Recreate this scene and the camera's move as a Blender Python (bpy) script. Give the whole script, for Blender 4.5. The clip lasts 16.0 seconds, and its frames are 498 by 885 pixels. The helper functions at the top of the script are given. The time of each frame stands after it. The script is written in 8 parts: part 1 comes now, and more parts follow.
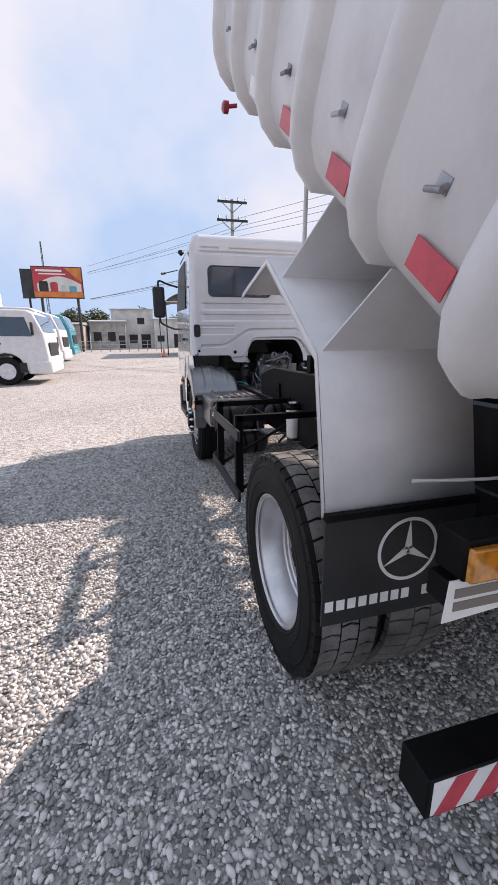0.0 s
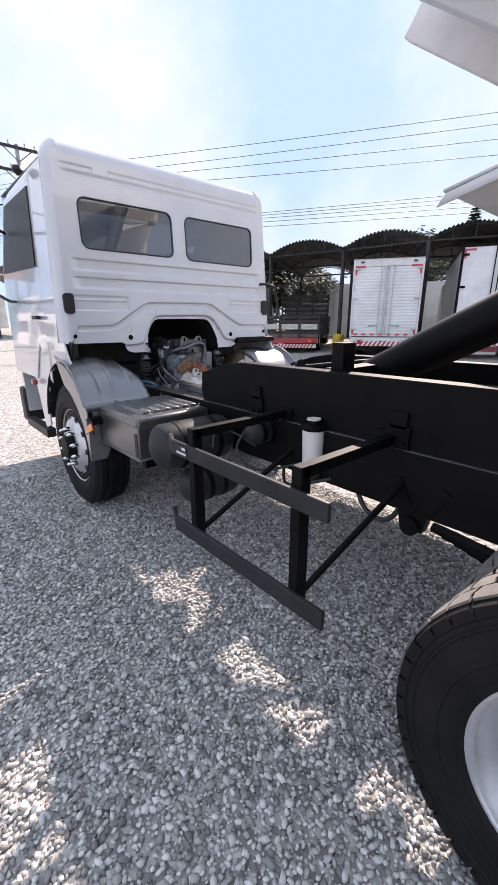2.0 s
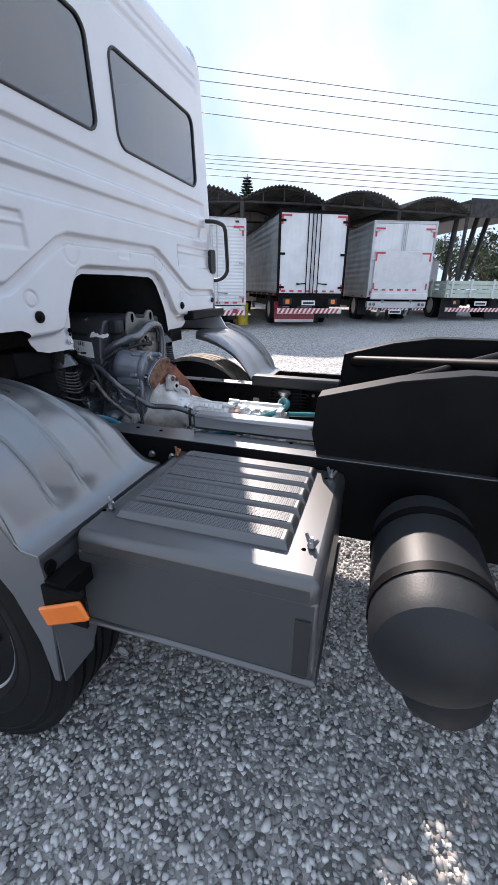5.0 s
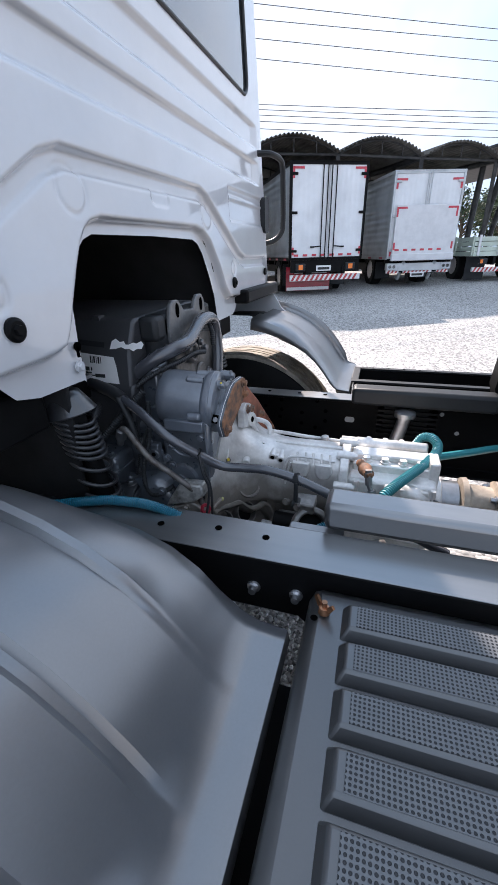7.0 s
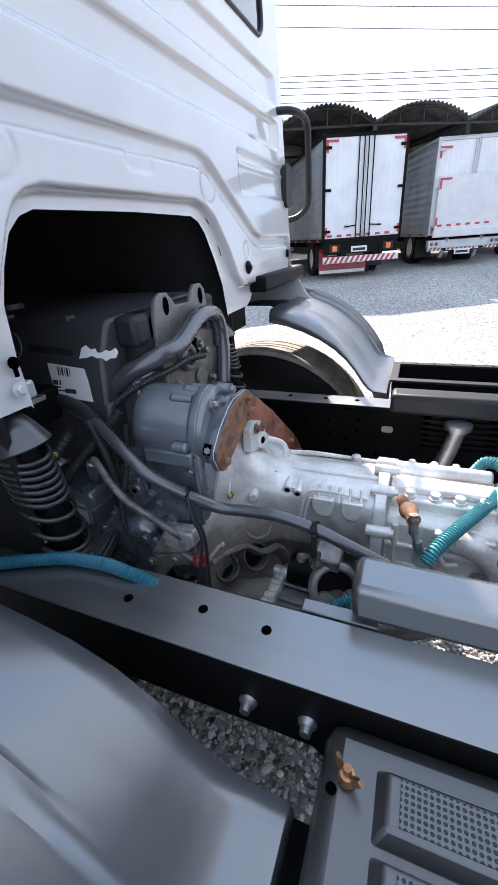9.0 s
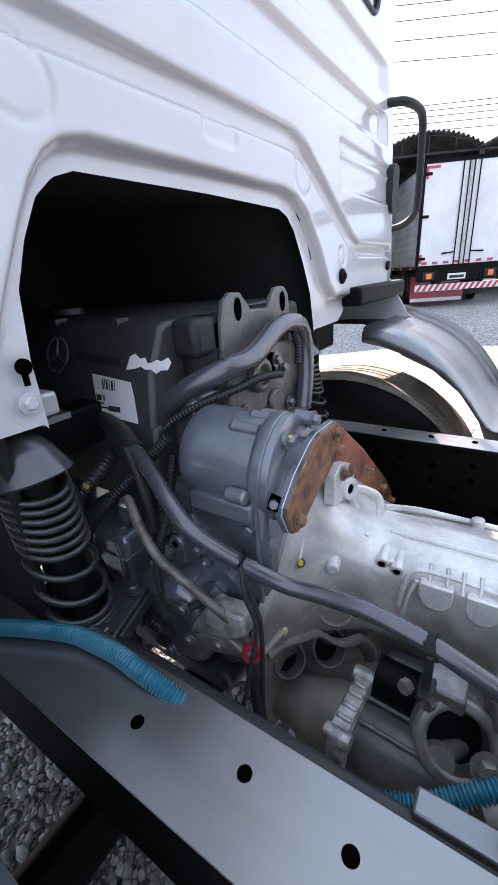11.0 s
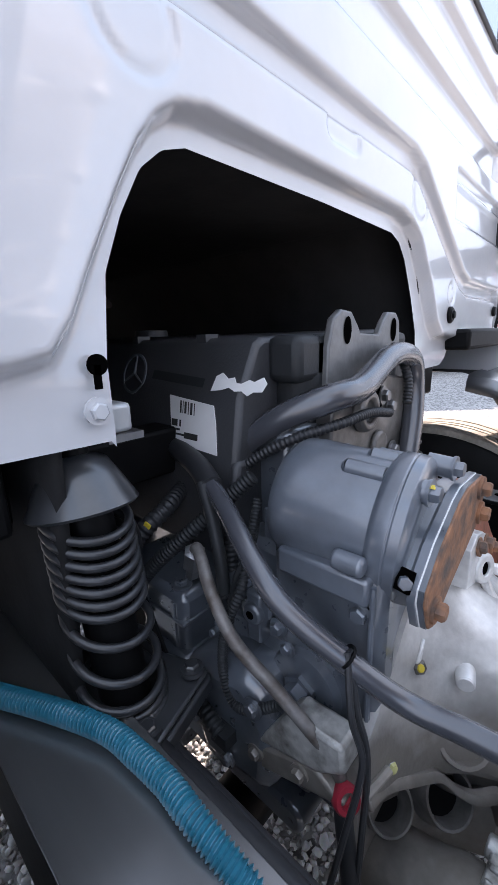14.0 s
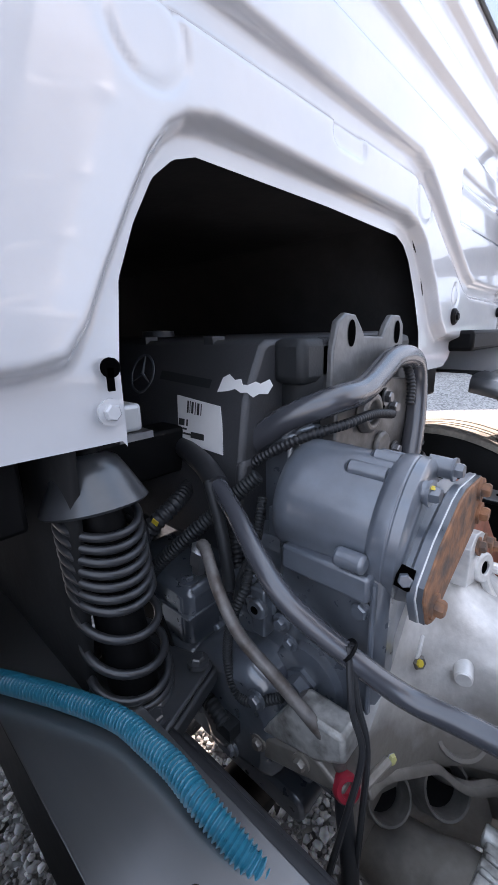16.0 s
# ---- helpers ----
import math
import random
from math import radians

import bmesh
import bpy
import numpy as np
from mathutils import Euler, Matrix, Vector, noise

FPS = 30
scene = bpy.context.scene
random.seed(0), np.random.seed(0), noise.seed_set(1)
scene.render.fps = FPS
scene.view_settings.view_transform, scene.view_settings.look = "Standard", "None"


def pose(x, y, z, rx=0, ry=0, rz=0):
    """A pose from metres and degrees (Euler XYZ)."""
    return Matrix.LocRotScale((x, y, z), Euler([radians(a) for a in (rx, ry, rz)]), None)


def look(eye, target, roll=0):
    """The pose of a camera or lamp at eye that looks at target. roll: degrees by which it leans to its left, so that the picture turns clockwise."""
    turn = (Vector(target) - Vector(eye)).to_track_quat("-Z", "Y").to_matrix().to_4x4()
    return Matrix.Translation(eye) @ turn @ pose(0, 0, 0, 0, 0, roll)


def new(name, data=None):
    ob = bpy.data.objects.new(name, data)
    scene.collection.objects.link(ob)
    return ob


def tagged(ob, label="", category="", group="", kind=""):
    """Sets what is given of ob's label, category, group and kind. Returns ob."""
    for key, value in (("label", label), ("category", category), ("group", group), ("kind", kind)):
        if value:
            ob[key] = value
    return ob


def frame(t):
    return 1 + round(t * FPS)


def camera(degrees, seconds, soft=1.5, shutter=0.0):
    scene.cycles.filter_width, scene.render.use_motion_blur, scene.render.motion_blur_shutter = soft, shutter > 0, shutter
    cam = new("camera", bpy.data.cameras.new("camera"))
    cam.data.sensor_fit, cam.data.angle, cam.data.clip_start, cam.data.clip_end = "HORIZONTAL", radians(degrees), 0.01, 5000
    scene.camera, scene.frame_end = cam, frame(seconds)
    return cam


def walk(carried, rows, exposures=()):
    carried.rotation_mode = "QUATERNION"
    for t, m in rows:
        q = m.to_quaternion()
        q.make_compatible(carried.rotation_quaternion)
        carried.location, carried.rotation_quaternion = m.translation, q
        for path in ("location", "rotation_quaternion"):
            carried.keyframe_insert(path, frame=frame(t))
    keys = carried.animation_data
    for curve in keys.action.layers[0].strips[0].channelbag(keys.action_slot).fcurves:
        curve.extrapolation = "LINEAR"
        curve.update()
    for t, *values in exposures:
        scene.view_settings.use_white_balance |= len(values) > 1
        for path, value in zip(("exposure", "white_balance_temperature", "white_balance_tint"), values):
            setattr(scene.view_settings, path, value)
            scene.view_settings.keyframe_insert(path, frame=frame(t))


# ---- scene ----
cam = camera(64.2, 16.0)
PATH = [
    (0, (-1.7, -4.938, 1.514), (-1.197, -3.069, 1.008), -0.6),
    (0.2, (-1.753, -4.778, 1.501), (-1.026, -2.989, 0.978), 0.2),
    (0.5, (-1.833, -4.471, 1.512), (-0.898, -2.792, 0.959), 0.5),
    (1, (-1.966, -4.071, 1.495), (-0.889, -2.486, 0.921), -0.2),
    (1.5, (-2.023, -3.664, 1.486), (-0.861, -2.145, 0.9), -0.9),
    (2, (-2.057, -3.225, 1.493), (-0.798, -1.789, 0.902), -0.2),
    (2.4, (-2.103, -2.869, 1.499), (-0.738, -1.532, 0.908), 0.5),
    (2.5, (-2.108, -2.811, 1.502), (-0.729, -1.491, 0.906), 0.9),
    (3, (-2.035, -2.383, 1.495), (-0.589, -1.143, 0.887), 1.5),
    (3.2, (-2.026, -2.228, 1.496), (-0.543, -1.038, 0.876), 1.9),
    (5.3, (-1.555, -0.977, 1.449), (0.23, -0.446, 0.721), 0.4),
    (5.5, (-1.472, -0.903, 1.446), (0.304, -0.317, 0.735), -1.0),
    (6, (-1.281, -0.758, 1.454), (0.403, 0.002, 0.69), -3.0),
    (6.5, (-1.161, -0.665, 1.453), (0.526, -0.01, 0.602), -2.0),
    (7, (-1.043, -0.544, 1.456), (0.676, 0.01, 0.596), -1.6),
    (7.5, (-0.972, -0.524, 1.453), (0.76, -0.03, 0.584), -1.5),
    (8, (-0.893, -0.525, 1.452), (0.825, 0.005, 0.575), -1.4),
    (8.2, (-0.87, -0.525, 1.455), (0.832, 0.038, 0.568), -2.0),
    (10.3, (-0.669, -0.493, 1.393), (0.897, 0.416, 0.543), -4.7),
    (10.5, (-0.65, -0.469, 1.391), (0.911, 0.467, 0.562), -4.4),
    (11, (-0.612, -0.427, 1.371), (0.91, 0.619, 0.603), -4.3),
    (11.5, (-0.572, -0.381, 1.355), (0.905, 0.771, 0.653), -4.1),
    (12, (-0.571, -0.358, 1.348), (0.871, 0.873, 0.709), -3.6),
    (12.5, (-0.563, -0.342, 1.34), (0.858, 0.936, 0.751), -3.2),
    (13, (-0.554, -0.317, 1.32), (0.864, 0.985, 0.777), -2.5),
    (13.5, (-0.551, -0.309, 1.314), (0.871, 0.997, 0.792), -2.1),
    (14, (-0.556, -0.31, 1.317), (0.872, 0.992, 0.802), -1.6),
    (14.5, (-0.558, -0.318, 1.32), (0.873, 0.982, 0.808), -1.3),
    (15, (-0.56, -0.321, 1.324), (0.866, 0.982, 0.805), -1.3),
    (15.5, (-0.564, -0.318, 1.323), (0.855, 0.991, 0.8), -1.2),
    (16, (-0.567, -0.316, 1.323), (0.848, 0.996, 0.799), -1.3),
]
walk(cam, [(t, look(eye, target, roll)) for t, eye, target, roll in PATH],
     exposures=[(0, 2.15, 7700, 27), (0.5, 2.3, 7700, 27), (1, 2.4, 7600, 26), (2, 2.5, 7500, 25), (3.0, 2.5, 7400, 24), (6, 2.5, 6900, 20), (8, 2.8, 6900, 20), (10.5, 3.05, 7100, 24), (13, 3.22, 7200, 25), (16, 3.25, 7200, 25)])

# ---- world, sun ----
SUN_DIR = Vector((0.83, 0.41, 0.70)).normalized()
world = bpy.data.worlds.new("sky")
scene.world = world
world.use_nodes = True
wn = world.node_tree.nodes
sky = wn.new("ShaderNodeTexSky")
sky.sky_type = "NISHITA"
sky.sun_disc = False
sky.sun_elevation = math.asin(SUN_DIR.z)
sky.sun_rotation = math.atan2(SUN_DIR.x, SUN_DIR.y)
sky.air_density, sky.dust_density, sky.ozone_density = 1.0, 0.3, 1.5
# thin bright haze and soft cloud that even out the glare round the sun
haze, cloud, where = wn.new("ShaderNodeMix"), wn.new("ShaderNodeTexNoise"), wn.new("ShaderNodeTexCoord")
veil = wn.new("ShaderNodeMix")
haze.data_type = veil.data_type = "RGBA"
veil.inputs["A"].default_value, veil.inputs["B"].default_value = (0.62, 1.03, 1.56, 1), (1.10, 1.34, 1.60, 1)
cloud.inputs["Scale"].default_value, cloud.inputs["Detail"].default_value = 2.2, 5
soft = wn.new("ShaderNodeMapRange")
soft.inputs["From Min"].default_value, soft.inputs["From Max"].default_value = 0.38, 0.62
haze.blend_type = "DARKEN"
haze.inputs["Factor"].default_value = 1.0
wl = world.node_tree.links
wl.new(where.outputs["Generated"], cloud.inputs["Vector"])
wl.new(cloud.outputs["Fac"], soft.inputs["Value"])
wl.new(soft.outputs["Result"], veil.inputs["Factor"])
wl.new(sky.outputs[0], haze.inputs["A"])
wl.new(veil.outputs["Result"], haze.inputs["B"])
spread = wn.new("ShaderNodeMix")
spread.data_type = "RGBA"
spread.inputs["Factor"].default_value = 0.75
wl.new(haze.outputs["Result"], spread.inputs["A"])
wl.new(veil.outputs["Result"], spread.inputs["B"])
wl.new(spread.outputs["Result"], wn["Background"].inputs[0])
wn["Background"].inputs[1].default_value = 0.15
sun = new("sun", bpy.data.lights.new("sun", "SUN"))
sun.data.energy, sun.data.angle, sun.data.color = 1.5, radians(0.8), (1.0, 0.96, 0.90)
sun.matrix_world = look(SUN_DIR * 50, (0, 0, 0))


# ---- materials ----
def material(name, base, rough=0.5, metal=0.0, vary=0.12, scale=6.0, fine=60.0, bump=0.05, tint=None, coat=0.0, spec=0.5, coat_rough=0.03, coat_ior=1.5):
    """A painted, rubber or metal surface: soft blotches, fine grain and a little relief."""
    m = bpy.data.materials.new(name)
    m.use_nodes = True
    n, l = m.node_tree.nodes, m.node_tree.links
    b = n["Principled BSDF"]
    co = n.new("ShaderNodeTexCoord")
    big, small = n.new("ShaderNodeTexNoise"), n.new("ShaderNodeTexNoise")
    big.inputs["Scale"].default_value, big.inputs["Detail"].default_value = scale, 5
    small.inputs["Scale"].default_value, small.inputs["Detail"].default_value = fine, 3
    mix, mix2 = n.new("ShaderNodeMix"), n.new("ShaderNodeMix")
    mix.data_type = mix2.data_type = "RGBA"
    dark = tint or tuple(c * (1 - 2.2 * vary) for c in base)
    lite = tuple(min(1, c * (1 + vary)) for c in base)
    mix.inputs["A"].default_value, mix.inputs["B"].default_value = (*dark, 1), (*lite, 1)
    ramp = n.new("ShaderNodeMapRange")
    ramp.inputs["From Min"].default_value, ramp.inputs["From Max"].default_value = 0.3, 0.6
    for node in (big, small):
        l.new(co.outputs["Object"], node.inputs["Vector"])
    l.new(big.outputs["Fac"], ramp.inputs["Value"])
    l.new(ramp.outputs["Result"], mix.inputs["Factor"])
    mix2.blend_type = "MULTIPLY"
    mix2.inputs["Factor"].default_value = min(1, vary * 2)
    l.new(mix.outputs["Result"], mix2.inputs["A"])
    l.new(small.outputs["Fac"], mix2.inputs["B"])
    l.new(mix2.outputs["Result"], b.inputs["Base Color"])
    rr = n.new("ShaderNodeMapRange")
    rr.inputs["To Min"].default_value, rr.inputs["To Max"].default_value = max(0.02, rough - 0.03), min(1, rough + 0.04)
    l.new(small.outputs["Fac"], rr.inputs["Value"])
    l.new(rr.outputs["Result"], b.inputs["Roughness"])
    b.inputs["Metallic"].default_value = metal
    b.inputs["Coat Weight"].default_value = coat
    b.inputs["Coat Roughness"].default_value = coat_rough
    b.inputs["Coat IOR"].default_value = coat_ior
    b.inputs["Specular IOR Level"].default_value = spec
    if bump:
        bp = n.new("ShaderNodeBump")
        bp.inputs["Strength"].default_value, bp.inputs["Distance"].default_value = bump, 0.003
        l.new(small.outputs["Fac"], bp.inputs["Height"])
        l.new(bp.outputs["Normal"], b.inputs["Normal"])
    return m


WHITE = material("white_paint", (0.62, 0.628, 0.648), 0.22, vary=0.02, bump=0.0, coat=1.0, coat_rough=0.04, coat_ior=1.65)
BODY_WHITE = material("body_white_paint", (0.68, 0.675, 0.68), 0.38, vary=0.04, bump=0.02)
BLACK = material("black_chassis_paint", (0.006, 0.006, 0.0065), 0.5, vary=0.2, bump=0.06, spec=0.12)
SATIN = material("satin_black_plastic", (0.026, 0.028, 0.030), 0.48, vary=0.12, fine=220, bump=0.10, spec=0.3)
GREY_PLASTIC = material("dark_grey_plastic", (0.043, 0.043, 0.044), 0.40, vary=0.08, scale=3, fine=260, bump=0.05, spec=0.6, coat=0.9, coat_rough=0.30, coat_ior=1.8)
GUARD_PLASTIC = material("worn_grey_guard_plastic", (0.095, 0.098, 0.104), 0.38, vary=0.08, scale=3, fine=260, bump=0.03, spec=0.8, coat=1.0, coat_rough=0.26, coat_ior=2.0)
RUBBER = material("tyre_rubber", (0.010, 0.010, 0.0105), 0.62, vary=0.2, fine=120, bump=0.15, spec=0.22)
# Dusted tread whose colour is raised to stand in for missing sunlight.
TREAD = material("dusty_sunlit_tread_rubber", (0.20, 0.19, 0.178), 0.9, vary=0.25, fine=80, bump=0.25)
RIM = material("silver_wheel_paint", (0.68, 0.68, 0.70), 0.34, 0.6, vary=0.08, bump=0.03)
CHROME = material("chrome", (0.75, 0.75, 0.76), 0.12, 1.0, vary=0.03, bump=0.0)
STEEL = material("worn_steel", (0.42, 0.42, 0.43), 0.38, 0.9, vary=0.2, bump=0.08)
ALU = material("cast_aluminium", (0.83, 0.81, 0.785), 0.36, 0.3, vary=0.16, scale=9, fine=110, bump=0.22)
DIRTY_ALU = material("oily_cast_aluminium", (0.31, 0.28, 0.248), 0.36, 0.25, vary=0.2, scale=14, fine=70, bump=0.25, tint=(0.17, 0.152, 0.135))
WORN_ALU = material("worn_bright_aluminium", (0.62, 0.61, 0.58), 0.36, 0.4, vary=0.25, scale=40, fine=90, bump=0.3, tint=(0.16, 0.14, 0.12))
STARTER_DARK = material("dark_motor_casing", (0.17, 0.17, 0.17), 0.34, 0.2, vary=0.25, scale=12, fine=80, bump=0.15)
OILY_STEEL = material("oily_steel", (0.26, 0.245, 0.23), 0.36, 0.4, vary=0.25, scale=20, fine=70, bump=0.2, tint=(0.12, 0.105, 0.095))
TAN_METAL = material("pale_brown_metal", (0.46, 0.38, 0.30), 0.55, 0.1, vary=0.2, scale=18, fine=90, bump=0.2)
CREAM_MARK = material("pale_yellow_marking", (0.55, 0.52, 0.22), 0.6, vary=0.2, scale=40, bump=0.05)
ENGINE_GREY = material("engine_grey_paint", (0.135, 0.154, 0.182), 0.33, vary=0.14, scale=12, fine=70, bump=0.10, spec=0.8, coat=0.8, coat_rough=0.16, coat_ior=1.7)
ENGINE_DARK = material("oily_dark_engine_paint", (0.105, 0.119, 0.139), 0.28, vary=0.15, scale=14, fine=60, bump=0.16, spec=0.9, coat=0.8, coat_rough=0.12, coat_ior=1.7)
COVER_BLACK = material("textured_black_cover", (0.050, 0.051, 0.055), 0.42, vary=0.10, fine=300, bump=0.15)
# Paler, glossier copy of the chassis black for tops that catch the sky.
RAIL_BLACK_LIT = material("sky_lit_black_rail_paint", (0.030, 0.031, 0.034), 0.34, vary=0.12, scale=4, bump=0.04, spec=0.9, coat=1.0, coat_rough=0.24, coat_ior=2.5)
RUST = material("rusted_steel", (0.36, 0.165, 0.085), 0.75, 0.1, vary=0.3, scale=45, fine=110, bump=0.4, tint=(0.13, 0.10, 0.085))
RUST_RED = material("red_oxide_primer", (0.38, 0.13, 0.075), 0.7, vary=0.25, scale=18, fine=110, bump=0.2)
HOSE = material("black_hose_rubber", (0.028, 0.029, 0.032), 0.45, vary=0.15, bump=0.08)
PIPE = material("grey_painted_pipe", (0.062, 0.064, 0.074), 0.22, 0.0, vary=0.08, scale=3, bump=0.01, spec=0.8, coat=0.6, coat_rough=0.26)
BLUE = material("blue_corrugated_sleeve", (0.006, 0.165, 0.245), 0.28, vary=0.10, bump=0.02, coat=0.6, coat_rough=0.2)
TEAL = material("teal_corrugated_sleeve", (0.03, 0.27, 0.30), 0.36, vary=0.12, bump=0.03, coat=0.3)
ORANGE = material("orange_lens", (0.95, 0.20, 0.015), 0.25, vary=0.05, bump=0.02, coat=0.6)
AMBER = material("amber_lamp_lens", (0.62, 0.22, 0.02), 0.15, vary=0.15, scale=30, bump=0.05, coat=0.8)
RED_TAPE = material("red_reflective_tape", (0.62, 0.06, 0.085), 0.35, vary=0.1, scale=20, fine=400, bump=0.1)
WHITE_TAPE = material("white_reflective_tape", (0.78, 0.78, 0.77), 0.35, vary=0.08, fine=400, bump=0.1)
PAPER = material("white_sticker_paper", (0.80, 0.79, 0.78), 0.6, vary=0.04, bump=0.02)
# Black for flat patches drawn in place of the shade inside holes.
VOID = material("hole_shade_black", (0.002, 0.002, 0.002), 0.95, vary=0.05, bump=0.0, spec=0.0)
INK = material("black_ink", (0.03, 0.03, 0.03), 0.6, vary=0.05, bump=0.0)
COPPER = material("copper_coloured_steel", (0.55, 0.27, 0.15), 0.3, 0.8, vary=0.25, scale=40, bump=0.05)
YELLOW = material("yellow_paint", (0.75, 0.55, 0.05), 0.5, vary=0.15, bump=0.05)
RED = material("red_plastic", (0.40, 0.025, 0.045), 0.35, vary=0.1, bump=0.03, coat=0.5)
FRP = material("white_ribbed_sheet", (0.74, 0.75, 0.76), 0.4, vary=0.05, scale=2, bump=0.03)
SHEET = material("galvanised_sheet", (0.55, 0.57, 0.58), 0.4, 0.4, vary=0.1, scale=2, bump=0.04)
DARK_STEEL = material("dark_weathered_steel", (0.055, 0.052, 0.050), 0.6, 0.3, vary=0.25, bump=0.1)
ROOF_DARK = material("weathered_roof_sheet", (0.16, 0.145, 0.125), 0.7, 0.1, vary=0.3, scale=1.5, bump=0.1)
WIRE = material("weathered_aluminium_wire", (0.22, 0.23, 0.25), 0.6, 0.3, vary=0.1, bump=0.0)
# Far front tread: sunlight put into a pale, dusted colour.
SUNLIT_TREAD = material("sunlit_dusty_tread", (0.52, 0.47, 0.40), 0.9, vary=0.2, scale=10, fine=80, bump=0.25)
WOOD = material("weathered_planks", (0.20, 0.15, 0.11), 0.7, vary=0.3, scale=3, bump=0.2)
CONCRETE = material("weathered_concrete", (0.42, 0.41, 0.39), 0.85, vary=0.15, scale=1.2, bump=0.15)
BARK = material("bark", (0.11, 0.085, 0.06), 0.9, vary=0.3, bump=0.3)
LEAF = material("leaves", (0.055, 0.085, 0.030), 0.65, vary=0.3, scale=1.0, fine=8, bump=0.0)
TEAL_PAINT = material("teal_truck_paint", (0.05, 0.35, 0.42), 0.25, vary=0.05, bump=0.0, coat=0.5)
INTERIOR = material("grey_cab_lining", (0.10, 0.10, 0.105), 0.8, vary=0.1, bump=0.1)


def paint_top_sheen(m, sheen=(0.105, 0.104, 0.102), amount=0.75):
    """Lightens upward faces in soft uneven patches, standing in for sky sheen."""
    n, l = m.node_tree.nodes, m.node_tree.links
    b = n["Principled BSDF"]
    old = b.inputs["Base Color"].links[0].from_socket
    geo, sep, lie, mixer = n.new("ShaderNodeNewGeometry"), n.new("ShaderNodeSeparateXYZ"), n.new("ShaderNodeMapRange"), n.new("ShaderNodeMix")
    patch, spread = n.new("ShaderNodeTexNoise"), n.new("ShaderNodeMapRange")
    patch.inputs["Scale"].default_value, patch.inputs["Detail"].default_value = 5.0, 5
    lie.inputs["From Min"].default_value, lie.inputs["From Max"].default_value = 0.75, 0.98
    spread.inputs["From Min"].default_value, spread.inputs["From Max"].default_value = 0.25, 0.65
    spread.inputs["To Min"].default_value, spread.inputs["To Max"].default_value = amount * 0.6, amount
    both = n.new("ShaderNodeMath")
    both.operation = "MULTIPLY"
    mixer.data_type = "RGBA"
    mixer.inputs["B"].default_value = (*sheen, 1)
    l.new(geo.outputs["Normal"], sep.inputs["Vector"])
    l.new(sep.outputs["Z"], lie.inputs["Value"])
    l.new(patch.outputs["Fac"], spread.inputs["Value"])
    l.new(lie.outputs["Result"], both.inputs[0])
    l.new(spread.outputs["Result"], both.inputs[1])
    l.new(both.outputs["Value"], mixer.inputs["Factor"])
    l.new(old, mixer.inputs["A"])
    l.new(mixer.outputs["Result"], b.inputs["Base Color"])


# Rail tops get a paler colour in place of reflected sky.
paint_top_sheen(RAIL_BLACK_LIT, amount=0.45)


def stain_and_shade(m, stain_shade=(0.21, 0.19, 0.17)):
    """Brown oil and road grime, thickest along the engine joint and low on the casting, in ragged patches; the low part
    also paints in shade.
    """
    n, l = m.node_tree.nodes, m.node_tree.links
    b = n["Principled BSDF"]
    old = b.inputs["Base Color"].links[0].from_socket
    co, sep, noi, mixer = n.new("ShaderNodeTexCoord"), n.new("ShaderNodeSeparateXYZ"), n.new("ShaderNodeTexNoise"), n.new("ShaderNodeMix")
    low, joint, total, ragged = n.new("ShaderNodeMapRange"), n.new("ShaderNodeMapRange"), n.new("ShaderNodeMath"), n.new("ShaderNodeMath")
    # Darkens towards the bottom, grime and the shade below the pipe together.
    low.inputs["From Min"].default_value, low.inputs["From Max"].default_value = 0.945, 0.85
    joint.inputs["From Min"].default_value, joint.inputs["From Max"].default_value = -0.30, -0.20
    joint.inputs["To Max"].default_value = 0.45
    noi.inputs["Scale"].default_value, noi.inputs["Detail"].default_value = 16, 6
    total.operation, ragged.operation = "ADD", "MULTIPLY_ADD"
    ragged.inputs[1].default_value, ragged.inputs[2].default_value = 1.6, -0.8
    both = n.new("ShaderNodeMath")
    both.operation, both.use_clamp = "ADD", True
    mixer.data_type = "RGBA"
    mixer.inputs["B"].default_value = (*stain_shade, 1)
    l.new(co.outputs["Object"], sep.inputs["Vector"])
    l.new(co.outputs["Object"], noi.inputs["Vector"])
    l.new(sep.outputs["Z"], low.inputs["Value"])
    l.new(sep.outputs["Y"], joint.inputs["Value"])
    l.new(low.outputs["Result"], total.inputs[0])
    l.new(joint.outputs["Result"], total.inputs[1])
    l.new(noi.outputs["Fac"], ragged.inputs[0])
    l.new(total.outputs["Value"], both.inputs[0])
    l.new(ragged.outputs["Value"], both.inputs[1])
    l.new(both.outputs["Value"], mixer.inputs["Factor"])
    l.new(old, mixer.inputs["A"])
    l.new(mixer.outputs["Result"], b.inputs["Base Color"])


BELL_ALU = material("stained_shaded_aluminium", (0.83, 0.805, 0.775), 0.36, 0.25, vary=0.14, scale=9, fine=110, bump=0.22)
stain_and_shade(BELL_ALU)


def glass(name, colour, rough=0.02, through_=1.0):
    m = bpy.data.materials.new(name)
    m.use_nodes = True
    b = m.node_tree.nodes["Principled BSDF"]
    b.inputs["Base Color"].default_value = (*colour, 1)
    b.inputs["Roughness"].default_value = rough
    b.inputs["Transmission Weight"].default_value = through_
    b.inputs["IOR"].default_value = 1.45
    return m


TINTED = glass("tinted_glass", (0.06, 0.095, 0.125))
tint_skin = TINTED.node_tree.nodes["Principled BSDF"]
tint_skin.inputs["IOR"].default_value = 1.7
tint_skin.inputs["Coat Weight"].default_value, tint_skin.inputs["Coat IOR"].default_value, tint_skin.inputs["Coat Roughness"].default_value = 1.0, 1.6, 0.02
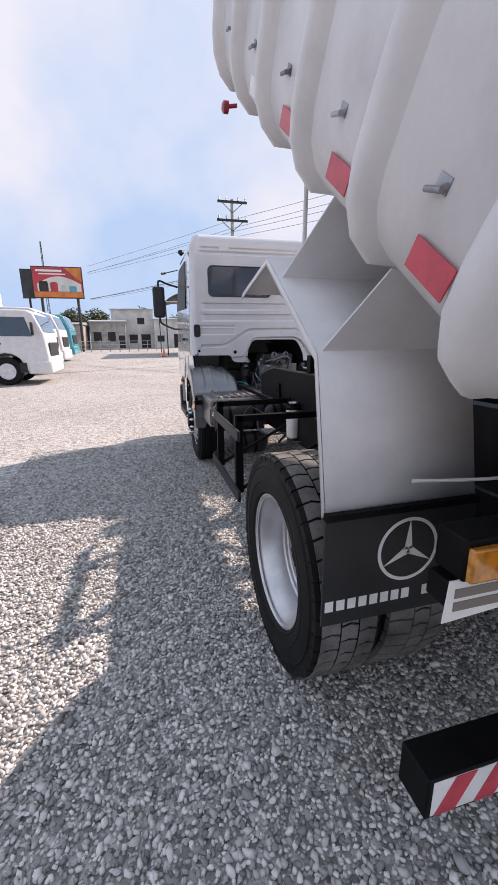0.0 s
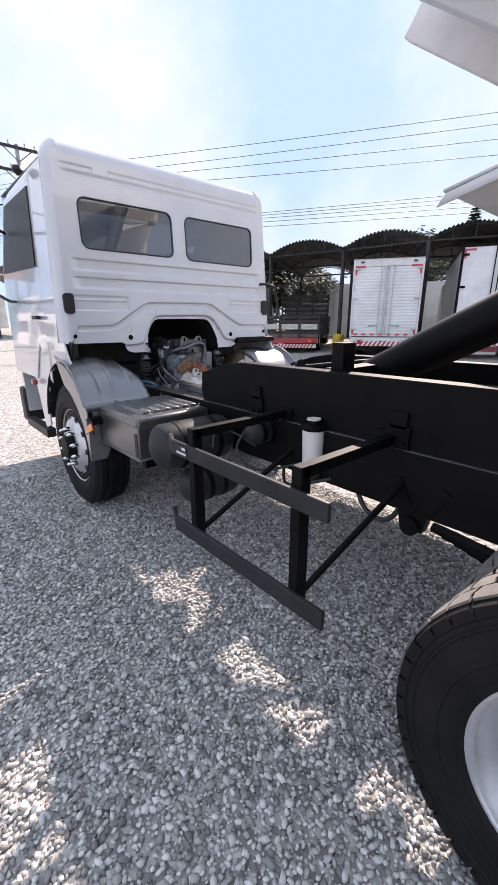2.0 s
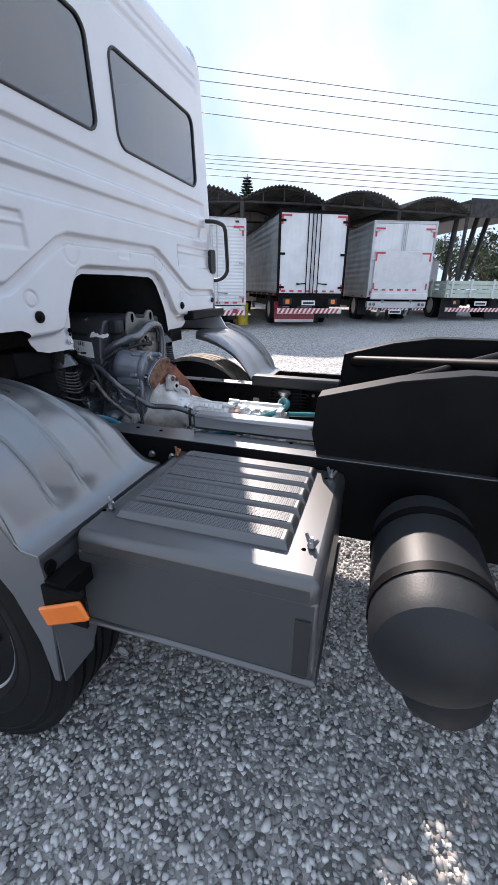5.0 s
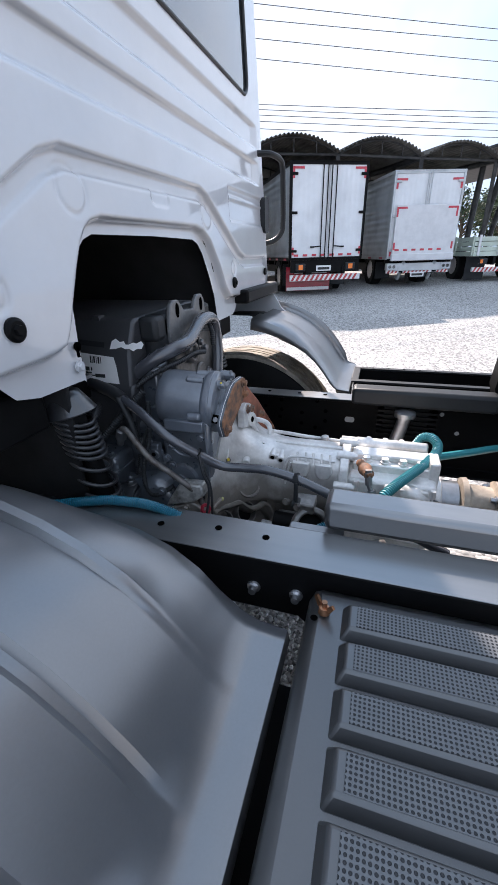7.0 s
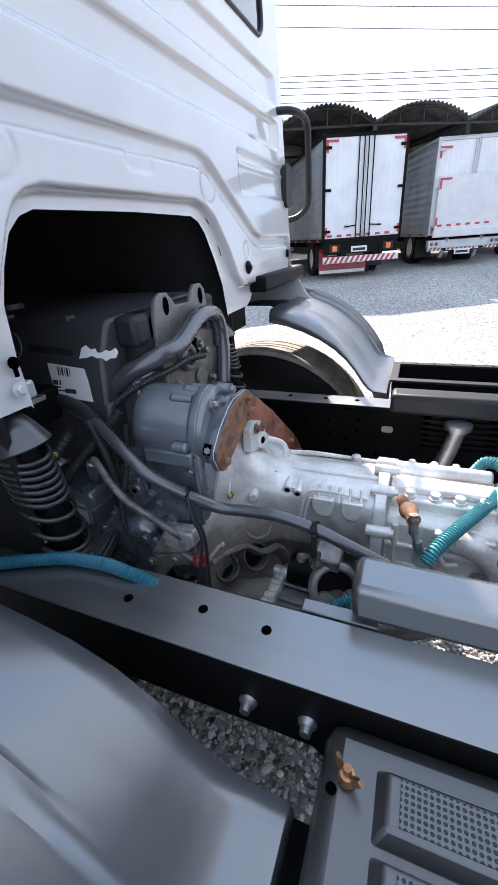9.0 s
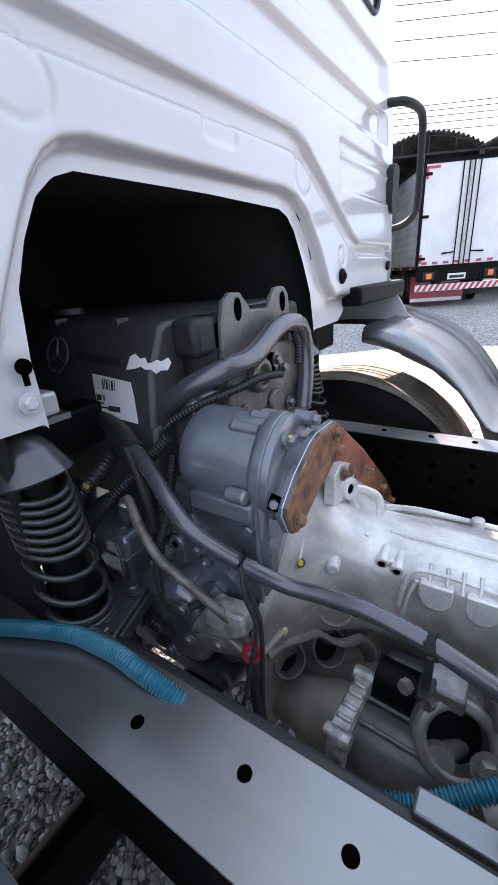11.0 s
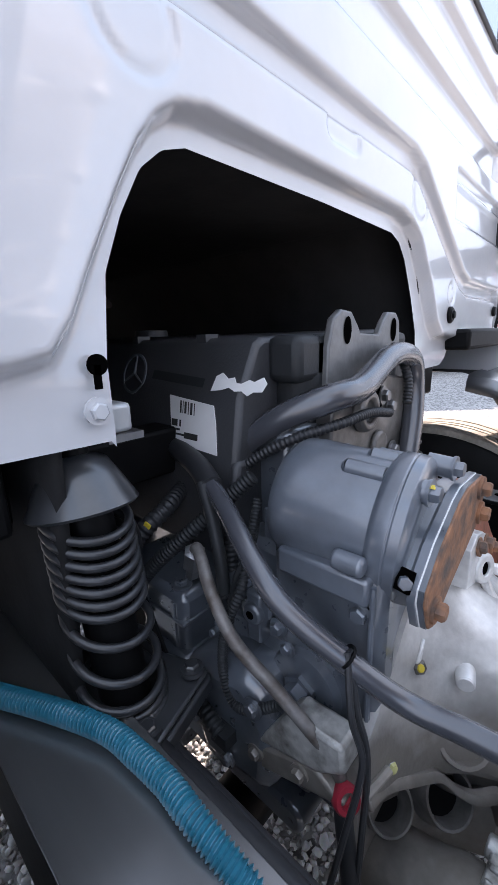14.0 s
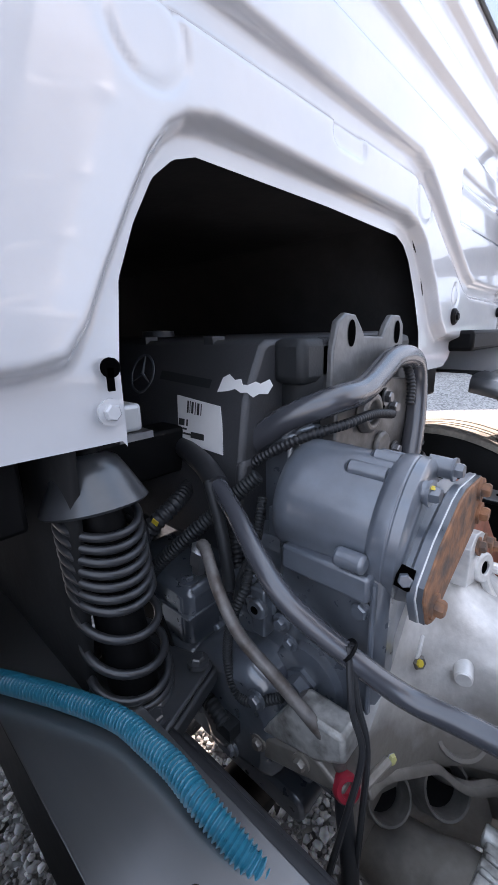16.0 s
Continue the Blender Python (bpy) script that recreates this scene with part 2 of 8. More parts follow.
CLEAR = glass("smoked_lens", (0.5, 0.5, 0.5))


# ---- mesh helpers: a shape is (points, faces) ----
def join(*shapes):
    pts, faces = [], []
    for p, f in shapes:
        k = len(pts)
        pts.extend(tuple(q) for q in p)
        faces.extend(tuple(i + k for i in face) for face in f)
    return pts, faces


def moved(shape, m):
    return [tuple(m @ Vector(p)) for p in shape[0]], shape[1]


def box(x0, x1, y0, y1, z0, z1):
    p = [(x, y, z) for z in (z0, z1) for y in (y0, y1) for x in (x0, x1)]
    return p, [(0, 2, 3, 1), (4, 5, 7, 6), (0, 1, 5, 4), (1, 3, 7, 5), (3, 2, 6, 7), (2, 0, 4, 6)]


def prism(outline, axis, a, b):
    """A flat outline of two coordinates pushed along an axis from a to b."""
    def at(p, v):
        return {"x": (v, p[0], p[1]), "y": (p[0], v, p[1]), "z": (p[0], p[1], v)}[axis]
    n = len(outline)
    pts = [at(p, a) for p in outline] + [at(p, b) for p in outline]
    faces = [tuple(range(n)), tuple(range(2 * n - 1, n - 1, -1))]
    faces += [(i, i + n, (i + 1) % n + n, (i + 1) % n) for i in range(n)]
    return pts, faces


def smooth_line(points, steps=6):
    """A Catmull-Rom line through points."""
    p = [Vector(q) for q in points]
    p = [2 * p[0] - p[1]] + p + [2 * p[-1] - p[-2]]
    out = []
    for i in range(1, len(p) - 2):
        for k in range(steps):
            t = k / steps
            a, b, c, d = p[i - 1], p[i], p[i + 1], p[i + 2]
            out.append(0.5 * (2 * b + (c - a) * t + (2 * a - 5 * b + 4 * c - d) * t * t + (3 * b - a - 3 * c + d) * t ** 3))
    out.append(p[-2])
    return out


def tube(points, radius, sides=10, steps=6, smooth=True, ridge=None):
    """A round pipe along a line; ridge = (pitch, depth) makes it corrugated."""
    line = smooth_line(points, steps) if smooth else [Vector(q) for q in points]
    if ridge:
        pitch, depth = ridge
        dense, run = [], 0.0
        for a, b in zip(line, line[1:]):
            n = max(1, round((b - a).length / (pitch / 8)))
            dense += [a.lerp(b, k / n) for k in range(n)]
        line = dense + [line[-1]]
    pts, faces = [], []
    side = None
    run = 0.0
    for i, q in enumerate(line):
        d = (line[min(i + 1, len(line) - 1)] - line[max(i - 1, 0)]).normalized()
        if side is None:
            side = d.orthogonal().normalized()
        side = (side - d * side.dot(d)).normalized()
        up = d.cross(side)
        if i:
            run += (q - line[i - 1]).length
        r = radius if not callable(radius) else radius(i / (len(line) - 1))
        if ridge:
            r -= ridge[1] * (0.5 + 0.5 * math.cos(run / ridge[0] * 2 * math.pi))
        for k in range(sides):
            a = 2 * math.pi * k / sides
            pts.append(tuple(q + side * (r * math.cos(a)) + up * (r * math.sin(a))))
    n = len(line)
    for i in range(n - 1):
        for k in range(sides):
            j = (k + 1) % sides
            faces.append((i * sides + k, i * sides + j, (i + 1) * sides + j, (i + 1) * sides + k))
    faces.append(tuple(range(sides - 1, -1, -1)))
    faces.append(tuple(range((n - 1) * sides, n * sides)))
    return pts, faces


def rod(a, b, r, sides=12, r2=None):
    return tube([a, b], (lambda s: r + ((r2 or r) - r) * s) if r2 else r, sides, smooth=False)


def lathe(profile, origin, axis, sides=48, closed=False, capped=True):
    """Turns a profile of (along, radius) round an axis through origin."""
    d = Vector(axis).normalized()
    s = d.orthogonal().normalized()
    if abs(d.x) > 0.9:
        s = Vector((0, 0, 1))
    u = d.cross(s)
    pts, faces = [], []
    for h, r in profile:
        for k in range(sides):
            a = 2 * math.pi * k / sides
            pts.append(tuple(Vector(origin) + d * h + s * (r * math.cos(a)) + u * (r * math.sin(a))))
    n = len(profile)
    for i in range(n if closed else n - 1):
        for k in range(sides):
            j, i2 = (k + 1) % sides, (i + 1) % n
            faces.append((i * sides + k, i * sides + j, i2 * sides + j, i2 * sides + k))
    if capped and not closed:
        if profile[0][1] > 1e-5:
            faces.append(tuple(range(sides - 1, -1, -1)))
        if profile[-1][1] > 1e-5:
            faces.append(tuple(range((n - 1) * sides, n * sides)))
    return pts, faces


def bolt(at_, axis, r=0.011, h=0.012):
    return join(lathe([(0, r * 1.5), (0.003, r * 1.5)], at_, axis, 14), lathe([(0.003, r), (h * 0.8, r), (h, r * 0.8)], at_, axis, 6))


def strip(section, stations, thick=0.0):
    """Lofts one open section (list of points) through stations (functions of a point)."""
    n = len(section)
    pts = [tuple(f(p)) for f in stations for p in section]
    faces = [(i * n + k, i * n + k + 1, (i + 1) * n + k + 1, (i + 1) * n + k) for i in range(len(stations) - 1) for k in range(n - 1)]
    return pts, faces


def rounded(x0, x1, z0, z1, r, n=5):
    out = []
    for cx, cz, a0 in ((x1 - r, z1 - r, 0), (x0 + r, z1 - r, 90), (x0 + r, z0 + r, 180), (x1 - r, z0 + r, 270)):
        out += [(cx + r * math.cos(radians(a0 + 90 * k / n)), cz + r * math.sin(radians(a0 + 90 * k / n))) for k in range(n + 1)]
    return out


def part(name, shape, mat, parent=None, label="", bevel=0.0, angle=35, thick=0.0, flip=False):
    """Links a shape as one mesh object under a thing or a part."""
    me = bpy.data.meshes.new(name)
    me.from_pydata(shape[0], [], shape[1])
    bm = bmesh.new()
    bm.from_mesh(me)
    bmesh.ops.remove_doubles(bm, verts=bm.verts, dist=1e-5)
    bmesh.ops.recalc_face_normals(bm, faces=bm.faces)
    bm.to_mesh(me)
    bm.free()
    me.materials.append(mat)
    me.shade_smooth()
    me.set_sharp_from_angle(angle=radians(angle))
    ob = new(name, me)
    if parent:
        ob.parent = parent
    if label:
        ob["label"] = label
    if thick:
        md = ob.modifiers.new("thickness", "SOLIDIFY")
        md.thickness, md.offset = thick, 0.0
    if bevel:
        md = ob.modifiers.new("edges", "BEVEL")
        md.width, md.segments, md.limit_method, md.angle_limit = bevel, 2, "ANGLE", radians(40)
        md.harden_normals = False
    return ob


def thing(name, label, category, group="", kind="", at_=(0, 0, 0)):
    ob = new(name)
    ob.location = at_
    ob.empty_display_size = 0.2
    return tagged(ob, label, category, group, kind)


# ---- ground ----
def gravel_material(name, far):
    m = bpy.data.materials.new(name)
    m.use_nodes = True
    n, l = m.node_tree.nodes, m.node_tree.links
    b = n["Principled BSDF"]
    co = n.new("ShaderNodeTexCoord")
    vor = n.new("ShaderNodeTexVoronoi")
    vor.inputs["Scale"].default_value = 38
    noi = n.new("ShaderNodeTexNoise")
    noi.inputs["Scale"].default_value, noi.inputs["Detail"].default_value = 0.35, 6
    ramp = n.new("ShaderNodeValToRGB")
    ramp.color_ramp.elements[0].color = (0.16, 0.155, 0.15, 1)
    ramp.color_ramp.elements[1].color = (0.50, 0.485, 0.465, 1)
    ramp.color_ramp.elements[1].position = 0.85
    sep = n.new("ShaderNodeSeparateColor")
    mix = n.new("ShaderNodeMix")
    mix.data_type, mix.blend_type = "RGBA", "MULTIPLY"
    mix.inputs["Factor"].default_value = 0.6
    r2 = n.new("ShaderNodeMapRange")
    r2.inputs["From Min"].default_value, r2.inputs["From Max"].default_value = 0.3, 0.7
    r2.inputs["To Min"].default_value, r2.inputs["To Max"].default_value = 0.75, 1.15
    l.new(co.outputs["Object"], vor.inputs["Vector"])
    l.new(co.outputs["Object"], noi.inputs["Vector"])
    l.new(vor.outputs["Color"], sep.inputs["Color"])
    l.new(sep.outputs["Red"], ramp.inputs["Fac"])
    l.new(noi.outputs["Fac"], r2.inputs["Value"])
    l.new(ramp.outputs["Color"], mix.inputs["A"])
    l.new(r2.outputs["Result"], mix.inputs["B"])
    l.new(mix.outputs["Result"], b.inputs["Base Color"])
    bp = n.new("ShaderNodeBump")
    bp.inputs["Strength"].default_value, bp.inputs["Distance"].default_value = 0.9, 0.012
    bp.invert = True
    l.new(vor.outputs["Distance"], bp.inputs["Height"])
    l.new(bp.outputs["Normal"], b.inputs["Normal"])
    b.inputs["Roughness"].default_value = 0.85
    return m


GRAVEL_BED = gravel_material("gravel_bed", True)


def stone_material():
    m = bpy.data.materials.new("grey_gravel_stone")
    m.use_nodes = True
    n, l = m.node_tree.nodes, m.node_tree.links
    b = n["Principled BSDF"]
    geo, co, noi = n.new("ShaderNodeNewGeometry"), n.new("ShaderNodeTexCoord"), n.new("ShaderNodeTexNoise")
    noi.inputs["Scale"].default_value = 160
    ramp = n.new("ShaderNodeValToRGB")
    e = ramp.color_ramp.elements
    e[0].color, e[1].color = (0.20, 0.195, 0.19, 1), (0.86, 0.84, 0.81, 1)
    mid = e.new(0.55)
    mid.color = (0.60, 0.585, 0.565, 1)
    mix = n.new("ShaderNodeMix")
    mix.data_type, mix.blend_type = "RGBA", "MULTIPLY"
    mix.inputs["Factor"].default_value = 0.30
    l.new(geo.outputs["Random Per Island"], ramp.inputs["Fac"])
    l.new(co.outputs["Object"], noi.inputs["Vector"])
    l.new(ramp.outputs["Color"], mix.inputs["A"])
    l.new(noi.outputs["Color"], mix.inputs["B"])
    l.new(mix.outputs["Result"], b.inputs["Base Color"])
    b.inputs["Roughness"].default_value = 0.8
    return m


STONE = stone_material()
def rise(x):
    """The yard climbs gently towards the parked lorries."""
    return 0.042 * min(max(x - 1.6, 0), 13)


gx = [-400, -60, -20, -8, -3, 0, 1.6, 4, 8, 14.6, 20, 60, 400]
ground = part("ground", strip([(x, 0, rise(x)) for x in gx], [lambda p, y=y: (p[0], y, p[2]) for y in (-400, -30, 0, 30, 400)]), GRAVEL_BED)
tagged(ground, "flat yard of pale grey crushed gravel", "ground", kind="structure")


def gravel_stones(x0, x1, y0, y1, pitch, size, seed):
    """Many small angular stones lying on the yard, as one mesh."""
    rng = np.random.default_rng(seed)
    ico = bmesh.new()
    bmesh.ops.create_icosphere(ico, subdivisions=1, radius=1)
    base = np.array([v.co[:] for v in ico.verts])
    tri = np.array([[v.index for v in f.verts] for f in ico.faces])
    ico.free()
    shapes = []
    for _ in range(14):
        s = base * (1 + 0.28 * rng.normal(size=(len(base), 1)).clip(-1.2, 1.2))
        shapes.append(s * np.array([1.25, 0.85, 0.62]))
    shapes = np.array(shapes)
    gx, gy = np.meshgrid(np.arange(x0, x1, pitch), np.arange(y0, y1, pitch))
    n = gx.size
    c = np.stack([gx.ravel(), gy.ravel()], 1) + rng.uniform(-0.55, 0.55, (n, 2)) * pitch
    r = size * rng.lognormal(0, 0.28, n)
    a, tilt = rng.uniform(0, 2 * np.pi, n), rng.normal(0, 0.4, n)
    v = shapes[rng.integers(0, 14, n)] * r[:, None, None]
    x, y, z = v[..., 0], v[..., 1], v[..., 2]
    x, z = x * np.cos(tilt)[:, None] - z * np.sin(tilt)[:, None], x * np.sin(tilt)[:, None] + z * np.cos(tilt)[:, None]
    ca, sa = np.cos(a)[:, None], np.sin(a)[:, None]
    out = np.stack([x * ca - y * sa + c[:, :1], x * sa + y * ca + c[:, 1:], z + rng.uniform(0.1, 1.0, n)[:, None] * r[:, None]], -1)
    k = len(base)
    idx = (tri[None] + (np.arange(n) * k)[:, None, None]).reshape(-1)
    me = bpy.data.meshes.new("gravel")
    me.vertices.add(n * k)
    me.vertices.foreach_set("co", out.reshape(-1).astype(np.float32))
    t = n * len(tri)
    me.loops.add(t * 3)
    me.loops.foreach_set("vertex_index", idx.astype(np.int32))
    me.polygons.add(t)
    me.polygons.foreach_set("loop_start", np.arange(0, t * 3, 3, dtype=np.int32))
    me.update(calc_edges=True)
    me.materials.append(STONE)
    return me


gravel = new("gravel", gravel_stones(-3.2, 0.7, -4.9, 1.0, 0.0165, 0.0083, 3))
tagged(gravel, "loose grey crushed-stone gravel covering the yard", "gravel", kind="stuff")

# ---- the dump truck ----
truck = thing("dump_truck", "white tipper truck with raised ribbed steel dump body", "truck")
FRONT_Y, REAR_Y = 0.10, -3.335


def tyre_shape(x_out, y, r=0.505, w=0.275, side=-1, blocks=True):
    """A heavy truck tyre; x_out is its outer sidewall, side -1 for the truck's left."""
    cz = r - 0.008
    prof = [(0.02, 0.300), (0.006, 0.322), (0.003, 0.326), (0.005, 0.330), (0.0, 0.345), (-0.003, 0.372), (-0.006, 0.374), (-0.006, 0.379), (-0.004, 0.381), (-0.004, 0.41), (0.001, 0.44), (-0.002, 0.443), (-0.002, 0.449), (0.004, 0.452), (0.007, 0.464), (0.004, 0.467), (0.006, 0.472), (0.016, r - 0.022), (0.032, r - 0.012), (w / 2, r - 0.008),
            (w - 0.032, r - 0.012), (w - 0.016, r - 0.022), (w - 0.002, 0.45), (w + 0.004, 0.40), (w, 0.335), (w - 0.02, 0.300)]
    d = -side
    body = lathe(prof, (x_out, y, cz), (d, 0, 0), 72, capped=False)
    return body


def tread_shape(x_out, y, r=0.505, w=0.275, side=-1, drive=True, cap=False):
    cz, d, out = r - 0.008, -side, []
    if drive:
        n = 44
        for k in range(n):
            for row, (a0, a1) in enumerate(((0.004, 0.098), (0.104, w - 0.104), (w - 0.098, w - 0.004))):
                a = 2 * math.pi * (k + 0.5 * (row % 2)) / n
                half = math.pi / n * 0.86
                pts = []
                if cap:
                    a0, a1 = max(a0, 0.026), min(a1, w - 0.026)
                for rr in ((r - 0.004, r + 0.0025) if cap else (r - 0.026, r + 0.001)):
                    for sgn, along in ((-1, a0), (1, a0), (1, (a0 + a1) / 2), (1, a1), (-1, a1), (-1, (a0 + a1) / 2)):
                        skew = 0.018 * (1 if along == (a0 + a1) / 2 else 0)
                        drop = 0.012 if along in (0.004, w - 0.004) else 0
                        ang = a + sgn * half + skew
                        q = rr - drop
                        pts.append((x_out + d * along, y + q * math.sin(ang), cz + q * math.cos(ang)))
                f = [(0, 1, 2, 3, 4, 5), (11, 10, 9, 8, 7, 6)] + [(i, i + 6, (i + 1) % 6 + 6, (i + 1) % 6) for i in range(6)]
                out.append((pts, f))
    else:
        for a0, a1 in ((0.022, 0.065), (0.075, 0.118), (0.127, 0.150), (0.159, 0.200), (0.210, 0.253)):
            out.append(lathe([(a0, r - 0.02), (a0 + 0.002, r), (a1 - 0.002, r), (a1, r - 0.02)], (x_out, y, cz), (d, 0, 0), 72))
    return join(*out)


def rear_wheel(side):
    s = side
    w = part("rear_wheel", tyre_shape(s * 1.165, REAR_Y, side=s), RUBBER, truck, "black drive tyre on a dished silver steel rim")
    part("tread", tread_shape(s * 1.165, REAR_Y, side=s), RUBBER, w, "black zig-zag drive tread")
    part("tread_face", tread_shape(s * 1.165, REAR_Y, side=s, cap=True), TREAD, w, "dusted worn face of the tread blocks, paled as if sunlit")
    d, cz = -s, 0.497
    rim = [(0.022, 0.292), (0.016, 0.306), (0.022, 0.309), (0.032, 0.300), (0.045, 0.284), (0.075, 0.272), (0.090, 0.262), (0.150, 0.255),
           (0.158, 0.246), (0.170, 0.244), (0.176, 0.236), (0.196, 0.232), (0.205, 0.215), (0.208, 0.130)]
    part("rim", lathe(rim, (s * 1.165, REAR_Y, cz), (d, 0, 0), 64, capped=False), RIM, w, "dished silver steel rim")
    part("lock_ring", lathe([(0.018, 0.300), (0.012, 0.304), (0.012, 0.311), (0.020, 0.313)], (s * 1.165, REAR_Y, cz), (d, 0, 0), 64, capped=False), RIM, w)
    hub = [lathe([(0.13, 0.02), (0.13, 0.070), (0.145, 0.088), (0.20, 0.100), (0.206, 0.135)], (s * 1.165, REAR_Y, cz), (d, 0, 0), 32)]
    for k in range(10):
        a = 2 * math.pi * k / 10
        p = (s * 1.165 + d * 0.205, REAR_Y + 0.122 * math.sin(a), cz + 0.122 * math.cos(a))
        hub.append(lathe([(0, 0.019), (-0.025, 0.019), (-0.035, 0.012), (-0.055, 0.011)], p, (d, 0, 0), 8))
    hb = part("hub", hub[0], BLACK, w, "black hub with ten wheel nuts")
    for q in hub[1:]:
        part("wheel_nut", q, BLACK, hb)
    holes = []
    for k in range(8):
        a = 2 * math.pi * (k + 0.5) / 8
        p = (s * 1.165 + d * 0.2055, REAR_Y + 0.178 * math.sin(a), cz + 0.178 * math.cos(a))
        holes.append(lathe([(0, 0.026), (-0.003, 0.024), (-0.003, 0.001)], p, (d, 0, 0), 16))
    # Dark discs paint the shaded depth of the hand holes.
    for q in holes:
        part("hand_hole", q, INK, w)
    inner = part("inner_wheel", tyre_shape(s * 0.855, REAR_Y, side=s), RUBBER, truck, "inner black drive tyre of a twin pair")
    part("tread", tread_shape(s * 0.855, REAR_Y, side=s), TREAD, inner, "dusted zig-zag drive tread, paled as if sunlit")
    part("rim", lathe([(0.02, 0.30), (0.05, 0.27), (0.2, 0.26), (0.25, 0.30)], (s * 0.855, REAR_Y, cz), (d, 0, 0), 48, capped=False), RIM, inner)


def front_wheel(side):
    s, d, cz, xo = side, -side, 0.497, side * 1.075
    w = part("front_wheel", tyre_shape(xo, FRONT_Y, side=s), RUBBER, truck, "black steering tyre on a silver steel wheel")
    # The far tread is coloured as sunlit, the near one stays black.
    part("tread", tread_shape(xo, FRONT_Y, side=s, drive=False), SUNLIT_TREAD if s > 0 else RUBBER, w)
    rim = [(0.024, 0.294), (0.016, 0.304), (0.022, 0.308), (0.034, 0.300), (0.040, 0.282), (0.035, 0.262), (0.005, 0.215), (-0.012, 0.185), (-0.014, 0.12)]
    part("rim", lathe(rim, (xo, FRONT_Y, cz), (d, 0, 0), 64, capped=False), RIM, w, "silver steel wheel disc")
    nuts, holes = [], []
    for k in range(10):
        a = 2 * math.pi * k / 10
        p = (xo - d * 0.012, FRONT_Y + 0.150 * math.sin(a), cz + 0.150 * math.cos(a))
        nuts.append(lathe([(0, 0.019), (-0.028, 0.018), (-0.055, 0.014), (-0.066, 0.004)], p, (d, 0, 0), 10))
        p = (xo + d * 0.016, FRONT_Y + 0.236 * math.sin(a + 0.3), cz + 0.236 * math.cos(a + 0.3))
        holes.append(lathe([(-0.001, 0.024), (-0.006, 0.022), (-0.006, 0.001)], p, (d, 0, 0), 16))
    for q in nuts:
        part("wheel_nut", q, CHROME, w, "chrome wheel-nut cap")
    # Hand holes are dark discs too, their depth is only coloured.
    for q in holes:
        part("hand_hole", q, INK, w)
    part("hub", lathe([(-0.014, 0.118), (-0.05, 0.105), (-0.075, 0.085), (-0.08, 0.0)], (xo, FRONT_Y, cz), (d, 0, 0), 32), BLACK, w)


for s in (-1, 1):
    rear_wheel(s)
    front_wheel(s)
part("axle", join(rod((-0.9, REAR_Y, 0.5), (0.9, REAR_Y, 0.5), 0.075), lathe([(-0.19, 0.05), (-0.13, 0.18), (0.13, 0.18), (0.2, 0.06)], (0, REAR_Y, 0.5), (0, 1, 0), 28)), BLACK, truck, "black rear axle with differential")
part("axle", join(rod((-0.8, FRONT_Y, 0.44), (0.8, FRONT_Y, 0.44), 0.055)), BLACK, truck)


# chassis rails: C channels
def channel(xo, y0, y1, z0, z1, w=0.072, t=0.009, side=-1):
    d = -side
    o = [(xo, z0), (xo, z1), (xo + d * w, z1), (xo + d * w, z1 - t), (xo + d * t, z1 - t), (xo + d * t, z0 + t), (xo + d * w, z0 + t), (xo + d * w, z0)]
    return prism(o, "y", y0, y1)


def tapered_channel(xo, y0, y1, za, zb, z1, w, t=0.009):
    """A short stretch where the channel's web grows shallower towards the front."""
    pts, f = channel(xo, y0, y1, za, z1, w, t)
    n = len(pts) // 2
    lift = [zb - za if p[2] < (za + z1) / 2 else 0.0 for p in pts]
    return [(p[0], p[1], p[2] + (lift[i] if i >= n else 0.0)) for i, p in enumerate(pts)], f


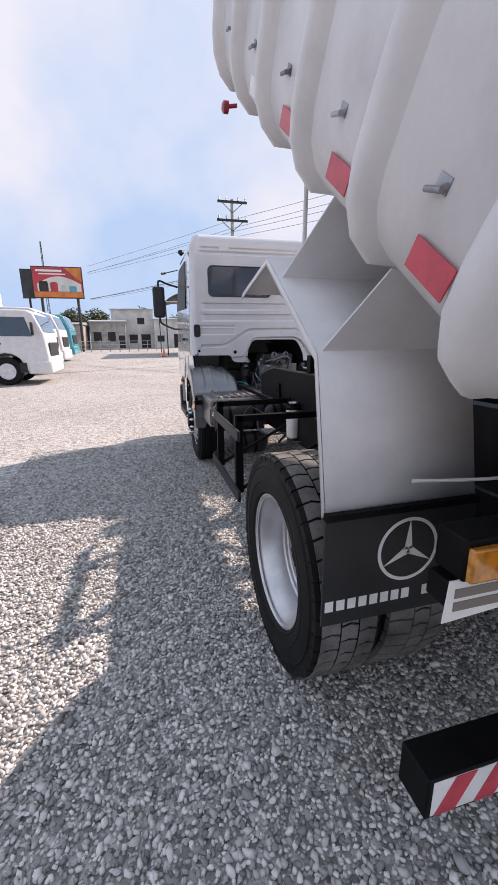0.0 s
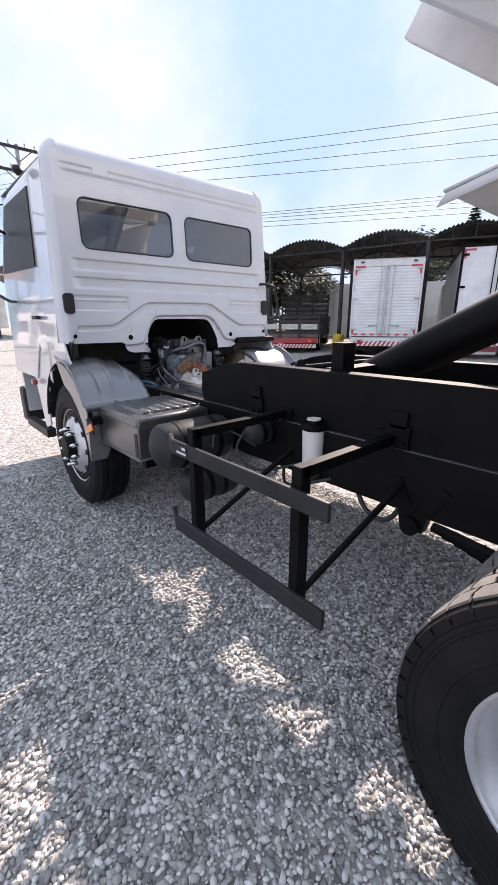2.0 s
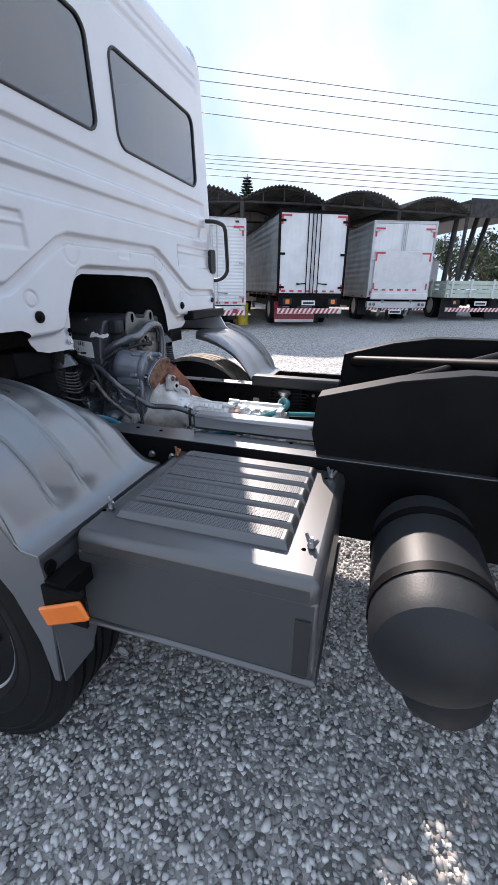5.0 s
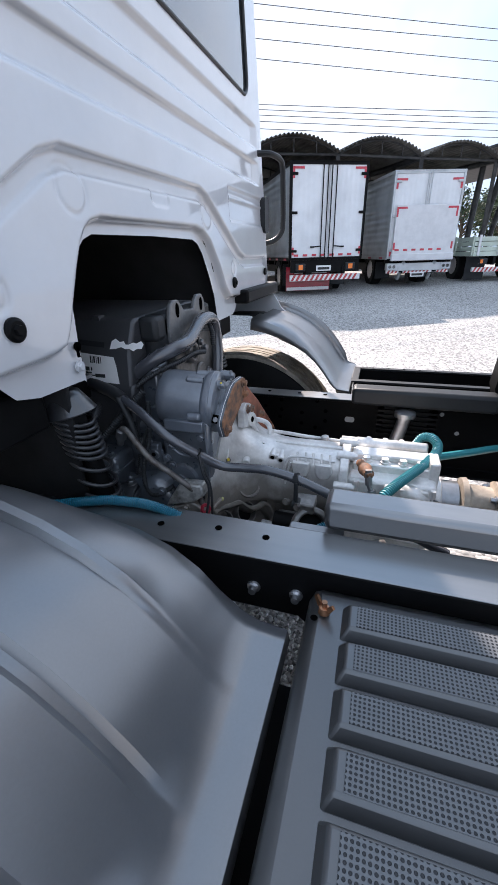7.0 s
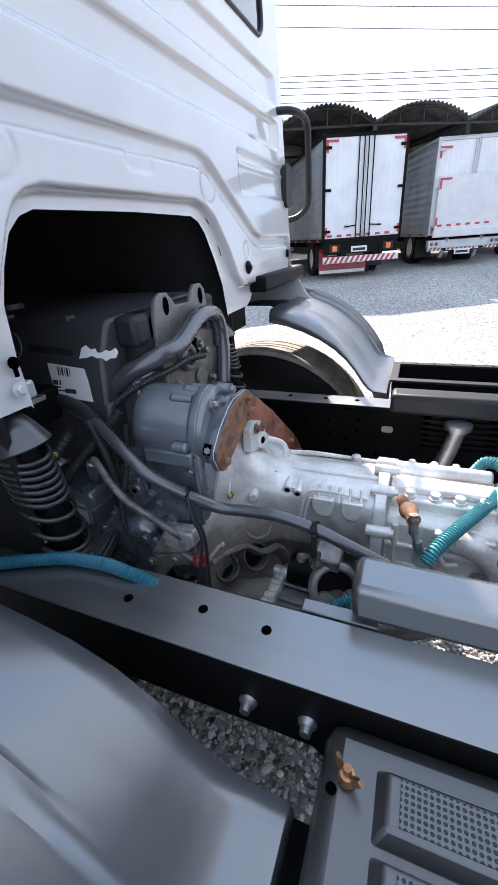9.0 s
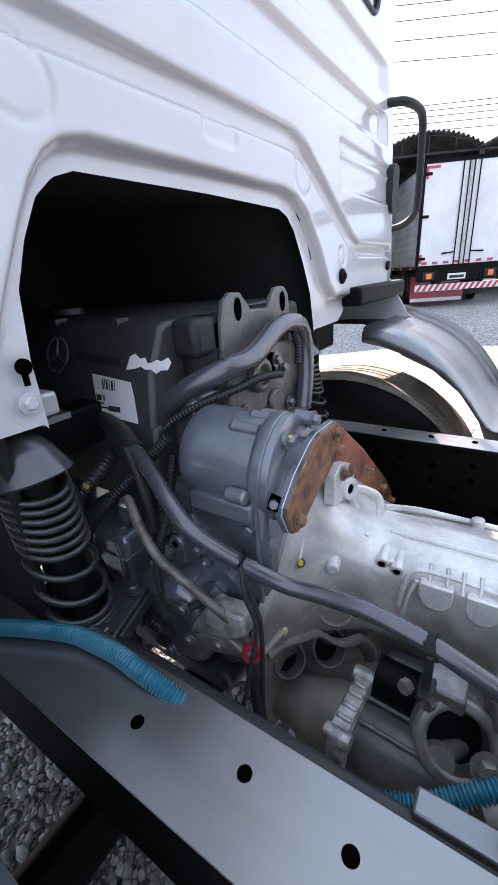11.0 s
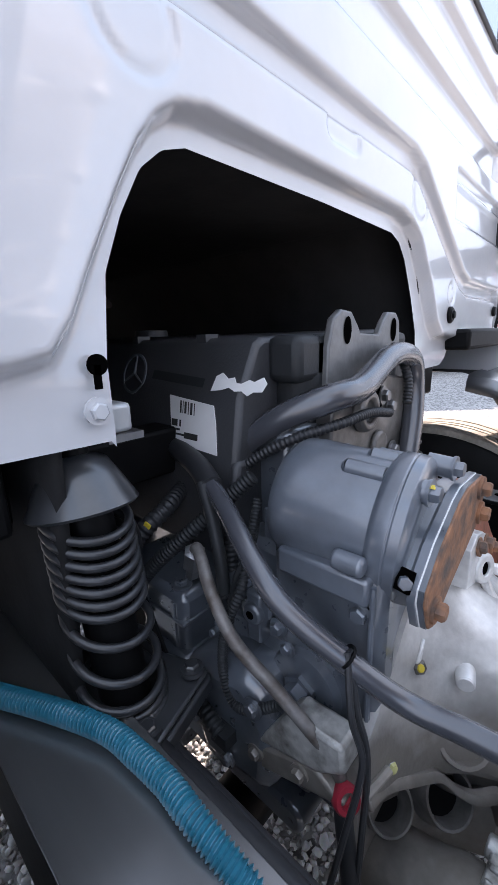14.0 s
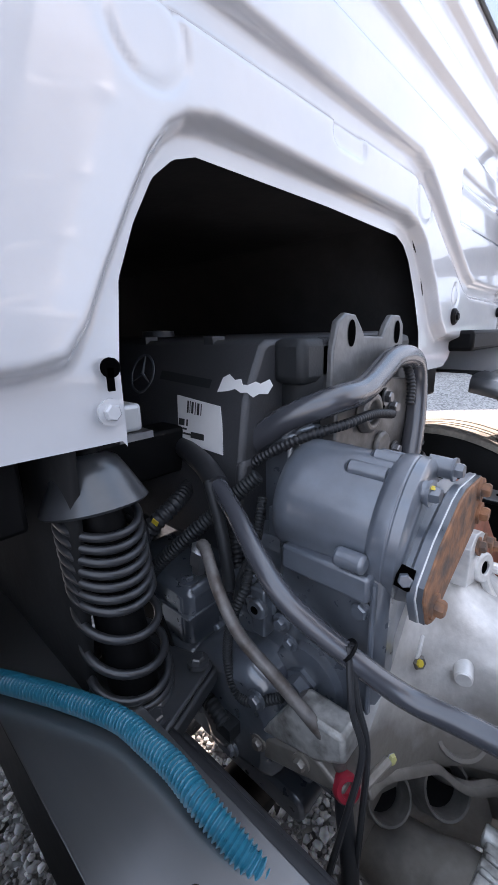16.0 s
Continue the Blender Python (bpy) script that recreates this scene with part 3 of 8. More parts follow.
for s in (-1, 1):
    shape = channel(0.452, -4.62, 1.75, 0.69, 0.960, side=s) if s > 0 else join(channel(-0.513, -4.62, -0.62, 0.69, 0.960, 0.103), tapered_channel(-0.513, -0.62, -0.46, 0.69, 0.84, 0.960, 0.103), channel(-0.513, -0.46, 1.75, 0.84, 0.960, 0.103))
    rail = part("chassis_rail", shape, BLACK, truck, "black painted steel channel rail", bevel=0.003)
    # Plate added over the flange so its colour can carry the lit top.
    part("rail_top", box(-0.513, -0.410, -4.6, 1.70, 0.9602, 0.9622) if s < 0 else box(0.380, 0.452, -4.6, 1.70, 0.9602, 0.9622), RAIL_BLACK_LIT, rail, "top flange in a paler glossy black that carries sky sheen", bevel=0.001)
    marks = []
    for x, y in ((-0.468, -0.165), (-0.450, -0.284), (-0.454, -0.383), (-0.420, -0.863)):
        marks.append(lathe([(0, 0.0072), (0.0012, 0.0070), (0.0012, 0.0)], (x if s < 0 else 0.42, y, 0.9622), (0, 0, 1), 16))
    for q in marks:
        part("rail_hole", q, VOID, rail)
    webs = []
    spots = [(-0.803, 0.911), (-0.864, 0.842), (-0.769, 0.909), (-0.142, 0.89), (-0.209, 0.921), (-0.351, 0.926), (-0.292, 0.873), (-0.292, 0.828), (-0.386, 0.887), (-0.386, 0.845), (-0.348, 0.814), (-0.348, 0.769), (-0.452, 0.767), (-0.203, 0.848), (-0.209, 0.880)]
    for y, z in (spots if s > 0 else spots[3:7]):
        webs.append(lathe([(0, 0.008), (-0.0012, 0.0075), (-0.0012, 0.0)], (-0.503 if s < 0 else 0.4425, y, z), (s, 0, 0), 12))
    for q in webs:
        # Pale discs paint the sunlit yard that shows through the rearmost far holes.
        part("rail_hole", q, SHEET if s > 0 and q[0][0][1] < -0.7 else VOID, rail)
    if s > 0:
        # Closed pale patch; the brightness behind the web is in its colour.
        part("rail_slot", prism(rounded(-0.498, -0.462, 0.850, 0.872, 0.009), "x", 0.4425, 0.4415), SHEET, rail, "pale slot shape painted for the sunlit yard beyond the web")
    if s < 0:
        for y in (-0.375, -0.455):
            part("rail_bolt", join(lathe([(0, 0.013), (0.004, 0.012), (0.007, 0.008), (0.016, 0.007), (0.017, 0.0)], (-0.513, y, 0.893), (-1, 0, 0), 14)), STEEL, rail, "bright bolt end on the rail web")
    # tipper subframe beam on top of the rail, with a sloping nose
    o = [(-0.94, 1.03), (-0.95, 1.15), (-1.18, 1.215), (-1.36, 1.245), (-4.5, 1.27), (-4.5, 0.958), (-0.96, 0.958)]
    part("subframe_beam", join(prism(o, "x", s * 0.49, s * 0.40)), BLACK, truck, "black steel tipper subframe beam", bevel=0.004)
    # Near strip takes the lit copy of the black, the far one stays dark.
    part("liner_strip", box(min(s * 0.402, s * 0.330), max(s * 0.402, s * 0.330), -0.95, -0.485, 0.9625, 1.022), RAIL_BLACK_LIT if s < 0 else SATIN, truck, bevel=0.012)
    for y in (-1.52, -2.42, -2.9):
        cl = join(box(min(s * 0.492, s * 0.508), max(s * 0.492, s * 0.508), y - 0.05, y + 0.05, 0.93, 1.06), box(min(s * 0.492, s * 0.508), max(s * 0.492, s * 0.508), y - 0.035, y + 0.035, 1.05, 1.12), bolt((s * 0.508, y - 0.025, 0.98), (s, 0, 0)), bolt((s * 0.508, y + 0.025, 0.98), (s, 0, 0)))
        part("subframe_clamp", cl, BLACK, truck)
part("subframe_post", join(box(-0.43, -0.33, -2.06, -1.99, 0.95, 1.385)), BLACK, truck, "black upright steel stop", bevel=0.004)
for y in (-1.45, -2.2, -2.95, -3.8, -4.4, 1.3):
    part("cross_member", join(box(-0.40, 0.40, y - 0.05, y + 0.05, 0.72, 0.90)), BLACK, truck, bevel=0.004)
part("cross_member", join(box(-0.40, 0.40, -2.03, -1.93, 1.16, 1.255)), BLACK, truck, bevel=0.004)
for s in (-1, 1):
    part("subframe_brace", rod((s * 0.40, -1.0, 1.12), (-s * 0.38, -1.75, 1.24 + 0.02 * s), 0.025), BLACK, truck)

# tipping cylinder
cyl = part("tipping_cylinder", join(rod((0.03, -1.93, 1.16), (-0.01, -2.75, 1.60), 0.105, 28), lathe([(0, 0.085), (0.03, 0.115), (0.07, 0.115), (0.09, 0.09)], (-0.01, -2.72, 1.585), (-0.04, -0.80, 0.44), 28)), BLACK, truck, "black hydraulic tipping cylinder")
part("yoke", join(*[rod((x, -2.80, 1.63), (x, -2.98, 1.74), 0.035) for x in (-0.08, 0.06)], rod((-0.16, -2.90, 1.69), (0.14, -2.90, 1.69), 0.04), *[bolt((-0.01 + 0.10 * math.cos(a), -2.80 + 0.05 * math.sin(a), 1.63 + 0.09 * math.sin(a)), (-0.04, -0.8, 0.44), 0.016, 0.02) for a in (0, 1, 2, 3, 4, 5)]), BLACK, cyl)
part("ram", rod((-0.01, -2.75, 1.60), (-0.06, -3.55, 2.03), 0.055, 20), STEEL, cyl)

# ---- dump body, raised about its rear hinge ----
TIP = radians(36.5)
HY, HZ = -4.361, 0.986
BODY = Matrix.Translation((0, HY, HZ)) @ Matrix.Rotation(TIP, 4, "X")


def in_body(shape):
    return moved(shape, BODY)


def body_half():
    """The curved side of the body: outline (x, w) from the rim down to the floor."""
    o = [(1.12, 1.25), (1.12, 0.62), (1.118, 0.52), (1.105, 0.44), (1.07, 0.37), (1.02, 0.325), (0.95, 0.295), (0.80, 0.265), (0.52, 0.235), (0.45, 0.225)]
    return o


side_line = body_half()
full = [(-x, w) for x, w in side_line] + [(x, w) for x, w in reversed(side_line)]
U0, U1 = 0.06, 3.14
shell = strip([(x, 0, w) for x, w in full], [lambda p, u=u: (p[0], u, p[2]) for u in (U0, U1)])
dump = part("dump_body", in_body(shell), BODY_WHITE, truck, "white ribbed steel dump body, tipped up", thick=0.008)
part("front_wall", in_body(prism(full, "y", U1 - 0.004, U1 + 0.004)), BODY_WHITE, dump)
part("tailgate", in_body(prism([(x * 0.99, w + 0.01) for x, w in full], "y", U0 - 0.03, U0 - 0.01)), BODY_WHITE, dump)


def rib_shape(u, half=0.062, deep=0.055):
    """A pressed rib that follows the body's side; rounded hat section."""
    prof = [(-half, 0.0), (-half * 0.72, 0.5), (-half * 0.5, 0.85), (-half * 0.25, 1.0), (half * 0.25, 1.0), (half * 0.5, 0.85), (half * 0.72, 0.5), (half, 0.0)]
    line = side_line[:7]
    out = []
    for s in (-1, 1):
        rows = []
        for i, (x, w) in enumerate(line):
            a, b = line[max(i - 1, 0)], line[min(i + 1, len(line) - 1)]
            t = Vector((b[0] - a[0], b[1] - a[1])).normalized()
            nrm = Vector((-t.y, t.x))
            fade = 1.0 if i < len(line) - 1 else 0.35
            rows.append([(s * (x + nrm.x * deep * k * fade), u + v, w + nrm.y * deep * k * fade) for v, k in prof])
        n = len(prof)
        pts = [p for r in rows for p in r]
        f = [(i * n + k, i * n + k + 1, (i + 1) * n + k + 1, (i + 1) * n + k) for i in range(len(rows) - 1) for k in range(n - 1)]
        f.append(tuple(range((len(rows) - 1) * n, len(rows) * n)))
        out.append((pts, f))
    return out


RIBS = [0.35 + 0.52 * k for k in range(6)]
for u in RIBS:
    for shp in rib_shape(u, 0.085 if u < 0.4 else 0.062, 0.07 if u < 0.4 else 0.055):
        part("rib", in_body(shp), BODY_WHITE, dump)
for k in range(5):
    u = 0.59 + 0.52 * k
    part("tarp_hook", in_body(join(rod((-1.122, u - 0.012, 0.565), (-1.143, u - 0.016, 0.558), 0.007), rod((-1.143, u - 0.026, 0.562), (-1.143, u + 0.022, 0.548), 0.0065), box(-1.126, -1.12, u - 0.02, u + 0.02, 0.55, 0.58))), STEEL, dump)
    if k < 4:
        part("reflector_tape", in_body(box(-1.1245, -1.1205, u - 0.142, u + 0.008, 0.405, 0.47)), RED_TAPE if k < 3 else WHITE_TAPE, dump, "red reflective tape patch")
for s in (-1, 1):
    part("floor_beam", in_body(prism([(0.10, 0.03), (3.30, 0.03), (3.30, 0.235), (0.10, 0.235)], "x", s * 0.40, s * 0.47)), BODY_WHITE, dump, bevel=0.006)

    for u in RIBS[1:]:
        part("gusset", in_body(prism([(s * 0.47, 0.23), (s * 1.0, 0.31), (s * 0.47, 0.05)], "y", u - 0.004, u + 0.004)), BODY_WHITE, dump)
    # folded rear mudguard, carried by two fins
    g = [(1.71, -0.325), (1.42, 0.012), (0.776, 0.022), (0.385, -0.335)]
    lip = strip([(s * 1.15, 0, 0), (s * 0.56, 0, 0)], [lambda p, q=q: (p[0], q[0], q[1]) for q in g])
    mg = part("mudguard", in_body(lip), BODY_WHITE, dump, "white folded sheet-steel mudguard", thick=0.005)
    edge = strip([(0, 0), (0, -0.028)], [lambda p, q=q: (s * 1.152, q[0] * 0.985 + 0.016, q[1] + p[1]) for q in g])
    part("mudguard_lip", in_body(edge), BODY_WHITE, mg, thick=0.004)
    for u, h in ((0.79, 0.30), (1.25, 0.32)):
        part("mudguard_fin", in_body(prism([(s * 1.135, 0.02), (s * 0.60, 0.02), (s * 0.55, 0.24), (s * 0.72, 0.27), (s * 1.01, h)], "y", u - 0.003, u + 0.003)), BODY_WHITE, mg)
part("marker_lamp", in_body(join(rod((-0.98, 3.02, 0.20), (-1.04, 3.02, 0.19), 0.012), lathe([(0, 0.035), (0.03, 0.035), (0.04, 0.02)], (-1.035, 3.02, 0.185), (-1, 0, 0), 16))), RED, dump, "small red side marker lamp")

# rear mudflap, lamp, bumper
flap = part("mudflap", box(-1.165, -0.575, -3.880, -3.870, 0.55, 0.965), SATIN, truck, "black rubber mudflap with a white emblem")
part("flap_hem", join(box(-1.165, -0.575, -3.890, -3.864, 0.945, 0.968), *[bolt((x, -3.890, 0.957), (0, -1, 0), 0.006, 0.006) for x in (-1.12, -0.98, -0.85, -0.72, -0.61)]), BLACK, flap)
ring = [lathe([(0.0, 0.108), (0.0, 0.120), (0.0015, 0.120), (0.0015, 0.108)], (-0.845, -3.8805, 0.80), (0, -1, 0), 48, closed=True)]
for k in range(3):
    a = math.pi / 2 + 2 * math.pi * k / 3
    c, s_ = math.cos(a), math.sin(a)
    tip = (c * 0.110, s_ * 0.110)
    ring.append(prism([(-0.845 + tip[0], 0.80 + tip[1]), (-0.845 - s_ * 0.016, 0.80 + c * 0.016), (-0.845, 0.80), (-0.845 + s_ * 0.016, 0.80 - c * 0.016)], "y", -3.8805, -3.882))
part("emblem", join(*ring), WHITE_TAPE, flap, "white ring emblem with three rays")
for k in range(13):
    if k != 8:
        part("letter_bar", box(-1.155 + k * 0.0427, -1.155 + k * 0.0427 + 0.031, -3.8815, -3.8805, 0.605, 0.645), WHITE_TAPE, flap)
lamp = part("tail_lamp", box(-0.925, -0.58, -4.20, -4.09, 0.885, 1.010), BLACK, truck, "black rear lamp cluster with amber lens", bevel=0.008)
part("lens", box(-0.920, -0.79, -4.222, -4.198, 0.892, 0.99), AMBER, lamp, "amber turn-signal lens", bevel=0.006)
part("lens", box(-0.785, -0.59, -4.222, -4.198, 0.892, 0.99), RED, lamp, "red brake lens", bevel=0.006)
plate = part("sign_plate", prism([(-0.955, 0.890), (-0.965, 0.762), (-0.64, 0.785), (-0.64, 0.89)], "y", -4.19, -4.187), WHITE_TAPE, truck, "small white sign plate with dark lettering")
for za in (0.835, 0.795):
    part("letter_bar", box(-0.935, -0.66, -4.192, -4.1903, za, za + 0.028), GREY_PLASTIC, plate)
part("chassis_crossbar", box(-0.95, 0.95, -4.18, -4.10, 0.80, 0.88), BLACK, truck, bevel=0.005)
bumper = part("rear_bumper", box(-1.085, 1.085, -4.34, -4.23, 0.315, 0.445), BLACK, truck, "black rear underrun bar with striped tape", bevel=0.004)
for k in range(16):
    x = -1.06 + k * 0.125
    part("stripe", prism([(x, 0.325), (x + 0.0625, 0.325), (x + 0.120, 0.437), (x + 0.0575, 0.437)], "y", -4.3415, -4.3435), RED_TAPE, bumper)
part("stripe_backing", box(-1.07, 1.07, -4.3412, -4.3401, 0.325, 0.437), WHITE_TAPE, bumper)
for s in (-1, 1):
    part("bumper_arm", box(min(s * 0.40, s * 0.47), max(s * 0.40, s * 0.47), -4.32, -4.25, 0.44, 0.95), BLACK, truck)
part("body_stay", rod((-0.84, -2.86, 1.72), (-0.82, -2.84, 2.44), 0.011, 10), BODY_WHITE, truck, "thin white steel stay rod")
part("cable", tube([(-0.87, -3.90, 1.06), (-0.6, -3.93, 1.05), (-0.2, -3.96, 1.05)], 0.006, 8), WHITE_TAPE, truck)


# ---- cab ----
HOLE = [(-0.372, 1.20), (-0.370, 1.30), (-0.360, 1.375), (-0.338, 1.425), (-0.312, 1.468), (-0.285, 1.490), (-0.255, 1.500), (0.0, 1.503), (0.245, 1.500), (0.280, 1.488),
        (0.310, 1.460), (0.350, 1.39), (0.380, 1.32), (0.395, 1.20)]
STEP = [(-0.64, 1.10), (-0.62, 1.290), (-0.46, 1.298), (-0.425, 1.306), (-0.404, 1.335), (-0.384, 1.375), (-0.348, 1.442), (-0.325, 1.480), (-0.303, 1.506), (-0.280, 1.521), (-0.245, 1.529), (0.0, 1.532),
        (0.235, 1.533), (0.290, 1.522), (0.335, 1.495), (0.40, 1.42), (0.45, 1.34), (0.49, 1.308), (0.62, 1.300), (0.64, 1.10)]
CREASE = [(-0.95, 1.445), (-0.70, 1.447), (-0.64, 1.460), (-0.39, 1.612), (-0.335, 1.630), (0.27, 1.636), (0.325, 1.622), (0.62, 1.455), (0.68, 1.438), (1.0, 1.436)]


WINDOWS = [rounded(-0.840, -0.066, 2.008, 2.350, 0.055), rounded(0.072, 0.838, 2.000, 2.345, 0.055)]
OUTSIDE = [(-2, 1.0), (-2, 1.325), (-0.62, 1.318), (-0.59, 1.305), (-0.572, 1.265), (-0.55, 1.240), (-0.50, 1.228), (-0.372, 1.226), (-0.372, 1.0), (0.392, 1.0), (0.392, 1.230), (0.56, 1.232), (0.60, 1.25), (0.64, 1.297), (0.66, 1.315), (2, 1.318), (2, 1.0)]


def nearest(px, pz, line, closed=True):
    """Distance to a line of points, the nearest place, and whether inside it."""
    pts = np.array(line)
    nxt = np.roll(pts, -1, 0) if closed else pts[1:]
    pts = pts if closed else pts[:-1]
    best = np.full(px.shape, 1e9)
    bx, bz = np.zeros_like(px), np.zeros_like(px)
    inside = np.zeros(px.shape, bool)
    for (ax, az), (cx, cz) in zip(pts, nxt):
        dx, dz = cx - ax, cz - az
        t = np.clip(((px - ax) * dx + (pz - az) * dz) / (dx * dx + dz * dz + 1e-12), 0, 1)
        qx, qz = ax + t * dx, az + t * dz
        d = np.hypot(px - qx, pz - qz)
        m = d < best
        best, bx, bz = np.where(m, d, best), np.where(m, qx, bx), np.where(m, qz, bz)
        cross = ((az > pz) != (cz > pz)) & (px < (cx - ax) * (pz - az) / (cz - az + 1e-12) + ax)
        inside ^= cross
    return best, bx, bz, inside


def ease(v, a, b):
    t = np.clip((v - a) / (b - a), 0, 1)
    return t * t * (3 - 2 * t)


def lean(z):
    return 0.045 * (z - 1.355)


def cab_back(X=1.085, TOP=2.705, res=0.0045):
    xs = np.linspace(-X, X, int(2 * X / res))
    zs = np.linspace(1.215, TOP, int((TOP - 1.215) / res))
    px, pz = np.meshgrid(xs, zs)
    drop = np.zeros(px.shape, bool)
    for line in (HOLE + [(0.4, 1.0), (-0.4, 1.0)], OUTSIDE, *WINDOWS):
        d, bx, bz, inside = nearest(px, pz, line)
        snap = d < res * 0.72
        px, pz = np.where(snap, bx, px), np.where(snap, bz, pz)
        drop |= inside & ~snap
    y = lean(pz)
    # rounded edges at the sides and the roof
    R = 0.15
    ax, az = np.abs(px) - (X - R), pz - (TOP - R)
    reach = np.hypot(ax, az)
    corner = (ax > 0) & (az > 0)
    over = np.where(corner & (reach > R), R / np.maximum(reach, 1e-6), 1.0)
    px = np.where(corner, np.sign(px) * (X - R + ax * over), px)
    pz = np.where(corner, TOP - R + az * over, pz)
    for d, r in ((np.where(corner, R - reach * over, X - np.abs(px)), 0.075), (np.where(corner, 9.0, TOP - pz), 0.10)):
        k = np.clip(r - d, 0, r)
        y += r - np.sqrt(np.maximum(r * r - k * k, 0))
    # shallow pressed bands below and above the windows
    edge = ease(0.98 - np.abs(px), 0.02, 0.10)
    for z0, z1, dep in ((1.866, 1.926, 0.015), (1.738, 1.798, 0.015)):
        y += edge * dep * ease(pz, z0 - 0.020, z0) * (1 - ease(pz, z1, z1 + 0.010))
    y += edge * 0.008 * ease(pz, 2.475, 2.48) * (1 - ease(pz, 2.495, 2.52))
    y += edge * 0.006 * ease(pz, 2.525, 2.53) * (1 - ease(pz, 2.545, 2.56)) * (np.abs(px + 0.64) > 0.06)
    # side pressings
    for sx in (-1, 1):
        m = ease(sx * px, 0.52, 0.54) * (1 - ease(sx * px, 0.96, 0.98))
        y += m * 0.007 * ease(pz, 1.560, 1.572) * (1 - ease(pz, 1.668, 1.678)) * (sx * px > 0.5)
        y += -m * 0.004 * ease(pz, 1.632, 1.638) * (1 - ease(pz, 1.645, 1.650)) * (sx * px > 0.5)
    # lower pressing that follows the tunnel
    d, _, _, inside = nearest(px, pz, CREASE + [(1.2, 1.0), (-1.2, 1.0)])
    top = nearest(px, pz, CREASE, False)[0]
    sd = np.where(inside, top, -top)
    y += 0.018 * ease(sd, -0.010, 0.004) - 0.011 * ease(sd, 0.026, 0.036) * (np.abs(px) < 1.0)
    # small round and oval stampings
    for cx, cz, rr in ((-0.555, 1.411, 0.026), (0.545, 1.405, 0.022), (-0.320, 1.570, 0.040), (0.320, 1.568, 0.040)):
        q = np.hypot(px - cx, pz - cz)
        y += 0.0025 * ease(q, rr - 0.008, rr) * (1 - ease(q, rr, rr + 0.008))
    q = np.hypot(np.maximum(np.abs(px - 0.022) - 0.030, 0), pz - 1.588)
    y += 0.0035 * (1 - ease(q, 0.014, 0.020))
    # stepped flange round the tunnel
    d, _, _, inside = nearest(px, pz, STEP)
    sd = np.where(inside, d, -d)
    y += 0.026 * ease(sd, -0.006, 0.010)
    px = px - np.sign(px) * 0.040 * np.clip(pz - 1.5, 0, None) * ease(np.abs(px), 0.90, X)
    ny, nx = px.shape
    pts = np.stack([px, y, pz], -1).reshape(-1, 3)
    bad = drop.reshape(-1)
    faces = []
    for j in range(ny - 1):
        for i in range(nx - 1):
            q = (j * nx + i, j * nx + i + 1, (j + 1) * nx + i + 1, (j + 1) * nx + i)
            q = tuple(k for k in q if not bad[k])
            if len(q) > 2:
                faces.append(q)
    used = sorted({k for f in faces for k in f})
    ren = {k: n for n, k in enumerate(used)}
    return [tuple(pts[k]) for k in used], [tuple(ren[k] for k in f) for f in faces]


cab = part("cab", cab_back(), WHITE, truck, "white short cab with pressed rear panel", angle=60)


def gasket(line, r, yoff):
    pts = [(x, lean(z) + yoff, z) for x, z in line] + [(line[0][0], lean(line[0][1]) + yoff, line[0][1])]
    return tube(pts, r, 8, smooth=False)


for line in WINDOWS:
    slab = prism(line, "y", 0.0030, 0.0042)
    win = part("rear_window", ([(x, y + lean(z), z) for x, y, z in slab[0]], slab[1]), TINTED, cab, "dark tinted rear window")
    win.visible_shadow = False
    part("rubber_seal", gasket(line, 0.0062, -0.001), HOSE, cab, "black rubber window seal")
CAVITY = material("dark_insulation", (0.012, 0.012, 0.013), 0.85, vary=0.3, scale=10, fine=50, bump=0.4)
# tunnel lining over the engine
tun = [(-0.44, 0.9), (-0.42, 1.33), (-0.37, 1.45), (-0.28, 1.535), (0.28, 1.535), (0.37, 1.46), (0.43, 1.33), (0.45, 0.9)]
part("engine_tunnel", strip([(x, 0, z) for x, z in tun], [lambda p, y=y: (p[0], y, p[2]) for y in (0.035, 0.5, 1.1, 1.72)]), CAVITY, cab, "black insulated engine tunnel", thick=0.01)
part("front_bulkhead", box(-0.95, 0.95, 1.70, 1.74, 0.5, 1.6), CAVITY, cab)
part("cab_floor", join(box(-1.05, -0.44, 0.09, 1.70, 1.33, 1.345), box(0.44, 1.05, 0.09, 1.70, 1.33, 1.345), box(-0.44, 0.44, 0.14, 1.70, 1.552, 1.565)), CAVITY, cab)
# roof, sides, front
roof_sec = [(-1.046, 0, 2.45), (-1.042, 0, 2.56), (-1.030, 0, 2.63), (-1.000, 0, 2.68), (-0.94, 0, 2.705), (0, 0, 2.712), (0.94, 0, 2.705), (1.000, 0, 2.68), (1.030, 0, 2.63), (1.042, 0, 2.56), (1.046, 0, 2.45)]
part("roof", strip(roof_sec, [lambda p, y=y, k=k: (p[0] * k, y, p[2] + dz) for y, k, dz in ((0.155, 1.0, 0.0), (0.6, 1.0, 0.01), (1.2, 0.99, 0.0), (1.6, 0.97, -0.08))]), WHITE, cab, thick=0.006)


def slanted(shape):
    """Leans a cab side inwards above the waist."""
    return [(x - math.copysign(0.040 * max(z - 1.5, 0.0), x), y, z) for x, y, z in shape[0]], shape[1]


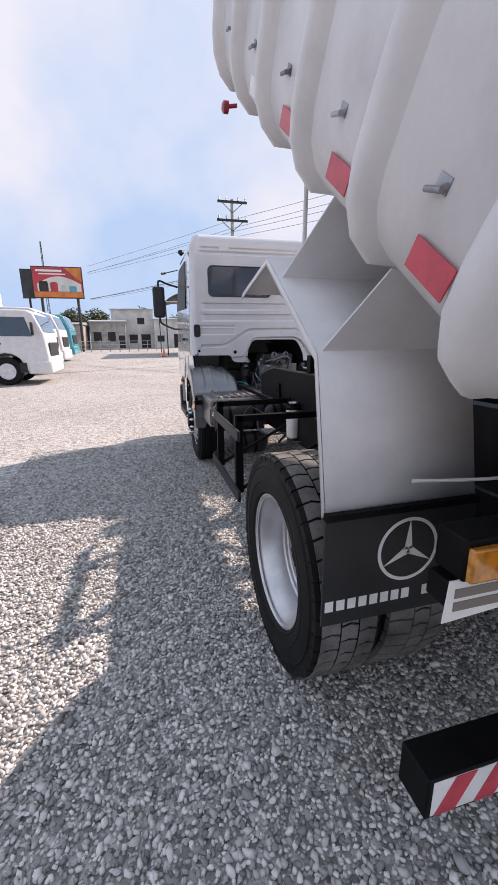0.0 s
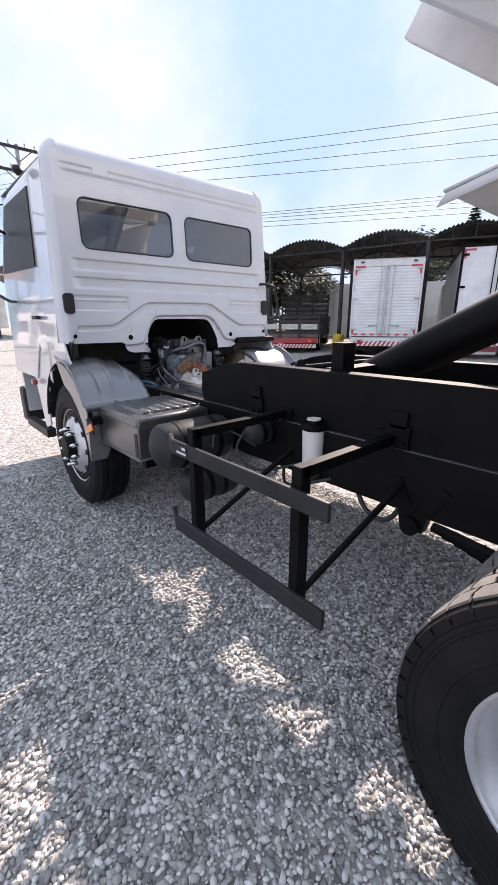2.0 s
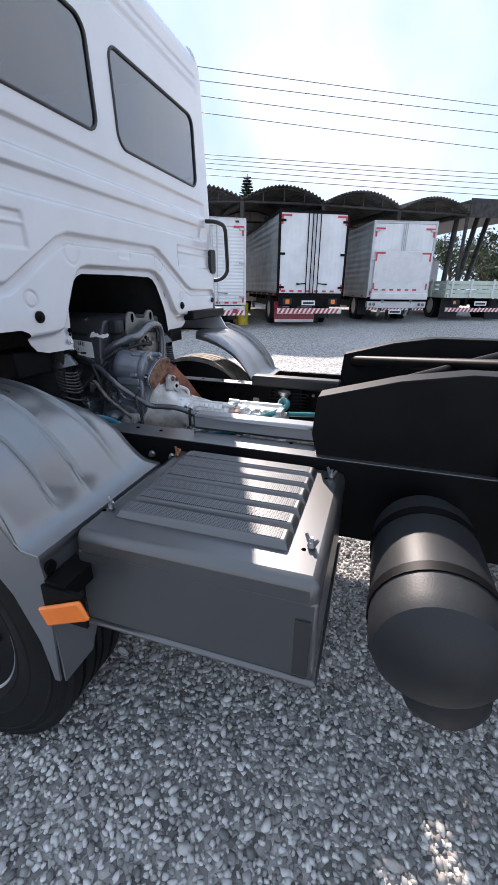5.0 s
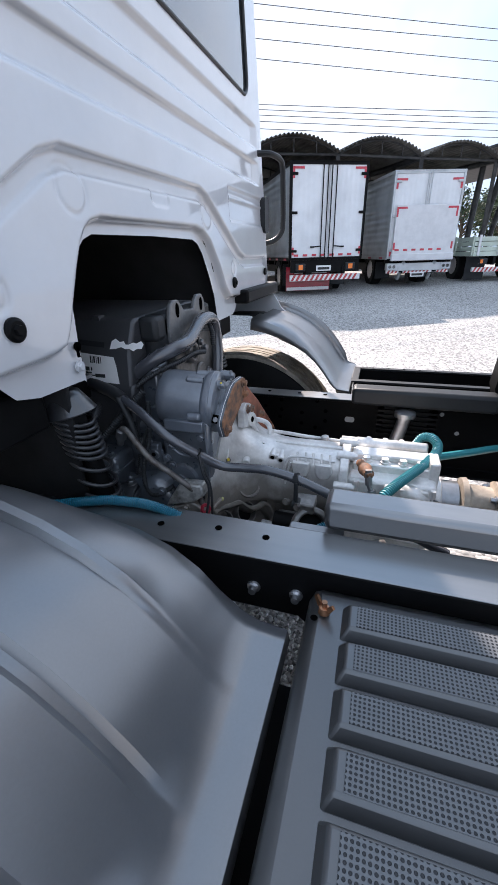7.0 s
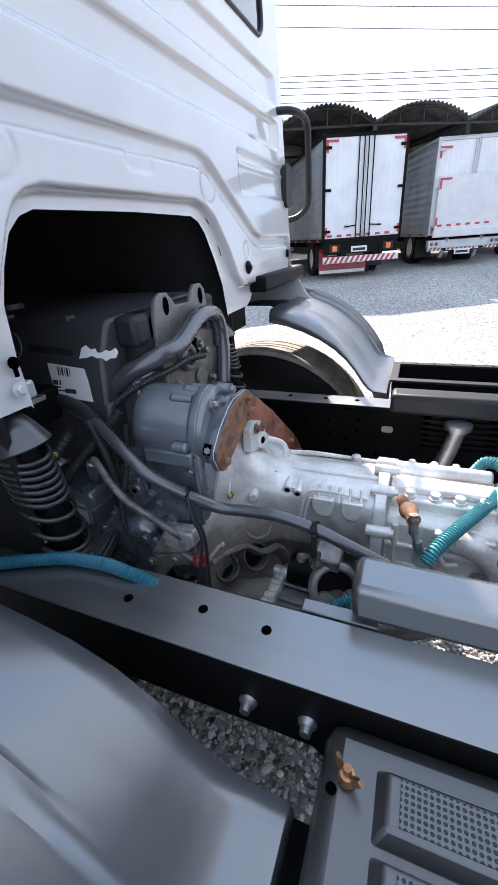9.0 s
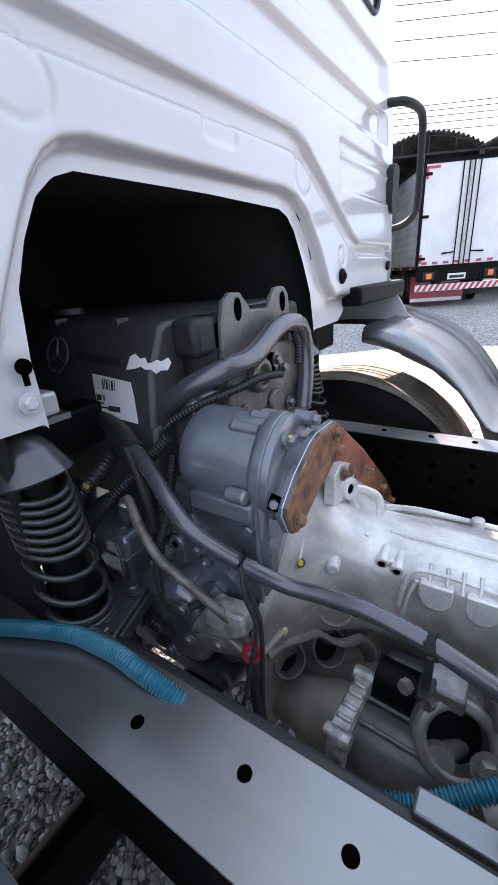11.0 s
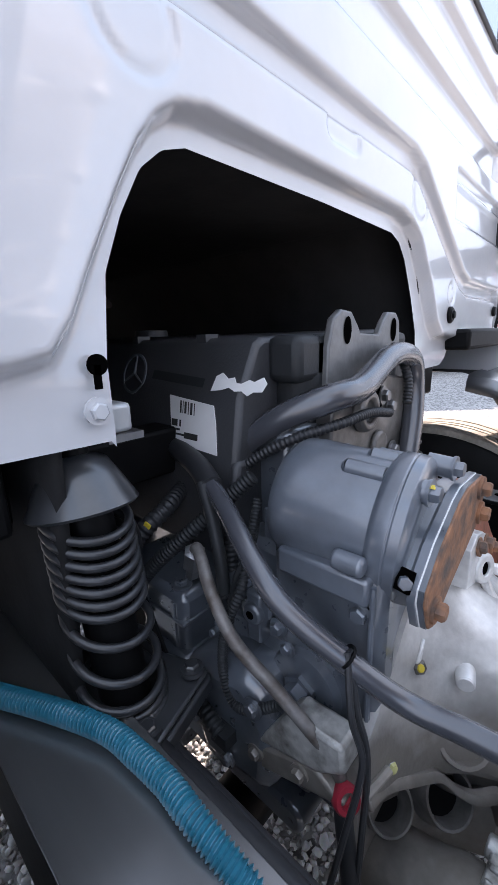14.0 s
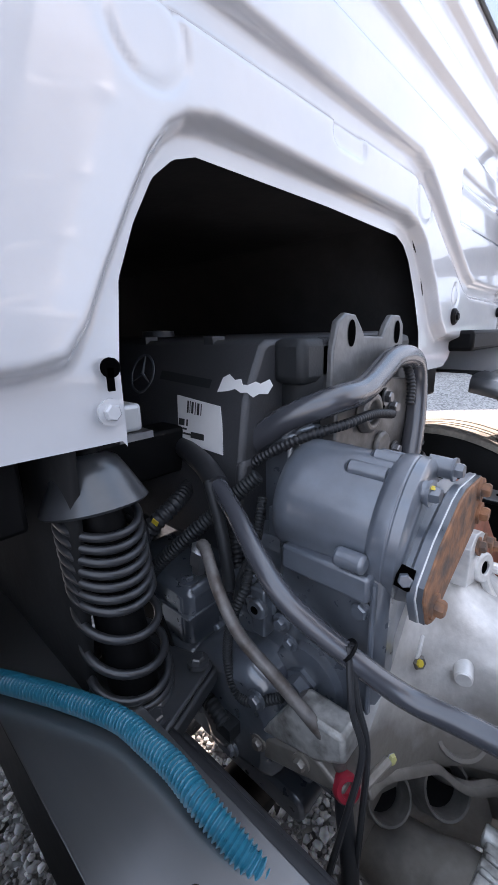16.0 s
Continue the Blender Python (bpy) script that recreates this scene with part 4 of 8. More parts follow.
for s in (-1, 1):
    side = [(0.10, 1.325), (0.11, 2.56), (0.40, 2.56), (0.40, 1.325)]
    part("side_panel", slanted(prism(side, "x", s * 1.078, s * 1.086)), WHITE, cab)
    door = [(0.405, 0.98), (0.405, 2.50), (1.25, 2.50), (1.62, 1.95), (1.66, 0.98), (0.86, 0.98), (0.70, 1.22), (0.62, 1.30)]
    dr = part("cab_door", slanted(prism(door, "x", s * 1.072, s * 1.09)), WHITE, cab, "white cab door", bevel=0.008)
    part("window_surround", slanted(prism([(0.45, 1.90), (0.45, 2.46), (1.22, 2.46), (1.56, 1.93)], "x", s * 1.0905, s * 1.098)), SATIN, dr, "black side window surround")
    part("door_handle", join(box(min(s * 1.09, s * 1.125), max(s * 1.09, s * 1.125), 0.46, 0.60, 1.50, 1.53)), SATIN, dr, bevel=0.006)
    arch = []
    for k in range(9):
        a = radians(10 + 20 * k * 0.62)
        arch.append((FRONT_Y + 0.60 * math.cos(a), 0.56 + 0.62 * math.sin(a)))
    ska = [lambda p, q=q: (s * p[0], q[0] + p[1] * 0.3 * (1 if q[0] > FRONT_Y else 0), q[1] + p[2]) for q in arch]
    part("wheel_arch", strip([(1.09, 0, 0), (1.075, 0.0, 0.0), (0.80, 0, 0.02)], ska), SATIN, cab, "black wheel-arch liner", thick=0.006)
    part("arch_panel", prism([(FRONT_Y + 0.60 * math.cos(radians(a)), 0.56 + 0.62 * math.sin(radians(a))) for a in (115, 100, 85, 70, 55, 40, 25, 10, 0)] + [(0.86, 0.50), (1.0, 0.98), (0.70, 1.25), (0.62, 1.335), (0.02, 1.335), (-0.06, 1.20)], "x", s * 1.062, s * 1.075), WHITE, cab)
    part("step_board", box(min(s * 1.02, s * 1.10), max(s * 1.02, s * 1.10), 0.78, 1.5, 0.42, 0.50), SATIN, cab)
    part("side_repeater", box(min(s * 1.09, s * 1.135), max(s * 1.09, s * 1.135), 0.86, 0.93, 0.92, 0.97), RED, cab, "small red side lamp", bevel=0.01)
front = [(1.62, 0.55), (1.70, 1.0), (1.72, 1.72), (1.64, 1.72), (1.62, 1.0), (1.54, 0.55)]
part("cab_front", prism(front, "x", -1.05, 1.05), WHITE, cab)
part("windscreen", prism([(1.70, 1.72), (1.50, 2.60), (1.495, 2.60), (1.695, 1.72)], "x", -1.0, 1.0), CLEAR, cab, "curved windscreen").visible_shadow = False
part("dashboard", box(-0.98, 0.98, 1.25, 1.62, 1.45, 1.78), INTERIOR, cab, bevel=0.05)
part("cab_bumper", box(-1.08, 1.08, 1.60, 1.78, 0.42, 0.80), SATIN, cab, bevel=0.03)
part("headliner", box(-1.0, 1.0, 0.15, 1.5, 2.60, 2.615), INTERIOR, cab)
# air slots and bolts on the back
for s in (-1, 1):
    part("air_slot", prism(rounded(s * 1.0 - 0.038, s * 1.0 + 0.038, 1.54, 1.685, 0.025), "y", -0.004, 0.05), SATIN, cab, "black louvred air slot")
    part("panel_bolt", join(lathe([(0, 0.020), (0.006, 0.020), (0.010, 0.015)], (s * 0.535, 0.008, 1.355), (0, -1, 0), 18), lathe([(0.010, 0.010), (0.015, 0.008)], (s * 0.535, 0.008, 1.355), (0, -1, 0), 6)), BLACK, cab)
    part("panel_bolt", lathe([(0, 0.016), (0.008, 0.014)], (s * 0.985, 0.006, 1.375), (0, -1, 0), 14), BLACK, cab)
part("keyhole_slot", join(lathe([(0, 0.0092), (0.0035, 0.0092)], (-0.384, 0.024, 1.297), (0, -1, 0), 16), box(-0.3880, -0.3820, 0.0205, 0.0240, 1.276, 1.297)), VOID, cab)
part("flange_bolt", bolt((-0.389, 0.023, 1.257), (0, -1, 0), 0.0085, 0.009), WHITE, cab)
# grab handle on the far corner
part("grab_handle", tube([(0.945, 0.03, 1.842), (0.98, -0.025, 1.842), (1.05, -0.052, 1.832), (1.085, -0.056, 1.805), (1.10, -0.055, 1.76), (1.145, -0.047, 1.59), (1.145, -0.035, 1.54), (1.125, 0.0, 1.508), (1.09, 0.06, 1.495)], 0.0125, 10), SATIN, cab, "black tubular grab handle")
# mirror on the near side
mir = part("door_mirror", box(-1.47, -1.32, 0.55, 0.62, 1.79, 2.17), SATIN, cab, "large black door mirror on tubular arms", bevel=0.03)
part("mirror_glass", box(-1.455, -1.335, 0.621, 0.624, 1.81, 2.15), CHROME, mir)
for line in ([(-1.09, 1.2, 2.24), (-1.25, 0.9, 2.24), (-1.38, 0.6, 2.24), (-1.395, 0.59, 2.17)], [(-1.395, 0.59, 1.79), (-1.37, 0.62, 1.72), (-1.2, 0.95, 1.66), (-1.09, 1.2, 1.66)]):
    part("mirror_arm", tube(line, 0.013, 8), SATIN, mir)
part("antenna", join(rod((-1.09, 1.1, 2.45), (-1.30, 0.8, 2.36), 0.006), rod((-1.28, 0.82, 2.365), (-1.33, 0.76, 2.35), 0.014)), SATIN, cab)
part("marker_knob", join(lathe([(-0.03, 0.01), (0, 0.04), (0.03, 0.03)], (-1.10, 0.45, 2.55), (0, 0, 1), 14)), SATIN, cab)
part("mud_panel", prism([(-0.08, 1.335), (0.5, 1.335), (0.45, 1.15), (0.05, 1.12)], "x", -1.04, -1.03), SATIN, cab)
part("far_step", box(0.60, 1.12, -0.03, 0.55, 1.268, 1.322), BLACK, cab, "black plastic cab corner trim", bevel=0.01)


# ---- front mudguards ----
def front_guard(s):
    """A grey plastic quarter mudguard behind the front wheel, with raised ridges and a dished rim."""
    base = [(1.115, 0.004), (1.09, 0.006), (1.0, 0.001), (0.90, -0.004), (0.80, -0.012), (0.74, -0.017), (0.67, -0.030), (0.63, -0.045), (0.602, -0.062)]
    sec = [(1.130, -0.030), (1.128, -0.008)] + base
    for c, wide, high in ((0.985, 0.012, 0.009), (0.872, 0.014, 0.008), (0.722, 0.012, 0.009)):
        h0 = float(np.interp(-c, [-x for x, _ in base], [h for _, h in base]))
        sec += [(c + wide, h0 + 0.001), (c + wide * 0.45, h0 + high), (c - wide * 0.45, h0 + high), (c - wide, h0 - 0.001)]
    sec.sort(key=lambda q: -q[0])
    if s > 0:
        sec = [(x, h if x > 1.1 else 0.004) for x, h in sec if x > 0.70] + [(0.665, 0.002), (0.652, -0.006), (0.648, -0.022)]
    path = [(0.10, 1.205), (-0.02, 1.195), (-0.09, 1.181), (-0.15, 1.160), (-0.21, 1.129), (-0.265, 1.088), (-0.31, 1.042), (-0.345, 0.996), (-0.374, 0.952), (-0.393, 0.926), (-0.412, 0.912), (-0.456, 0.906), (-0.460, 0.886)]
    if s > 0:
        path = path[1:]
    rows = []
    for i, q in enumerate(path):
        a, b = path[max(i - 1, 0)], path[min(i + 1, len(path) - 1)]
        t = Vector((b[0] - a[0], b[1] - a[1])).normalized()
        nrm = Vector((t.y, -t.x)) * -1
        k = 1 if i < 8 else max(0.0, 1 - (i - 7) / 3)
        drop = (1.75, 1.75, 1.7, 1.5, 1.2, 0.9, 0.7, 0.6, 0.3, 0.1, 0.0, 0.0, 0.0)[i]
        rows.append([(s * x, q[0] + (nrm.x * h * k if x > 0.82 else 0.0), q[1] + (nrm.y * h * k if x > 0.82 else h * drop)) for x, h in sec])
    n = len(sec)
    pts = [p for r in rows for p in r]
    f = [(i * n + k, i * n + k + 1, (i + 1) * n + k + 1, (i + 1) * n + k) for i in range(len(rows) - 1) for k in range(n - 1)]
    g = part("front_mudguard", (pts, f), GUARD_PLASTIC, truck, "dark grey plastic front mudguard with moulded ridges", thick=0.005, angle=40)
    outer = [(0.09, 1.195), (-0.02, 1.185), (-0.15, 1.152), (-0.265, 1.080), (-0.345, 0.988), (-0.40, 0.912), (-0.456, 0.90), (-0.462, 0.85), (-0.44, 0.52)]
    inner = [(FRONT_Y + 0.525 * math.cos(radians(a)), 0.50 + 0.545 * math.sin(radians(a))) for a in (178, 165, 150, 135, 120, 105)]
    part("valance", prism(outer + inner, "x", s * 1.122, s * 1.128), GUARD_PLASTIC, g)
    part("valance_back", prism([(s * 1.122, 0.88), (s * 1.122, 0.52), (s * 1.02, 0.52), (s * 0.98, 0.60), (s * 0.98, 0.885)], "y", -0.455, -0.450), GUARD_PLASTIC, g)
    return g


front_guard(-1)
front_guard(1)
part("side_marker", moved(box(-0.006, 0.006, -0.066, 0.066, -0.026, 0.026), pose(-1.142, -0.512, 0.778, -24, 0, 0)), ORANGE, truck, "orange side marker reflector on a bracket", bevel=0.006)
part("marker_bracket", join(box(-1.13, -1.03, -0.52, -0.462, 0.80, 0.845), box(-1.136, -1.128, -0.565, -0.455, 0.745, 0.835), lathe([(0, 0.018), (0.006, 0.016)], (-1.105, -0.457, 0.862), (0, -1, 0), 16)), BLACK, truck)

# ---- battery box ----
BX0, BX1, BY0, BY1, BZ = -1.048, -0.515, -1.06, -0.482, 0.928
batt = part("battery_box", join(box(BX0 + 0.002, BX1, BY0 + 0.002, BY1 - 0.002, 0.665, BZ - 0.05), box(BX0 - 0.008, BX1, BY0 - 0.008, BY1 + 0.004, 0.655, 0.672)), GREY_PLASTIC, truck, "dark grey plastic battery box with ribbed step lid", bevel=0.012)
lid = part("lid", box(BX0, BX1 + 0.005, BY0, BY1, BZ - 0.075, BZ), GREY_PLASTIC, batt, bevel=0.022)


def perforated():
    m = bpy.data.materials.new("perforated_tread")
    m.use_nodes = True
    n, l = m.node_tree.nodes, m.node_tree.links
    b = n["Principled BSDF"]
    co, mp, vor = n.new("ShaderNodeTexCoord"), n.new("ShaderNodeMapping"), n.new("ShaderNodeTexVoronoi")
    mp.inputs["Scale"].default_value = (178, 178, 0)
    vor.inputs["Randomness"].default_value = 0.0
    vor.inputs["Scale"].default_value = 1.0
    ramp = n.new("ShaderNodeMapRange")
    ramp.inputs["From Min"].default_value, ramp.inputs["From Max"].default_value = 0.26, 0.34
    mix = n.new("ShaderNodeMix")
    mix.data_type = "RGBA"
    mix.inputs["A"].default_value, mix.inputs["B"].default_value = (0.012, 0.012, 0.014, 1), (0.14, 0.145, 0.15, 1)
    l.new(co.outputs["Object"], mp.inputs["Vector"])
    l.new(mp.outputs["Vector"], vor.inputs["Vector"])
    l.new(vor.outputs["Distance"], ramp.inputs["Value"])
    l.new(ramp.outputs["Result"], mix.inputs["Factor"])
    l.new(mix.outputs["Result"], b.inputs["Base Color"])
    bp = n.new("ShaderNodeBump")
    bp.inputs["Strength"].default_value, bp.inputs["Distance"].default_value = 0.8, 0.004
    l.new(ramp.outputs["Result"], bp.inputs["Height"])
    l.new(bp.outputs["Normal"], b.inputs["Normal"])
    b.inputs["Roughness"].default_value = 0.38
    return m


PERF = perforated()
for k in range(6):
    x = -0.933 + k * 0.0703
    o = [(x - 0.034, BZ - 0.002), (x - 0.023, BZ + 0.020), (x + 0.023, BZ + 0.020), (x + 0.031, BZ - 0.002)]
    y0, y1 = BY0 + 0.095, BY1 - 0.068
    pts = [(a, y0 - (0.012 if z < BZ else 0), z) for a, z in o] + [(a, y1 + (0.012 if z < BZ else 0), z) for a, z in o]
    rb = part("tread_rib", (pts, [(0, 1, 2, 3), (7, 6, 5, 4), (0, 4, 5, 1), (1, 5, 6, 2), (2, 6, 7, 3), (3, 7, 4, 0)]), GREY_PLASTIC, lid, bevel=0.004)
    part("perforated_strip", box(x - 0.0195, x + 0.0195, y0 + 0.012, y1 - 0.012, BZ + 0.0195, BZ + 0.0215), PERF, rb, "perforated anti-slip strip")
for x, y, m in ((-0.935, -0.510, STEEL), (-0.572, -0.511, COPPER), (-0.935, -1.02, STEEL), (-0.572, -1.02, STEEL)):
    wing = join(moved(join(prism([(0.004, 0.008), (0.012, 0.010), (0.020, 0.026), (0.015, 0.030), (0.004, 0.016)], "y", -0.0022, 0.0022), prism([(-0.004, 0.008), (-0.012, 0.010), (-0.020, 0.026), (-0.015, 0.030), (-0.004, 0.016)], "y", -0.0022, 0.0022)), pose(x, y, BZ, 0, 0, 55)), rod((x, y, BZ), (x, y, BZ + 0.026), 0.0045, 10), lathe([(0.004, 0.010), (0.015, 0.008), (0.017, 0.0)], (x, y, BZ), (0, 0, 1), 12))
    part("latch", wing, m, batt, "small wing nut on the lid")
    part("latch_slot", lathe([(0, 0.006), (0.0012, 0.0)], (x - 0.012, y + 0.014, BZ), (0, 0, 1), 12), VOID, batt)
part("strap_slot", box(-1.050, -1.0465, -1.045, -1.012, 0.68, 0.83), INK, batt)
for y in (-0.52, -1.04):
    part("box_bracket", box(-1.0, -0.48, y, y + 0.05, 0.60, 0.66), BLACK, truck)


tray = part("equipment_tray", join(box(0.74, 0.755, -1.12, -0.47, 0.70, 0.925), box(0.945, 0.96, -1.12, -0.47, 0.70, 0.925), box(0.755, 0.945, -0.485, -0.47, 0.70, 0.925), box(0.755, 0.945, -1.12, -1.105, 0.70, 0.925), box(0.755, 0.945, -1.105, -0.485, 0.86, 0.87)), BLACK, truck, "black open steel tray on the far side", bevel=0.002)
part("tray_rim", join(box(0.725, 0.755, -1.13, -0.46, 0.9255, 0.934), box(0.945, 0.975, -1.13, -0.46, 0.9255, 0.934), box(0.755, 0.945, -0.49, -0.46, 0.9255, 0.934)), SATIN, tray, bevel=0.002)
for y in (-0.55, -0.62, -0.69, -0.76, -0.83, -0.90, -0.97):
    part("rim_hole", lathe([(0, 0.006), (0.001, 0.0)], (0.96, y, 0.934), (0, 0, 1), 10), VOID, tray)


# ---- fuel tank on the far side, standing just above the tray ----
fuel = part("fuel_tank", prism(rounded(0.56, 1.08, 0.40, 0.985, 0.09), "y", -2.45, -1.14), SATIN, truck, "black rounded fuel tank behind the far rail", bevel=0.012)
for y in (-1.38, -2.15):
    part("tank_strap", prism(rounded(0.555, 1.085, 0.395, 0.990, 0.092), "y", y - 0.025, y + 0.025), BLACK, fuel)


# Sheet added to keep the gap between mudguard and battery box dark.
part("gap_sheet", box(-0.93, -0.525, -0.56, -0.385, 0.640, 0.648), BLACK, truck, "black sheet added to darken the gap under the battery box", bevel=0.002)

# ---- air tanks, side guard, filter ----
def tank(x0, x1, y, z, r, label=""):
    prof = [(0, 0.02), (0.012, r * 0.6), (0.04, r * 0.92), (0.07, r), (x1 - x0 - 0.07, r), (x1 - x0 - 0.04, r * 0.92), (x1 - x0 - 0.012, r * 0.6), (x1 - x0, 0.02)]
    t = part("air_tank", lathe(prof, (x0, y, z), (1, 0, 0), 32), SATIN, truck, "black cylindrical air tank")
    for k in (0.13, x1 - x0 - 0.16):
        part("tank_strap", lathe([(k, r + 0.004), (k + 0.03, r + 0.004)], (x0, y, z), (1, 0, 0), 32), BLACK, t)
    return t


tank(-1.07, -0.55, -1.29, 0.80, 0.135)
tank(-0.94, -0.55, -1.36, 0.55, 0.105)
tank(-0.66, -0.44, -1.62, 0.88, 0.07)
sg = thing("side_guard", "", "")
bpy.data.objects.remove(sg)
for z0, z1 in ((0.875, 0.945), (0.458, 0.535)):
    part("guard_rail", join(box(-1.135, -1.115, -2.545, -1.60, z0, z1), prism([(-1.135, -1.60), (-1.115, -1.60), (-1.065, -1.50), (-1.09, -1.50)], "z", z0, z1)), SATIN, truck, "black side underrun rail", bevel=0.004)
for y in (-1.74, -2.39):
    part("guard_post", box(-1.114, -1.06, y - 0.022, y + 0.022, 0.47, 1.02), BLACK, truck, bevel=0.003)
    part("guard_arm", join(box(-1.10, -0.48, y - 0.022, y + 0.022, 0.975, 1.018)), BLACK, truck, bevel=0.003)
    part("guard_brace", rod((-1.08, y, 0.49), (-0.47, y - 0.08, 0.83), 0.014), BLACK, truck)
    part("arm_plate", box(-0.50, -0.479, y - 0.06, y + 0.06, 0.80, 1.03), BLACK, truck)
dp = part("data_plate", box(-1.1375, -1.1355, -1.74, -1.65, 0.885, 0.935), INK, truck, "small dark maker's plate with white bars")
part("plate_text", join(box(-1.1382, -1.1376, -1.73, -1.70, 0.915, 0.928), box(-1.1382, -1.1376, -1.735, -1.655, 0.892, 0.903)), WHITE_TAPE, dp)
can = part("filter_canister", lathe([(0.0, 0.035), (0.015, 0.05), (0.235, 0.056), (0.24, 0.05)], (-0.535, -1.985, 0.725), (0, 0, 1), 28), PAPER, truck, "white spin-on filter canister")
part("filter_head", join(lathe([(0, 0.058), (0.02, 0.062), (0.03, 0.03), (0.05, 0.03)], (-0.535, -1.985, 0.962), (0, 0, 1), 24), box(-0.55, -0.46, -2.03, -1.91, 0.962, 0.99)), BLACK, can)
part("filter_cap", lathe([(0, 0.036), (0.006, 0.036), (0.006, 0.022), (0.002, 0.02), (0.002, 0.0)], (-0.535, -1.985, 1.013), (0, 0, 1), 24), WHITE_TAPE, can)
part("filter_bowl", lathe([(-0.045, 0.012), (-0.04, 0.04), (0, 0.048)], (-0.535, -1.985, 0.725), (0, 0, 1), 20), INK, can)
part("air_line", join(tube([(-0.5, -1.9, 0.75), (-0.7, -1.75, 0.72), (-0.72, -1.6, 0.80), (-0.6, -1.55, 0.9)], 0.008, 8), tube([(-0.48, -2.2, 0.75), (-0.5, -2.3, 0.62), (-0.5, -2.42, 0.62), (-0.49, -2.5, 0.8)], 0.012, 8), tube([(-0.5, -1.75, 0.70), (-0.62, -1.9, 0.66), (-0.5, -2.1, 0.72)], 0.009, 8), tube([(-0.85, -1.55, 0.83), (-0.75, -1.45, 0.90), (-0.65, -1.50, 0.86), (-0.6, -1.62, 0.80)], 0.006, 8)), HOSE, truck)
br = [(-2.48, 0.62), (-2.46, 0.72), (-2.42, 0.83), (-2.46, 0.845), (-2.525, 0.73), (-2.64, 0.845), (-2.68, 0.82), (-2.60, 0.70), (-2.58, 0.62)]
part("spring_hanger", join(prism(br, "x", -0.52, -0.47), rod((-0.54, -2.53, 0.64), (-0.42, -2.53, 0.64), 0.042)), BLACK, truck)
for x in (-0.5, 0.5):
    leaves = []
    for k in range(6):
        h = 0.72 - 0.05 * k
        leaves.append(tube([(x, REAR_Y - h, 0.66 - 0.012 * k), (x, REAR_Y, 0.60 - 0.018 * k), (x, REAR_Y + h, 0.66 - 0.012 * k)], 0.022, 6))
    part("leaf_spring", join(*leaves), BLACK, truck)
part("propshaft", rod((0.0, -1.05, 0.78), (0.0, -3.2, 0.55), 0.05), BLACK, truck)


# ---- engine, gearbox, cab strut ----
rng = random.Random(5)
SPRING = material("glossy_black_spring", (0.030, 0.031, 0.034), 0.30, vary=0.1, bump=0.02, spec=0.6)
CAP_PAINT = material("satin_black_paint", (0.040, 0.042, 0.046), 0.30, vary=0.15, scale=14, fine=90, bump=0.06, spec=0.7, coat=0.6, coat_rough=0.2)
OIL_TUBE = material("grimy_brown_tube", (0.20, 0.185, 0.175), 0.45, 0.3, vary=0.25, scale=45, fine=120, bump=0.2, tint=(0.11, 0.085, 0.07))
engine = part("engine", join(box(-0.205, 0.30, -0.165, 1.1, 0.72, 0.90), box(-0.03, 0.28, -0.165, 1.1, 0.52, 0.73), box(-0.205, 0.02, -0.165, 1.1, 0.89, 1.06), box(-0.10, 0.30, 0.0, 1.1, 0.89, 1.06), box(-0.16, 0.28, -0.02, 1.05, 1.05, 1.20), prism([(-0.235, 0.78), (-0.205, 0.72), (-0.20, 0.86), (-0.235, 0.84)], "y", -0.10, 0.6), box(-0.225, -0.2, -0.075, 0.05, 0.80, 0.955)), ENGINE_DARK, truck, "dark grey diesel engine under the cab", bevel=0.012)
blk = []
for y, z, w, h in ((-0.12, 0.98, 0.03, 0.05), (0.03, 0.74, 0.05, 0.04), (0.12, 0.72, 0.04, 0.05), (-0.02, 0.70, 0.05, 0.02), (0.26, 0.80, 0.06, 0.05), (0.34, 0.94, 0.05, 0.06), (0.02, 1.00, 0.02, 0.02), (-0.09, 0.78, 0.02, 0.03), (0.2, 0.64, 0.05, 0.03)):
    blk.append(moved(box(-0.03, 0.02, -w, w, -h, h), pose(-0.212, y, z, rng.uniform(-15, 15), 0, 0)))
for q in blk:
    part("side_casting", q, ENGINE_DARK, engine, bevel=0.010)
for y, z, r in ((-0.062, 0.868, 0.026), (0.06, 0.90, 0.012), (0.10, 0.76, 0.012), (-0.01, 0.985, 0.011), (0.15, 0.80, 0.010), (-0.13, 1.02, 0.011), (0.01, 0.76, 0.012), (-0.11, 0.90, 0.010), (0.22, 0.72, 0.012), (0.28, 0.86, 0.012), (-0.07, 0.80, 0.009), (0.05, 0.83, 0.009)):
    part("engine_bolt", moved(bolt((0, 0, 0), (-1, 0, 0), r, r * 1.2), pose(-0.228, y, z)), ENGINE_GREY, engine)
for y, z, w, h, d in ((-0.03, 0.93, 0.055, 0.045, 0.030), (-0.13, 0.84, 0.045, 0.06, 0.035), (0.04, 0.80, 0.05, 0.035, 0.040), (-0.02, 0.72, 0.09, 0.02, 0.045)):
    part("side_boss", moved(prism(rounded(-w, w, -h, h, 0.018), "x", -d, 0.02), pose(-0.215, y, z)), ENGINE_DARK, engine, bevel=0.006)
part("core_plug", lathe([(0, 0.030), (0.010, 0.028), (0.010, 0.020), (0.004, 0.018), (0.004, 0.0)], (-0.232, -0.135, 0.915), (-1, 0, 0), 20), ENGINE_GREY, engine)
